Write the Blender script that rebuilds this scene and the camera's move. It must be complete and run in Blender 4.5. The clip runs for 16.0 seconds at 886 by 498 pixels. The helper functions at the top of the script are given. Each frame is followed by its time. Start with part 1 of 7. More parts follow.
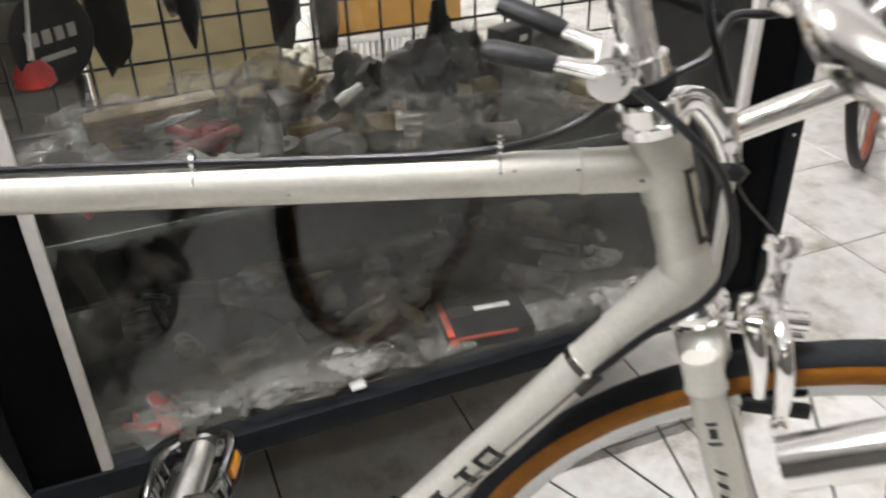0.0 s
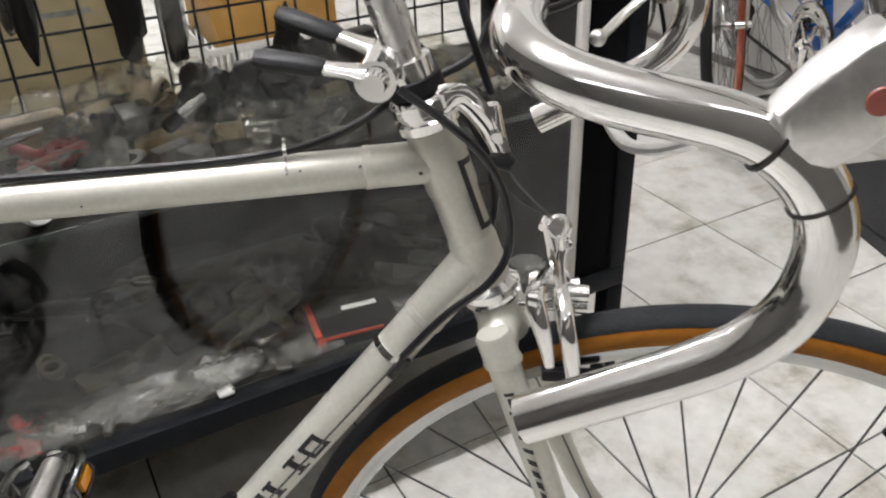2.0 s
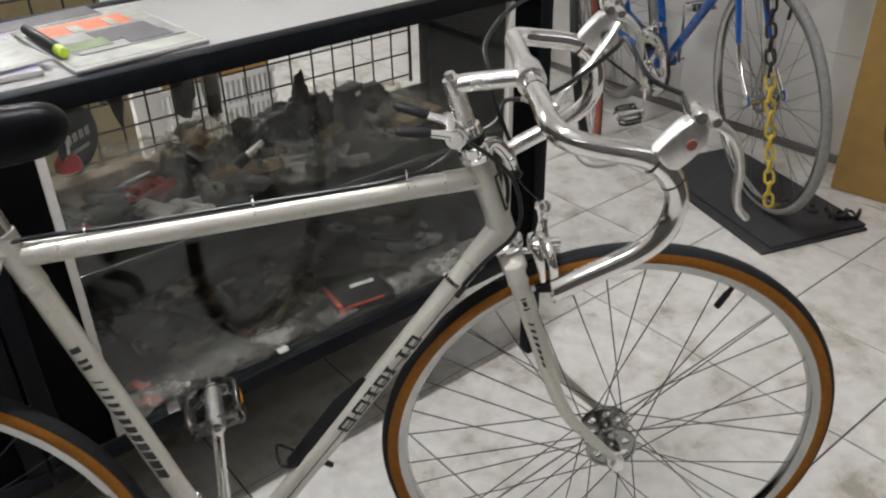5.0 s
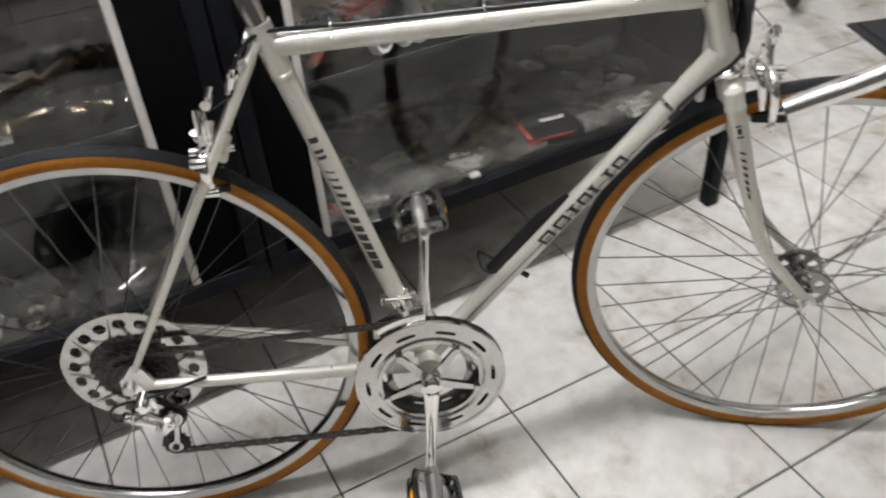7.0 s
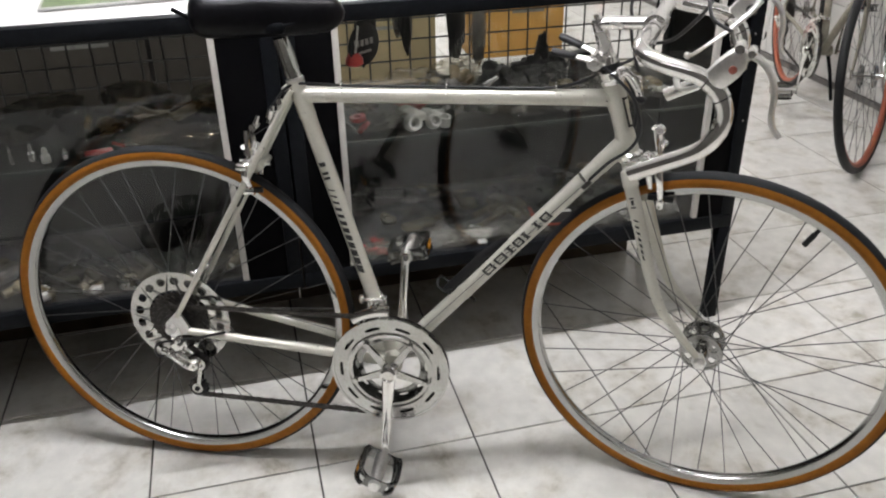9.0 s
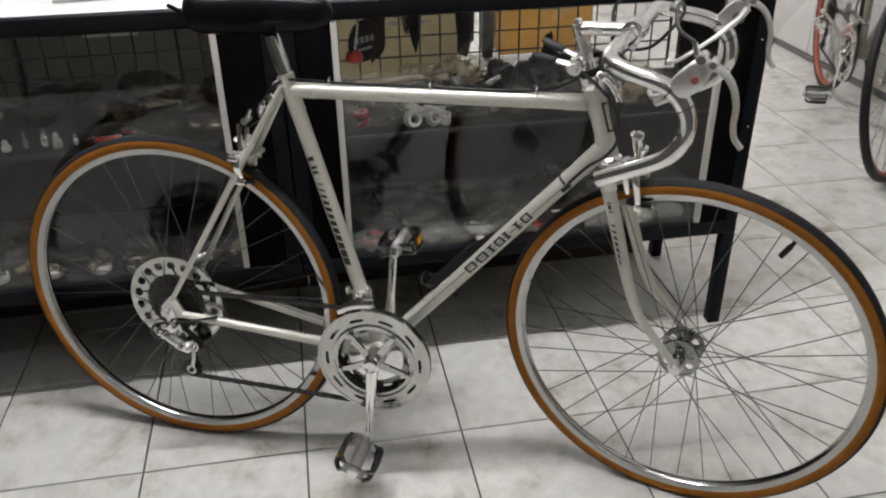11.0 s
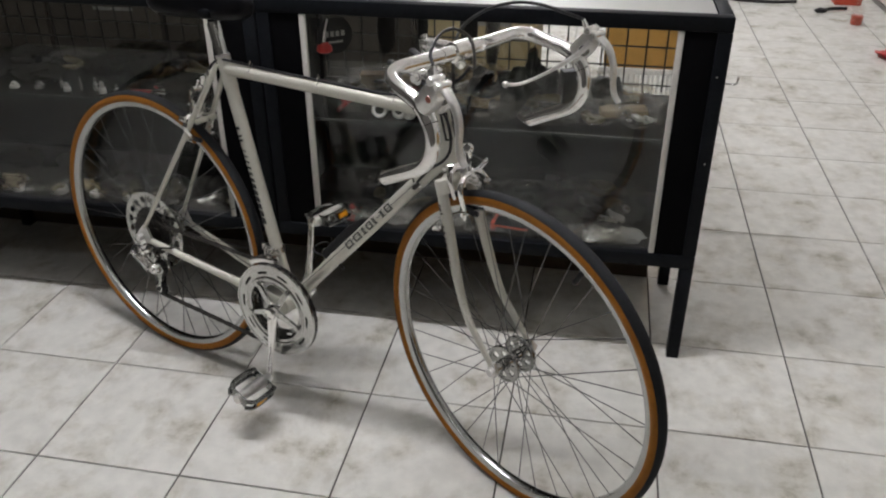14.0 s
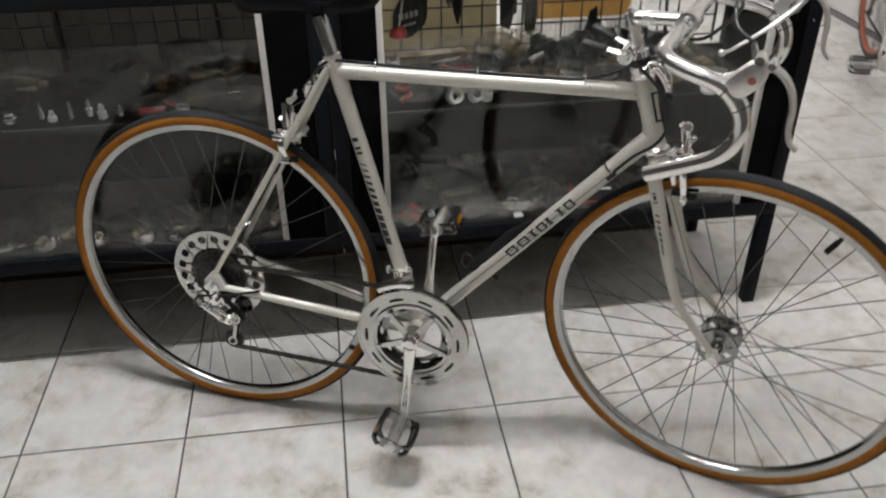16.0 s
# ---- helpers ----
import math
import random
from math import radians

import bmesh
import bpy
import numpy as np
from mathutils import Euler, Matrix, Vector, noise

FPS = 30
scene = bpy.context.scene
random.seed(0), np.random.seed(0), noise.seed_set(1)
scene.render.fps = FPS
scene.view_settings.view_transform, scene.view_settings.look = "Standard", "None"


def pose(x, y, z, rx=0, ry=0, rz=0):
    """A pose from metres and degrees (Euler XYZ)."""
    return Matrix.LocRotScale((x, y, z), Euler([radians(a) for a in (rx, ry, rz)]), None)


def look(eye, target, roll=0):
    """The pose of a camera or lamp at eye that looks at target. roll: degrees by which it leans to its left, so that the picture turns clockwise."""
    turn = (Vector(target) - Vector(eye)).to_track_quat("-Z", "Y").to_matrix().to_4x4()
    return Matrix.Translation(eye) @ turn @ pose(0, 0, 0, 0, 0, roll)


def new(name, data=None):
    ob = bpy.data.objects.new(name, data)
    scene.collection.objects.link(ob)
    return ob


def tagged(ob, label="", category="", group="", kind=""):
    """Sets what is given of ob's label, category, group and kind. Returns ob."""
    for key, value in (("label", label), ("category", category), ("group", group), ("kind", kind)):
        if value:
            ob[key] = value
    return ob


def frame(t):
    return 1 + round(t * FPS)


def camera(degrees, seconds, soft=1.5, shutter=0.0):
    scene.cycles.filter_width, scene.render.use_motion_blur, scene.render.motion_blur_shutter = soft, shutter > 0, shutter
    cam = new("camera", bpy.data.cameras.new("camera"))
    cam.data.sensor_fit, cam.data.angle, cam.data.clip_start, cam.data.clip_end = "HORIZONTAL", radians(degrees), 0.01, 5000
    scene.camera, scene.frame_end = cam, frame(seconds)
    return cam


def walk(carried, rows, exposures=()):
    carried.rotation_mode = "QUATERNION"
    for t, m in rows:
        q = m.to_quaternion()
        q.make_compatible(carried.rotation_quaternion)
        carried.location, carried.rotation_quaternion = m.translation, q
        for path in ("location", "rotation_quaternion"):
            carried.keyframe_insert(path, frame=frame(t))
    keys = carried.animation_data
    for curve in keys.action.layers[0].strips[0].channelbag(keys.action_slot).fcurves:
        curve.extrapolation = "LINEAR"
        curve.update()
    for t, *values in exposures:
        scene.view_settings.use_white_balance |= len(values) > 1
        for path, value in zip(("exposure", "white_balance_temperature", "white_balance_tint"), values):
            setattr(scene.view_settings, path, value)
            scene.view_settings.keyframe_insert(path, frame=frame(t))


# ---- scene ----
cam = camera(56.2, 16.0, 2.1, 0.5)
METRES, EYE, TILT, LEAN, TURN = 4.7, 1.15, -28.0, 3.0, 0.0
PATH = [
    (0, (0.908, -0.818, 0.98), (1.529, 0.774, -0.059), -1.7),
    (0.5, (0.925, -0.871, 0.994), (1.612, 0.7, -0.036), -2.0),
    (1, (0.941, -0.861, 0.986), (1.678, 0.685, -0.048), -2.1),
    (1.5, (0.948, -0.872, 0.983), (1.723, 0.655, -0.05), -1.8),
    (2, (0.963, -0.877, 0.989), (1.766, 0.632, -0.05), -2.0),
    (2.5, (0.942, -0.927, 1.002), (1.764, 0.564, -0.048), -2.0),
    (3, (0.872, -1.007, 1.088), (1.719, 0.476, 0.048), -1.8),
    (5.5, (0.529, -1.127, 1.203), (1.612, 0.186, 0.154), -1.0),
    (6, (0.473, -1.129, 1.174), (1.361, 0.234, 0.01), -1.6),
    (6.5, (0.455, -1.14, 1.166), (1.269, 0.207, -0.068), -1.9),
    (7, (0.486, -1.139, 1.17), (1.157, 0.249, -0.104), -4.1),
    (7.5, (0.589, -1.204, 1.173), (0.993, 0.308, -0.073), -2.9),
    (8, (0.636, -1.37, 1.175), (0.97, 0.277, 0.09), -1.8),
    (8.5, (0.61, -1.534, 1.187), (0.97, 0.168, 0.2), -1.8),
    (9, (0.615, -1.623, 1.197), (1.03, 0.079, 0.231), -1.2),
    (11.5, (0.835, -1.68, 1.222), (1.01, 0.044, 0.224), -0.7),
    (12, (1.026, -1.725, 1.231), (0.966, 0.0, 0.221), -1.5),
    (12.5, (1.183, -1.812, 1.258), (1.015, -0.091, 0.253), -1.9),
    (13, (1.319, -1.819, 1.271), (1.105, -0.098, 0.275), -1.3),
    (13.5, (1.43, -1.814, 1.285), (1.162, -0.108, 0.276), -0.6),
    (14, (1.447, -1.814, 1.281), (1.124, -0.109, 0.287), -0.2),
    (14.5, (1.328, -1.786, 1.259), (0.995, -0.091, 0.252), 0.6),
    (15, (1.1, -1.756, 1.26), (1.023, -0.038, 0.239), 1.9),
    (15.5, (0.907, -1.687, 1.249), (0.953, 0.026, 0.219), 1.4),
    (16, (0.7, -1.639, 1.273), (0.927, 0.025, 0.186), -0.5),
]
EXPOSURES = [(0.0, 0.38), (0.5, 0.22), (3.0, 0.05), (5.5, -0.36), (6.5, -0.10), (7.5, 0.11), (8.0, 0.18), (9.0, 0.00), (11.5, -0.28), (12.0, -0.27), (13.5, -0.42), (14.5, -0.48), (15.5, -0.45), (16.0, -0.32)]
walk(cam, [(t, look(eye, target, roll)) for t, eye, target, roll in PATH], EXPOSURES)

# ---------------------------------------------------------------- light
world = bpy.data.worlds.new("world")
world.use_nodes = True
scene.world = world
world.node_tree.nodes["Background"].inputs[0].default_value = (0.75, 0.8, 0.9, 1)
world.node_tree.nodes["Background"].inputs[1].default_value = 0.02
CEIL = 2.75


def tube_lamp(x, y, length, energy, along_x=True):
    data = bpy.data.lights.new("tube_light", "AREA")
    data.shape, data.size, data.size_y = "RECTANGLE", length, 0.05
    data.energy, data.color = energy, (0.98, 0.968, 1.008)
    ob = new("tube_light", data)
    ob.matrix_world = pose(x, y, CEIL - 0.125, 0, 0, 0 if along_x else 90)
    return ob


LAMPS = [(0.62, -0.40, 1.4, 20, True), (1.15, 3.1, 1.2, 24, True)]
for lamp in LAMPS:
    tube_lamp(*lamp)


# ---------------------------------------------------------------- materials
def material(name, color, rough=0.5, metal=0.0, grain=0.0, scale=40.0, bump=0.0, wear=0.0, wear_color=None, coat=0.0, per_object=0.0, bump_scale=None, spec=0.5):
    """A surface with two scales of variation: fine grain and broad wear."""
    m = bpy.data.materials.new(name)
    m.use_nodes = True
    nt = m.node_tree
    b = nt.nodes["Principled BSDF"]
    b.inputs["Base Color"].default_value = (*color, 1)
    b.inputs["Roughness"].default_value = rough
    b.inputs["Metallic"].default_value = metal
    b.inputs["Coat Weight"].default_value = coat
    b.inputs["Specular IOR Level"].default_value = spec
    co = nt.nodes.new("ShaderNodeTexCoord")
    out = None
    if grain or wear:
        fine = nt.nodes.new("ShaderNodeTexNoise")
        fine.inputs["Scale"].default_value, fine.inputs["Detail"].default_value = scale, 5
        broad = nt.nodes.new("ShaderNodeTexNoise")
        broad.inputs["Scale"].default_value, broad.inputs["Detail"].default_value = scale / 9, 3
        for n in (fine, broad):
            nt.links.new(co.outputs["Object"], n.inputs["Vector"])
        ramp = nt.nodes.new("ShaderNodeMapRange")
        ramp.inputs["From Min"].default_value, ramp.inputs["From Max"].default_value = 0.3, 0.7
        ramp.inputs["To Min"].default_value, ramp.inputs["To Max"].default_value = 1 - grain, 1 + grain
        nt.links.new(fine.outputs["Fac"], ramp.inputs["Value"])
        hsv = nt.nodes.new("ShaderNodeHueSaturation")
        hsv.inputs["Color"].default_value = (*color, 1)
        nt.links.new(ramp.outputs["Result"], hsv.inputs["Value"])
        out = hsv.outputs["Color"]
        if wear:
            mask = nt.nodes.new("ShaderNodeMapRange")
            mask.inputs["From Min"].default_value, mask.inputs["From Max"].default_value = 0.52, 0.72
            mask.inputs["To Min"].default_value, mask.inputs["To Max"].default_value = 0, wear
            nt.links.new(broad.outputs["Fac"], mask.inputs["Value"])
            mix = nt.nodes.new("ShaderNodeMix")
            mix.data_type = "RGBA"
            nt.links.new(mask.outputs["Result"], mix.inputs["Factor"])
            nt.links.new(out, mix.inputs["A"])
            mix.inputs["B"].default_value = (*(wear_color or [c * 0.5 for c in color]), 1)
            out = mix.outputs["Result"]
            rr = nt.nodes.new("ShaderNodeMapRange")
            rr.inputs["To Min"].default_value, rr.inputs["To Max"].default_value = max(rough - 0.06, 0.02), min(rough + 0.10, 1)
            nt.links.new(broad.outputs["Fac"], rr.inputs["Value"])
            nt.links.new(rr.outputs["Result"], b.inputs["Roughness"])
    if per_object:
        info = nt.nodes.new("ShaderNodeObjectInfo")
        r = nt.nodes.new("ShaderNodeMapRange")
        r.inputs["To Min"].default_value, r.inputs["To Max"].default_value = 1 - per_object, 1 + per_object
        nt.links.new(info.outputs["Random"], r.inputs["Value"])
        h2 = nt.nodes.new("ShaderNodeHueSaturation")
        h2.inputs["Color"].default_value = (*color, 1)
        if out:
            nt.links.new(out, h2.inputs["Color"])
        nt.links.new(r.outputs["Result"], h2.inputs["Value"])
        out = h2.outputs["Color"]
    if out:
        nt.links.new(out, b.inputs["Base Color"])
    if bump:
        n = nt.nodes.new("ShaderNodeTexNoise")
        n.inputs["Scale"].default_value, n.inputs["Detail"].default_value = bump_scale or scale, 4
        nt.links.new(co.outputs["Object"], n.inputs["Vector"])
        bp = nt.nodes.new("ShaderNodeBump")
        bp.inputs["Strength"].default_value, bp.inputs["Distance"].default_value = bump, 0.002
        nt.links.new(n.outputs["Fac"], bp.inputs["Height"])
        nt.links.new(bp.outputs["Normal"], b.inputs["Normal"])
    return m


def glass_material(name, tint=(0.93, 0.96, 0.95), gloss=1.0, rough=0.02, dust=0.0):
    m = bpy.data.materials.new(name)
    m.use_nodes = True
    nt = m.node_tree
    nt.nodes.remove(nt.nodes["Principled BSDF"])
    out = nt.nodes["Material Output"]
    clear = nt.nodes.new("ShaderNodeBsdfTransparent")
    clear.inputs[0].default_value = (*tint, 1)
    shine = nt.nodes.new("ShaderNodeBsdfGlossy")
    shine.inputs["Roughness"].default_value = rough
    # reflectance of one glass surface: 4 % head on, rising towards grazing angles
    facing = nt.nodes.new("ShaderNodeLayerWeight")
    facing.inputs["Blend"].default_value = 0.5
    power = nt.nodes.new("ShaderNodeMath")
    power.operation = "POWER"
    power.inputs[1].default_value = 5.0
    nt.links.new(facing.outputs["Facing"], power.inputs[0])
    mul = nt.nodes.new("ShaderNodeMath")
    mul.operation = "MULTIPLY_ADD"
    mul.inputs[1].default_value, mul.inputs[2].default_value = 0.95 * gloss, 0.045 * gloss
    nt.links.new(power.outputs[0], mul.inputs[0])
    mix = nt.nodes.new("ShaderNodeMixShader")
    nt.links.new(mul.outputs[0], mix.inputs[0])
    nt.links.new(clear.outputs[0], mix.inputs[1])
    nt.links.new(shine.outputs[0], mix.inputs[2])
    last = mix.outputs[0]
    if dust:
        co = nt.nodes.new("ShaderNodeTexCoord")
        n = nt.nodes.new("ShaderNodeTexNoise")
        n.inputs["Scale"].default_value, n.inputs["Detail"].default_value = 6, 6
        nt.links.new(co.outputs["Object"], n.inputs["Vector"])
        r = nt.nodes.new("ShaderNodeMapRange")
        r.inputs["From Min"].default_value, r.inputs["From Max"].default_value = 0.35, 0.75
        r.inputs["To Min"].default_value, r.inputs["To Max"].default_value = dust * 0.3, dust
        nt.links.new(n.outputs["Fac"], r.inputs["Value"])
        d = nt.nodes.new("ShaderNodeBsdfDiffuse")
        d.inputs[0].default_value = (0.6, 0.6, 0.57, 1)
        mix2 = nt.nodes.new("ShaderNodeMixShader")
        nt.links.new(r.outputs["Result"], mix2.inputs[0])
        nt.links.new(last, mix2.inputs[1])
        nt.links.new(d.outputs[0], mix2.inputs[2])
        last = mix2.outputs[0]
    nt.links.new(last, out.inputs["Surface"])
    return m


def tile_material():
    """Glazed white floor tile with soft grey-beige marbling that differs from tile to tile."""
    m = bpy.data.materials.new("marbled_tile")
    m.use_nodes = True
    nt = m.node_tree
    b = nt.nodes["Principled BSDF"]
    b.inputs["Roughness"].default_value = 0.14
    co, info = nt.nodes.new("ShaderNodeTexCoord"), nt.nodes.new("ShaderNodeObjectInfo")
    geo = nt.nodes.new("ShaderNodeNewGeometry")
    shift = nt.nodes.new("ShaderNodeVectorMath")
    shift.operation = "MULTIPLY_ADD"
    add = nt.nodes.new("ShaderNodeMath")
    nt.links.new(info.outputs["Random"], add.inputs[0])
    nt.links.new(geo.outputs["Random Per Island"], add.inputs[1])
    nt.links.new(add.outputs[0], shift.inputs[0])
    shift.inputs[1].default_value = (31, 57, 11)
    nt.links.new(co.outputs["Object"], shift.inputs[2])
    n1 = nt.nodes.new("ShaderNodeTexNoise")
    n1.inputs["Scale"].default_value, n1.inputs["Detail"].default_value, n1.inputs["Roughness"].default_value, n1.inputs["Distortion"].default_value = 8, 8, 0.66, 0.2
    n2 = nt.nodes.new("ShaderNodeTexNoise")
    n2.inputs["Scale"].default_value, n2.inputs["Detail"].default_value = 26, 6
    for n in (n1, n2):
        nt.links.new(shift.outputs[0], n.inputs["Vector"])
    ramp = nt.nodes.new("ShaderNodeValToRGB")
    ramp.color_ramp.elements[0].position, ramp.color_ramp.elements[0].color = 0.31, (0.43, 0.405, 0.335, 1)
    ramp.color_ramp.elements[1].position, ramp.color_ramp.elements[1].color = 0.53, (0.75, 0.742, 0.697, 1)
    e = ramp.color_ramp.elements.new(0.41)
    e.color = (0.640, 0.622, 0.563, 1)
    nt.links.new(n1.outputs["Fac"], ramp.inputs[0])
    hsv = nt.nodes.new("ShaderNodeHueSaturation")
    mr = nt.nodes.new("ShaderNodeMapRange")
    mr.inputs["From Min"].default_value, mr.inputs["From Max"].default_value = 0.3, 0.7
    mr.inputs["To Min"].default_value, mr.inputs["To Max"].default_value = 0.90, 1.06
    nt.links.new(n2.outputs["Fac"], mr.inputs["Value"])
    nt.links.new(mr.outputs["Result"], hsv.inputs["Value"])
    nt.links.new(ramp.outputs[0], hsv.inputs["Color"])
    nt.links.new(hsv.outputs[0], b.inputs["Base Color"])
    bp = nt.nodes.new("ShaderNodeBump")
    bp.inputs["Strength"].default_value, bp.inputs["Distance"].default_value = 0.05, 0.002
    nt.links.new(n2.outputs["Fac"], bp.inputs["Height"])
    nt.links.new(bp.outputs["Normal"], b.inputs["Normal"])
    return m


PAINT = material("champagne_pearl_paint", (0.66, 0.65, 0.575), 0.34, 0.32, 0.05, 300, 0, 0.30, (0.60, 0.58, 0.49), coat=0.35)
CHROME = material("polished_alloy", (0.95, 0.945, 0.93), 0.075, 1.0, 0.03, 160, 0.015, 0.2, (0.80, 0.78, 0.73), bump_scale=500)
RIM = material("polished_rim", (0.46, 0.46, 0.45), 0.13, 1.0, 0.04, 160, 0.03, 0.3, (0.62, 0.61, 0.58), bump_scale=500)
BRIGHT = material("bright_satin_alloy", (0.93, 0.92, 0.90), 0.24, 1.0, 0.05, 200, 0.02, 0.3, (0.80, 0.79, 0.76), bump_scale=600)
DULL = material("dull_hub_alloy", (0.34, 0.34, 0.33), 0.22, 1.0, 0.15, 160, 0.05, 0.4, (0.22, 0.22, 0.21))
AGED = material("aged_alloy", (0.60, 0.60, 0.58), 0.13, 1.0, 0.10, 160, 0.04, 0.4, (0.42, 0.41, 0.39), bump_scale=500)
ALLOY = material("satin_alloy", (0.84, 0.83, 0.81), 0.34, 1.0, 0.08, 220, 0.05, 0.4, (0.5, 0.49, 0.46))
PEDAL_STEEL = material("dull_pedal_steel", (0.26, 0.26, 0.255), 0.16, 1.0, 0.15, 160, 0.05, 0.4, (0.25, 0.25, 0.24))
STEEL = material("spoke_steel", (0.14, 0.14, 0.14), 0.35, 1.0, 0.1, 200)
DARK_STEEL = material("oily_dark_steel", (0.07, 0.065, 0.06), 0.45, 0.8, 0.3, 150, 0.1)
TREAD = material("grey_black_tread_rubber", (0.011, 0.012, 0.014), 0.72, 0, 0.2, 260, 0.3, 0.4, (0.022, 0.023, 0.026), spec=0.28)
GUM = material("orange_gum_sidewall", (0.30, 0.112, 0.010), 0.60, 0, 0.12, 120, 0.1, 0.4, (0.22, 0.080, 0.009), spec=0.22)
BLACK_RUBBER = material("black_rubber", (0.012, 0.012, 0.013), 0.5, 0, 0.2, 200, 0.2, spec=0.3)
BLACK_CABLE = material("black_cable_housing", (0.012, 0.012, 0.014), 0.28, 0, 0.1, 100)
LEATHER = material("worn_black_saddle_vinyl", (0.004, 0.004, 0.005), 0.33, 0, 0.25, 90, 0.35, 0.4, (0.006, 0.006, 0.007), spec=0.13)
DECAL = material("black_decal", (0.02, 0.02, 0.02), 0.45, 0, 0.2, 300)
AMBER = material("amber_reflector", (0.75, 0.30, 0.01), 0.2, 0, 0.1, 300, coat=0.8)
RED_DOT = material("red_enamel", (0.42, 0.13, 0.10), 0.3, 0, 0.1, 300)


def chipped(m, color, amount):
    """Adds sparse small chips, where the coat is knocked off, to a paint."""
    nt = m.node_tree
    b = nt.nodes["Principled BSDF"]
    link = b.inputs["Base Color"].links[0]
    src = link.from_socket
    co = nt.nodes.new("ShaderNodeTexCoord")
    n = nt.nodes.new("ShaderNodeTexNoise")
    n.inputs["Scale"].default_value, n.inputs["Detail"].default_value, n.inputs["Roughness"].default_value = 95, 3, 0.6
    nt.links.new(co.outputs["Object"], n.inputs["Vector"])
    where = nt.nodes.new("ShaderNodeTexNoise")
    where.inputs["Scale"].default_value = 9
    nt.links.new(co.outputs["Object"], where.inputs["Vector"])
    both = nt.nodes.new("ShaderNodeMath")
    both.operation = "MULTIPLY"
    nt.links.new(n.outputs["Fac"], both.inputs[0])
    nt.links.new(where.outputs["Fac"], both.inputs[1])
    cut = nt.nodes.new("ShaderNodeMapRange")
    cut.inputs["From Min"].default_value, cut.inputs["From Max"].default_value = amount, amount + 0.012
    nt.links.new(both.outputs[0], cut.inputs["Value"])
    mix = nt.nodes.new("ShaderNodeMix")
    mix.data_type = "RGBA"
    nt.links.new(cut.outputs["Result"], mix.inputs["Factor"])
    nt.links.new(src, mix.inputs["A"])
    mix.inputs["B"].default_value = (*color, 1)
    nt.links.new(mix.outputs["Result"], b.inputs["Base Color"])


chipped(PAINT, (0.10, 0.085, 0.06), 0.435)
TILE = tile_material()
GROUT = material("dark_grout", (0.060, 0.056, 0.048), 0.9, 0, 0.3, 60, 0.4)
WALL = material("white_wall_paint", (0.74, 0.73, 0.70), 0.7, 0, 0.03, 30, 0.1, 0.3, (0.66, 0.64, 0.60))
CEILING = material("ceiling_paint", (0.88, 0.87, 0.85), 0.8, 0, 0.03, 20, 0.1)
BLACK_PAINT = material("black_satin_metal_paint", (0.007, 0.008, 0.010), 0.48, 0, 0.2, 80, 0.12, 0.35, (0.010, 0.011, 0.013), spec=0.09)
BLACK_BOARD = material("black_laminate_board", (0.003, 0.003, 0.0035), 0.6, 0, 0.15, 50, 0.05, 0.3, (0.004, 0.004, 0.005), spec=0.03)
WHITE_TRIM = material("white_plastic_edging", (0.62, 0.60, 0.56), 0.45, 0, 0.06, 90, 0.05, 0.4, (0.48, 0.46, 0.42))
WHITE_TOP = material("white_laminate_top", (0.78, 0.78, 0.77), 0.3, 0, 0.03, 60, 0.03)
GLASS = glass_material("counter_glass", (0.98, 0.985, 0.98), 0.98, 0.012, 0.001)
SHELF_GLASS = glass_material("shelf_glass", (0.98, 0.985, 0.98), 0.10, 0.10, 0.006)
GRID = material("black_grid_wire", (0.012, 0.012, 0.012), 0.4, 0, 0.2, 100)
GREY_BOARD = material("dark_back_board", (0.016, 0.015, 0.013), 0.6, 0, 0.25, 12, 0.05, 0.6, (0.010, 0.009, 0.008), spec=0.15)


# ---------------------------------------------------------------- mesh helpers
def part(name, bm, mat, parent=None, label="", smooth=38):
    me = bpy.data.meshes.new(name)
    bmesh.ops.recalc_face_normals(bm, faces=bm.faces)
    bm.to_mesh(me)
    bm.free()
    if smooth:
        me.shade_smooth()
        me.set_sharp_from_angle(angle=radians(smooth))
    me.materials.append(mat)
    ob = new(name, me)
    if parent:
        ob.parent = parent
    return tagged(ob, label)


def again(name, ob, parent, m=None, label=""):
    """Another object on the same mesh."""
    o = new(name, ob.data)
    o.parent = parent
    if m:
        o.matrix_basis = m
    return tagged(o, label)


def thing(name, m, label, category, group="", kind=""):
    ob = new(name)
    ob.empty_display_size = 0.05
    ob.matrix_basis = m
    return tagged(ob, label, category, group, kind)


def box(bm, cx, cy, cz, sx, sy, sz, bevel=0.0, m=None, seg=2):
    r = bmesh.ops.create_cube(bm, size=1, matrix=Matrix.Translation((cx, cy, cz)) @ Matrix.Diagonal((sx, sy, sz, 1)))
    vs = r["verts"]
    if bevel:
        es = list({e for v in vs for e in v.link_edges})
        out = bmesh.ops.bevel(bm, geom=es, offset=min(bevel, 0.45 * min(sx, sy, sz)), segments=seg, affect="EDGES", profile=0.5)
        vs = list({v for f in out["faces"] for v in f.verts} | {v for v in vs if v.is_valid})
    if m:
        bmesh.ops.transform(bm, matrix=m, verts=[v for v in vs if v.is_valid])
    return bm


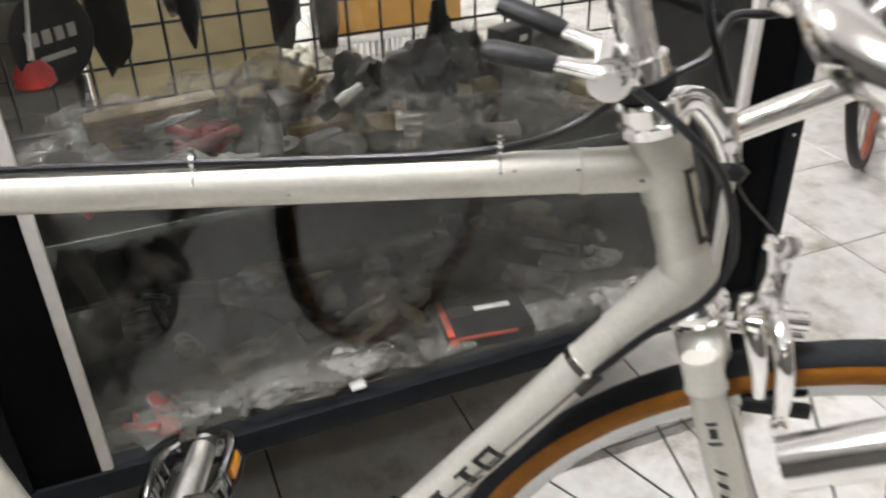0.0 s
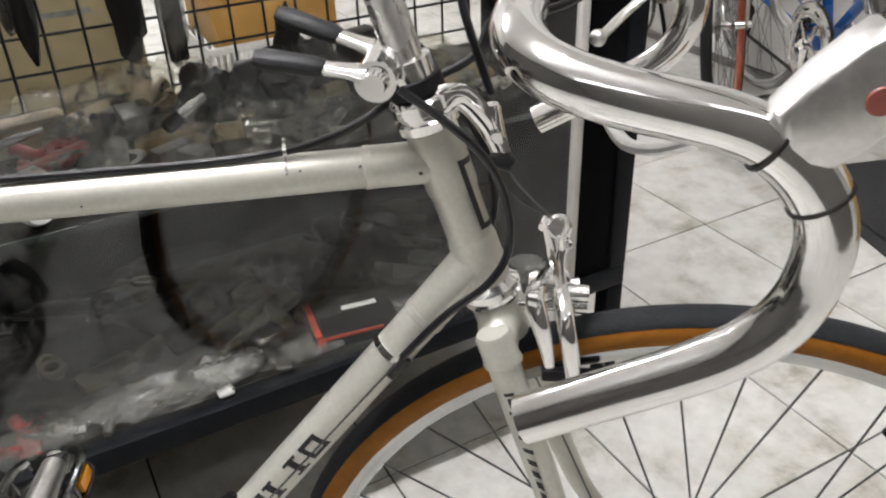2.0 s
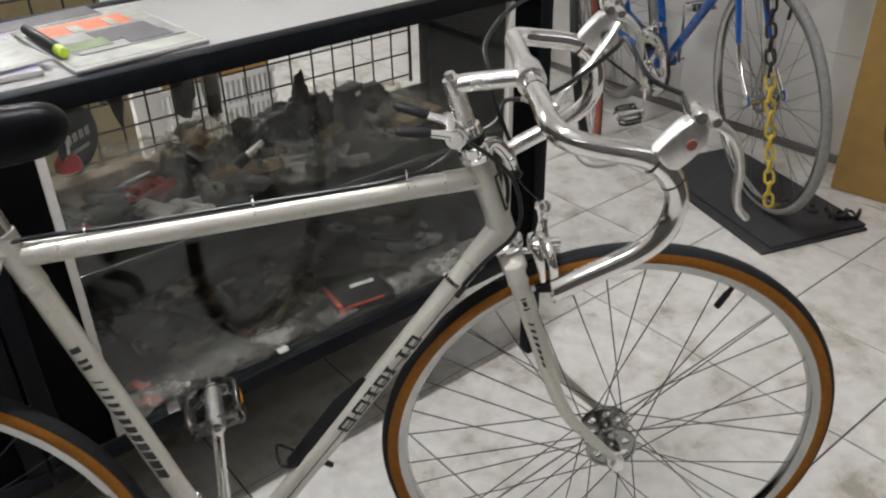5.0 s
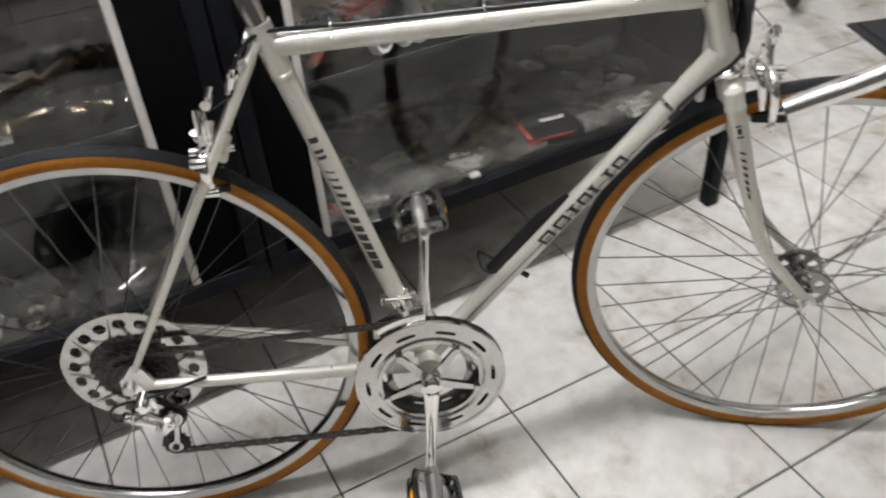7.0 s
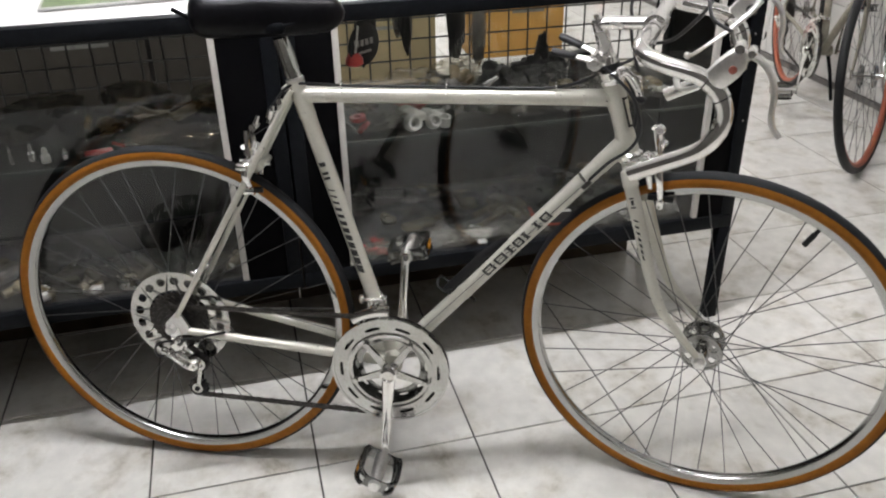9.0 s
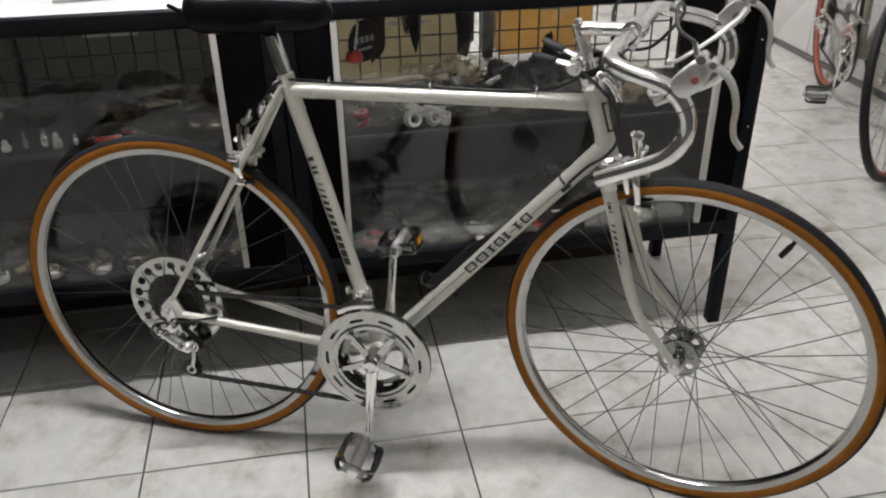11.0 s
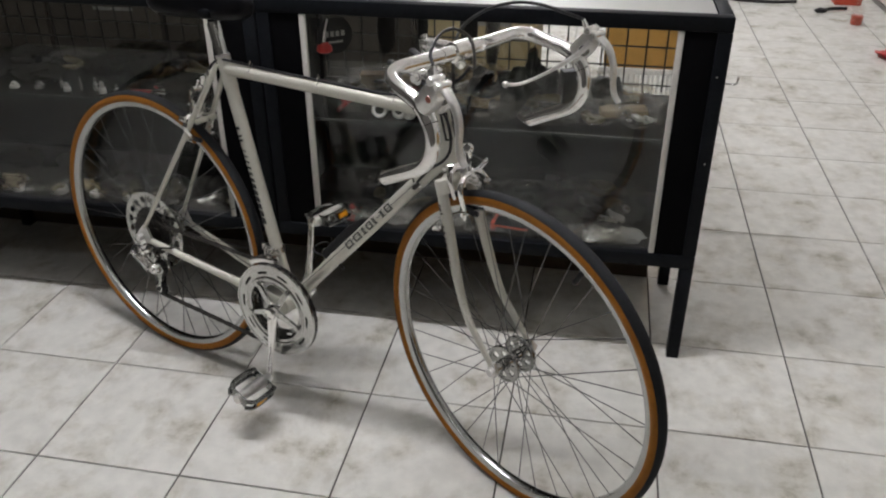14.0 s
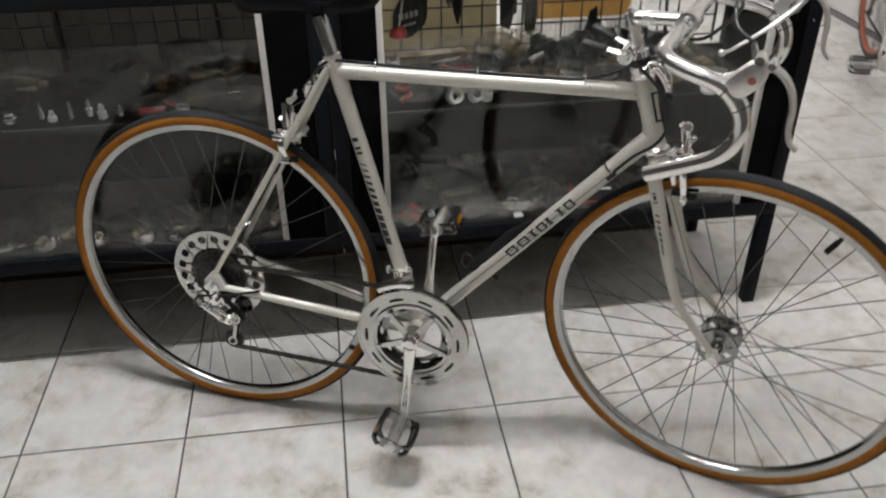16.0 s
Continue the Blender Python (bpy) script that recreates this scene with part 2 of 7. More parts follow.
def smooth_path(pts, n=8, closed=False):
    """Catmull-Rom through the points."""
    p = [Vector(q) for q in pts]
    if closed:
        p = [p[-1]] + p + [p[0], p[1]]
    else:
        p = [2 * p[0] - p[1]] + p + [2 * p[-1] - p[-2]]
    out = []
    for i in range(1, len(p) - 2):
        for k in range(n):
            t = k / n
            a, b, c, d = p[i - 1], p[i], p[i + 1], p[i + 2]
            out.append(0.5 * (2 * b + (c - a) * t + (2 * a - 5 * b + 4 * c - d) * t * t + (3 * b - 3 * c + d - a) * t**3))
    if not closed:
        out.append(p[-2])
    return out


def tube(bm, pts, r, seg=12, closed=False, caps=True, flat=1.0, up=None):
    """A round (or flattened) tube along the points; r is a number or one per point."""
    pts = [Vector(p) for p in pts]
    n = len(pts)
    rs = [r] * n if isinstance(r, (int, float)) else list(r)
    tans = []
    for i in range(n):
        a = pts[(i - 1) % n] if closed or i else pts[i]
        b = pts[(i + 1) % n] if closed or i < n - 1 else pts[i]
        tans.append((b - a).normalized())
    ref = Vector(up) if up else (Vector((0, 0, 1)) if abs(tans[0].z) < 0.9 else Vector((0, 1, 0)))
    side = tans[0].cross(ref).normalized()
    rings = []
    for i in range(n):
        side = (Vector(up).cross(tans[i]) * -1 if up and abs(Vector(up).dot(tans[i])) < 0.98 else side - tans[i] * side.dot(tans[i])).normalized()
        other = tans[i].cross(side)
        rings.append([bm.verts.new(pts[i] + rs[i] * (math.cos(2 * math.pi * k / seg) * side + flat * math.sin(2 * math.pi * k / seg) * other)) for k in range(seg)])
    for i in range(n if closed else n - 1):
        a, b = rings[i], rings[(i + 1) % n]
        for k in range(seg):
            bm.faces.new((a[k], a[(k + 1) % seg], b[(k + 1) % seg], b[k]))
    if caps and not closed:
        bm.faces.new(rings[0])
        bm.faces.new(rings[-1][::-1])
    return bm


def lathe(bm, profile, seg=32, m=None, closed=False):
    """Turns (radius, height) pairs round the z axis, then moves them by m."""
    rings = []
    for r, h in profile:
        ring = []
        for k in range(seg):
            a = 2 * math.pi * k / seg
            v = Vector((r * math.cos(a), r * math.sin(a), h))
            ring.append(bm.verts.new(m @ v if m else v))
        rings.append(ring)
    n = len(rings)
    for i in range(n if closed else n - 1):
        a, b = rings[i], rings[(i + 1) % n]
        for k in range(seg):
            bm.faces.new((a[k], a[(k + 1) % seg], b[(k + 1) % seg], b[k]))
    if not closed:
        if profile[0][0] > 1e-5:
            bm.faces.new(rings[0])
        if profile[-1][0] > 1e-5:
            bm.faces.new(rings[-1][::-1])
    bmesh.ops.remove_doubles(bm, verts=[v for q in rings for v in q], dist=1e-6)
    return bm


def plate(bm, pts, thick, m=None):
    """A flat outline (x, y) with a thickness along z."""
    lo = [bm.verts.new((x, y, -thick / 2)) for x, y in pts]
    hi = [bm.verts.new((x, y, thick / 2)) for x, y in pts]
    bm.faces.new(lo[::-1])
    bm.faces.new(hi)
    n = len(pts)
    for i in range(n):
        bm.faces.new((lo[i], lo[(i + 1) % n], hi[(i + 1) % n], hi[i]))
    if m:
        bmesh.ops.transform(bm, matrix=m, verts=lo + hi)
    return bm


def slotted_ring(bm, r0, r1, r2, r3, slots, fill, thick, m=None, per=10):
    """A flat ring from r0 to r3 with rounded slots between r1 and r2; fill: share of the turn that is slot."""
    steps = slots * per
    cols = []
    for i in range(steps):
        a = 2 * math.pi * i / steps
        f = (i % per) / per
        x = (f - 0.5) / (fill / 2)
        h = 0.0
        if abs(x) < 1:
            h = (1 - abs(x) ** 4) ** 0.5
        mid, half = (r1 + r2) / 2, (r2 - r1) / 2
        cols.append([bm.verts.new((r * math.cos(a), r * math.sin(a), 0)) for r in (r0, mid - half * max(h, 0.02), mid + half * max(h, 0.02), r3)])
    faces = []
    for i in range(steps):
        a, b = cols[i], cols[(i + 1) % steps]
        f = ((i + 0.5) % per) / per
        hole = abs((f - 0.5) / (fill / 2)) < 1
        for k in range(3):
            if k == 1 and hole:
                continue
            faces.append(bm.faces.new((a[k], a[k + 1], b[k + 1], b[k])))
    out = bmesh.ops.extrude_face_region(bm, geom=faces, use_keep_orig=True)
    top = [g for g in out["geom"] if isinstance(g, bmesh.types.BMVert)]
    bmesh.ops.translate(bm, verts=top, vec=(0, 0, thick))
    if m:
        bmesh.ops.transform(bm, matrix=m, verts=top + [v for c in cols for v in c])
    return bm


def blob(bm, size, center, rough=0.15, sub=3, seed=0, m=None, squash=None):
    """An uneven rounded lump."""
    r = bmesh.ops.create_icosphere(bm, subdivisions=sub, radius=1)
    for v in r["verts"]:
        k = 1 + rough * noise.noise(v.co * 1.7 + Vector((seed * 3.1, seed * 1.7, seed)))
        k += 0.5 * rough * noise.noise(v.co * 4.3 + Vector((seed, 0, seed * 2.3)))
        v.co = Vector((v.co.x * size[0] * k, v.co.y * size[1] * k, v.co.z * size[2] * k)) + Vector(center)
    if m:
        bmesh.ops.transform(bm, matrix=m, verts=r["verts"])
    return bm


# ---------------------------------------------------------------- the room
# X0 and Y0 bring the unseen walls close, to darken the glass reflections
X0, X1, Y0, Y1 = -1.65, 3.18, -2.31, 4.95


def slab(name, cx, cy, cz, sx, sy, sz, mat, label, category):
    bm = bmesh.new()
    box(bm, cx, cy, cz, sx, sy, sz)
    return tagged(part(name, bm, mat, None, label, 0), label, category, kind="structure")


floor = slab("floor", (X0 + X1) / 2, (Y0 + Y1) / 2, -0.054, X1 - X0, Y1 - Y0, 0.1, GROUT, "floor of white marbled tiles with dark joints", "floor")
# for the unseen south and west walls: dark to cut bounce and reflections
UNSEEN_WALL = material("unseen_wall_dark", (0.078, 0.073, 0.066), 0.8, 0, 0.05, 20, 0.1)
slab("ceiling", (X0 + X1) / 2, (Y0 + Y1) / 2, CEIL + 0.05, X1 - X0 + 0.3, Y1 - Y0 + 0.3, 0.1, CEILING, "plain pale painted ceiling", "ceiling")
slab("wall_north", (X0 + X1) / 2, Y1 + 0.07, CEIL / 2, X1 - X0 + 0.28, 0.14, CEIL, WALL, "white painted shop wall", "wall")
slab("wall_south", (X0 + X1) / 2, Y0 - 0.07, CEIL / 2, X1 - X0 + 0.28, 0.14, CEIL, UNSEEN_WALL, "unseen closing wall, made dark to cut bounce light", "wall")
slab("wall_east", X1 + 0.07, (Y0 + Y1) / 2, CEIL / 2, 0.14, Y1 - Y0, CEIL, WALL, "white painted shop wall behind parked bicycles", "wall")
slab("wall_west", X0 - 0.07, (Y0 + Y1) / 2, CEIL / 2, 0.14, Y1 - Y0, CEIL, UNSEEN_WALL, "unseen closing wall, made dark to cut bounce light", "wall")
SKIRT = material("dark_skirting", (0.16, 0.15, 0.14), 0.4, 0, 0.15, 40)
slab("baseboard", X1 - 0.008, (Y0 + Y1) / 2, 0.0125, 0.016, Y1 - Y0 - 0.02, 0.025, SKIRT, "dark grey skirting along the white wall", "baseboard")

TUBE_GLOW = bpy.data.materials.new("lit_tube")
TUBE_GLOW.use_nodes = True
TUBE_GLOW.node_tree.nodes["Principled BSDF"].inputs["Emission Color"].default_value = (0.98, 0.968, 1.005, 1)
TUBE_GLOW.node_tree.nodes["Principled BSDF"].inputs["Emission Strength"].default_value = 275
DIM_TUBE = TUBE_GLOW.copy()
DIM_TUBE.name = "dim_lit_tube"
DIM_TUBE.node_tree.nodes["Principled BSDF"].inputs["Emission Strength"].default_value = 12
for lx, ly, ll, le, ax in LAMPS + [(-0.5, -2.05, 1.4, 0, True), (1.7, -2.05, 1.4, 0, True)]:
    fix = thing("ceiling_light", pose(lx, ly, CEIL, 0, 0, 0 if ax else 90), "white ceiling batten with a lit tube", "ceiling light", "ceiling lights")
    bm = bmesh.new()
    box(bm, 0, 0, -0.020, ll + 0.05, 0.055, 0.040, 0.006)
    part("housing", bm, WHITE_TOP, fix)
    bm = bmesh.new()
    tube(bm, [(-ll / 2, 0, -0.100), (ll / 2, 0, -0.100)], 0.013, 12)
    for u in (-0.5, 0.5):
        bm2 = bmesh.new()
        box(bm2, u * (ll + 0.03), 0, -0.076, 0.024, 0.032, 0.072, 0.004)
        part("end_holder", bm2, WHITE_TOP, fix)
    part("tube", bm, TUBE_GLOW if le else DIM_TUBE, fix, "glowing white tube")


# ---------------------------------------------------------------- bicycles
R = 0.333
BB = Vector((0.406, 0, 0.264))
SEAT = Vector((0.263, 0, 0.763))
AXIS_TILT = 0.300          # forward shift of the steering axis for each metre down


def head(z):
    return Vector((0.7425 + (0.894 - z) * AXIS_TILT, 0, z))


FRONT = Vector((0.964, 0, R - 0.002))
ALONG_Y = pose(0, 0, 0, -90)       # turns a lathe's z axis to +y


def steering(angle):
    axis = (head(0) - head(1)).normalized() * -1
    p = head(0.7)
    return Matrix.Translation(p) @ Matrix.Rotation(radians(angle), 4, axis) @ Matrix.Translation(-p)


def wheel(name, parent, m, spokes=36, tread=TREAD, side=GUM, rim_mat=RIM, hub_w=0.05, label="", valve=0.6, seg=96, t=0.0155):
    """A spoked wheel round the y axis at the pose m: the rim, with tyre, hub, spokes and valve under it."""
    c = R - 0.0155
    bm = bmesh.new()
    prof = [(c - 0.0195, -0.0085), (c - 0.0225, -0.004), (c - 0.0225, 0.004), (c - 0.0195, 0.0085), (c - 0.012, 0.0108), (c - 0.0075, 0.0112), (c - 0.0075, 0.0095), (c - 0.012, 0.009), (c - 0.012, -0.009), (c - 0.0075, -0.0095), (c - 0.0075, -0.0112), (c - 0.012, -0.0108)]
    lathe(bm, prof, seg, ALONG_Y, closed=True)
    rim = part(name, bm, rim_mat, parent, label)
    rim.matrix_basis = m
    bm = bmesh.new()
    a0 = radians(60)
    prof = [(c + t * 1.02 * math.cos(a), t * 1.04 * math.sin(a)) for a in np.linspace(-a0, a0, 11)]
    prof += [(c + (t - 0.003) * math.cos(a), (t - 0.003) * math.sin(a)) for a in np.linspace(a0, -a0, 7)]
    # low ribs round the tread
    prof = [(r + (0.0007 if i % 2 and i < 11 else 0), h) for i, (r, h) in enumerate(prof)]
    lathe(bm, prof, seg, ALONG_Y, closed=True)
    part("tyre", bm, tread, rim, "ribbed black tread")
    bm = bmesh.new()
    a1 = radians(152)
    prof = [(c + t * math.cos(a), t * math.sin(a)) for a in np.linspace(a0 * 0.92, a1, 9)]
    prof += [(c + t * math.cos(a), t * math.sin(a)) for a in np.linspace(-a1, -a0 * 0.92, 9)]
    lathe(bm, prof, seg, ALONG_Y, closed=True)
    part("sidewall", bm, side, rim, "plain tyre sidewall")
    # hub: barrel with two drilled flanges
    bm = bmesh.new()
    lathe(bm, [(0.005, -hub_w - 0.012), (0.009, -hub_w - 0.010), (0.011, -hub_w + 0.010), (0.012, -hub_w + 0.016), (0.012, hub_w - 0.016), (0.011, hub_w - 0.010), (0.009, hub_w + 0.010), (0.005, hub_w + 0.012)], 20, ALONG_Y)
    fl = hub_w - 0.016
    hub = part("hub", bm, AGED, rim, "polished hub with pierced flanges")
    for s in (-1, 1):
        bm = bmesh.new()
        slotted_ring(bm, 0.011, 0.0165, 0.0285, 0.0365, 6, 0.60, 0.003, ALONG_Y @ Matrix.Translation((0, 0, s * fl - 0.0015)), 8)
        lathe(bm, [(0.033, -0.003), (0.0365, -0.0032), (0.0375, 0.0), (0.0365, 0.0032), (0.033, 0.003)], 32, ALONG_Y @ Matrix.Translation((0, 0, s * fl)), closed=True)
        part("flange", bm, DULL, rim, "pierced hub flange")
    bm = bmesh.new()
    lathe(bm, [(0.0, -hub_w - 0.026), (0.008, -hub_w - 0.025), (0.0095, -hub_w - 0.018), (0.0085, -hub_w - 0.011), (0.004, -hub_w - 0.010)], 14, ALONG_Y)
    lathe(bm, [(0.004, hub_w + 0.010), (0.0085, hub_w + 0.011), (0.0095, hub_w + 0.018), (0.008, hub_w + 0.025), (0.0, hub_w + 0.026)], 14, ALONG_Y)
    tube(bm, [(0.0, -hub_w - 0.014, 0.0), (0.0, hub_w + 0.014, 0.0)], 0.0042, 8)
    part("axle_nut", bm, ALLOY, rim, "axle with round nuts")
    # spokes, laced three-cross
    shared = None
    for i in range(spokes):
        s = 1 if i % 2 else -1
        k = i // 2
        a = 2 * math.pi * (i + 0.5) / spokes
        lead = radians(64) * (1 if k % 2 else -1)
        p0 = Vector((0.030 * math.sin(a + lead), s * fl, 0.030 * math.cos(a + lead)))
        p1 = Vector((0.0, s * 0.003, c - 0.0235))
        if shared is None:
            bm = bmesh.new()
            tube(bm, [(0, 0, 0), (0, 0, 1)], 1.0, 6)
            shared = part("spoke", bm, STEEL, rim)
            sp = shared
        else:
            sp = again("spoke", shared, rim)
        end = Vector((p1.z * math.sin(a), p1.y, p1.z * math.cos(a)))
        d = end - p0
        sp.matrix_basis = Matrix.Translation(p0) @ d.to_track_quat("Z", "Y").to_matrix().to_4x4() @ Matrix.Diagonal((0.0009, 0.0009, d.length, 1))
    va = valve
    rv = Matrix.Rotation(va, 4, "Y")
    bm = bmesh.new()
    tube(bm, [rv @ Vector((0, 0, c - 0.024)), rv @ Vector((0, 0, c - 0.034))], 0.0035, 8)
    tube(bm, [rv @ Vector((0, 0, c - 0.033)), rv @ Vector((0, 0, c - 0.058))], 0.0048, 10)
    part("valve", bm, BLACK_RUBBER, rim, "black valve with its cap")
    return rim


def lug(bm, a, b, r, length, flare=1.06):
    """A sleeve round the end a of a tube that runs towards b."""
    d = (Vector(b) - Vector(a)).normalized()
    a = Vector(a)
    tube(bm, [a, a + d * length * 0.6, a + d * length * 0.90, a + d * length * 0.905, a + d * length * 0.985, a + d * length], [r * flare * 1.02, r * flare, r * 1.045, r * 1.075, r * 1.075, r * 1.004], 24)


def seat_cluster(bm):
    lug(bm, SEAT, head(0.768), 0.0127, 0.045)
    lug(bm, SEAT + (SEAT - BB).normalized() * 0.025, BB, 0.0137, 0.065)


def on_tube(a, b, r, f, ang, lift=0.0006):
    """A point and frame on a tube's skin: f along it, ang round it from the -y side upwards."""
    a, b = Vector(a), Vector(b)
    d = (b - a).normalized()
    out0 = Vector((0, -1, 0))
    up = d.cross(out0) * -1
    o = out0 * math.cos(ang) + up * math.sin(ang)
    return a + (b - a) * f + o * (r + lift), d, o


def decal(bm, a, b, r, f0, f1, a0, a1, n=5, skew=0.0):
    """A patch of the tube's skin from f0 to f1 along and a0 to a1 round."""
    lo, hi = [], []
    for k in range(n + 1):
        ang = a0 + (a1 - a0) * k / n
        sh = skew * k / n
        lo.append(bm.verts.new(on_tube(a, b, r, f0 + sh, ang)[0]))
        hi.append(bm.verts.new(on_tube(a, b, r, f1 + sh, ang)[0]))
    for k in range(n):
        bm.faces.new((lo[k], lo[k + 1], hi[k + 1], hi[k]))


def drop_bar_path():
    """Half of the handlebar, from the clamp out to its end: forward u, sideways v, height w."""
    return [(0, 0, 0), (0, 0.05, 0), (0, 0.10, 0.001), (-0.001, 0.128, 0.001), (0.003, 0.148, -0.001), (0.014, 0.162, -0.005), (0.038, 0.170, -0.011), (0.068, 0.1745, -0.016), (0.090, 0.176, -0.023), (0.107, 0.177, -0.036), (0.119, 0.178, -0.056), (0.1205, 0.178, -0.080), (0.113, 0.179, -0.102), (0.098, 0.179, -0.119), (0.076, 0.179, -0.133), (0.040, 0.178, -0.151), (0.005, 0.177, -0.169)]


def bicycle(name, m, label, steer=0.0, paint=PAINT, tread=TREAD, side=GUM, rim=RIM, full=True, group="", wheels=True, turn_crank=0.0, tyre=0.0140, tips=None):
    """A lugged-frame derailleur racing bicycle. Local x runs forward, y to its left, z up."""
    top = thing(name, m, label, "bicycle", group)
    S = steering(steer)

    def put(n, bm, mat, lab="", steered=False, smooth=38, parent=None):
        if steered:
            bm.transform(S)
        return part(n, bm, mat, parent or top, lab, smooth)

    # ---- frame
    h_tt, h_dt = head(0.769), head(0.699)
    bm = bmesh.new(); tube(bm, [SEAT, h_tt], 0.0129, 24); put("top_tube", bm, paint)
    bm = bmesh.new(); tube(bm, [h_dt, BB], 0.0143, 24); put("down_tube", bm, paint)
    st_top = SEAT + (SEAT - BB).normalized() * 0.026
    bm = bmesh.new(); tube(bm, [BB, st_top], 0.0136, 24); seat_tube = put("seat_tube", bm, paint)
    bm = bmesh.new()
    tube(bm, [head(0.682), head(0.794)], 0.0154, 26)
    lug(bm, h_tt, SEAT, 0.0129, 0.050, 1.06)
    lug(bm, h_dt, BB, 0.0143, 0.060, 1.07)
    for z0, z1 in ((0.682, 0.716), (0.750, 0.794)):
        tube(bm, [head(z0), head(z0 + 0.002), head(z1 - 0.004), head(z1)], [0.0164, 0.0168, 0.0165, 0.0155], 26)
    head_tube = put("head_tube", bm, paint)
    bm = bmesh.new(); seat_cluster(bm); put("seat_lug", bm, paint)
    bm = bmesh.new()
    lathe(bm, [(0.0165, -0.035), (0.0195, -0.034), (0.0195, 0.034), (0.0165, 0.035)], 24, Matrix.Translation(BB) @ ALONG_Y)
    lug(bm, BB, h_dt, 0.0143, 0.055, 1.12)
    lug(bm, BB, SEAT, 0.0137, 0.050, 1.06)
    put("bottom_bracket_shell", bm, paint)
    for s in (-1, 1):
        bm = bmesh.new()
        ends = BB + Vector((-0.014, s * 0.022, 0.002)), Vector((0.03, s * 0.060, R - 0.006))
        path = [ends[0].lerp(ends[1], f) for f in (0, 0.05, 0.15, 0.3, 0.45, 0.6, 0.75, 0.9, 1.0)]
        tube(bm, path, [0.0115 - 0.0045 * i / (len(path) - 1) for i in range(len(path))], 14)
        put("chain_stay", bm, paint)
        bm = bmesh.new()
        a, b = SEAT + Vector((-0.010, s * 0.0145, 0.010)), Vector((0.012, s * 0.060, R + 0.024))
        tube(bm, [a, a.lerp(b, 0.06), a.lerp(b, 0.5), b], [0.0042, 0.0060, 0.0058, 0.0048], 14)
        put("seat_stay", bm, paint)
        bm = bmesh.new()
        plate(bm, [(0.034, -0.012), (0.034, 0.0), (0.022, 0.026), (0.008, 0.030), (-0.012, 0.008), (-0.012, -0.014), (0.002, -0.020), (0.016, -0.014)], 0.005, Matrix.Translation((0, s * 0.060, R)) @ pose(0, 0, 0, 90))
        put("dropout", bm, ALLOY if full else paint)
    bm = bmesh.new()
    tube(bm, [Vector((0.20, -0.034, 0.315)) + Vector((0.14, 0, -0.022)), Vector((0.34, 0.034, 0.293))], 0.006, 10)
    put("stay_bridge", bm, paint)
    bm = bmesh.new()
    a = SEAT.lerp(Vector((0.012, 0, R + 0.024)), 0.30)
    tube(bm, [a + Vector((0, -0.027, 0)), a + Vector((0, 0.027, 0))], 0.006, 10)
    put("stay_bridge", bm, paint)

    # ---- fork, turned with the handlebar
    d_axis = (head(0.6) - head(0.7)).normalized()
    fwd = Vector((-d_axis.z, 0, d_axis.x))
    bm = bmesh.new()
    c0 = head(0.648)
    tube(bm, [c0 + Vector((0, -0.034, -0.004)), c0 + Vector((0, -0.018, 0.006)), c0 + Vector((0, 0.018, 0.006)), c0 + Vector((0, 0.034, -0.004))], [0.0120, 0.0150, 0.0150, 0.0120], 14)
    tube(bm, [head(0.636), head(0.662)], 0.0165, 18)
    crown = put("fork_crown", bm, paint, "", True)
    for s in (-1, 1):
        bm = bmesh.new()
        e = FRONT + Vector((0, s * 0.052, 0))
        ln = 0.345
        k0 = head(0.657) + Vector((0, s * 0.034, 0))
        straight = k0 + d_axis * 0.185 + Vector((0, s * 0.011, 0))
        path = smooth_path([k0, k0 + d_axis * 0.10 + Vector((0, s * 0.006, 0)), straight, k0 + d_axis * 0.245 + fwd * 0.006 + Vector((0, s * 0.0145, 0)), k0 + d_axis * 0.296 + fwd * 0.026 + Vector((0, s * 0.017, 0)), e + Vector((-0.005, 0, 0.010))], 6)
        n = len(path)
        tube(bm, path, [0.0117 - 0.0054 * max(0, (i / (n - 1) - 0.15)) / 0.85 for i in range(n)], 16, flat=0.74, up=(0, 1, 0))
        blade = put("fork_blade", bm, paint, "", True)
        if tips:
            bm = bmesh.new()
            k = int(n * 0.45)
            tube(bm, path[k:], [0.0132 - 0.0063 * max(0, (i / (n - 1) - 0.15)) / 0.85 for i in range(k, n)], 16, flat=0.74, up=(0, 1, 0))
            put("fork_sock", bm, tips, "chrome lower fork end", True)
        bm = bmesh.new()
        plate(bm, [(-0.012, 0.016), (0.004, 0.018), (0.012, 0.0), (0.008, -0.012), (-0.004, -0.014), (-0.012, -0.002)], 0.005, Matrix.Translation(e) @ pose(0, 0, 0, 90))
        put("fork_end", bm, ALLOY if full else paint, "", True)
        if full:
            bm = bmesh.new()
            lathe(bm, [(0.0, 0.0045), (0.0110, 0.0036), (0.0126, 0.0008), (0.0128, -0.018), (0.0136, -0.0195), (0.0136, -0.022), (0.0118, -0.024)], 18, Matrix.Translation(k0 - d_axis * 0.001) @ (d_axis * -1).to_track_quat("Z", "Y").to_matrix().to_4x4() @ Matrix.Diagonal((0.80, 1, 1, 1)))
            put("crown_cap", bm, paint, "", True)
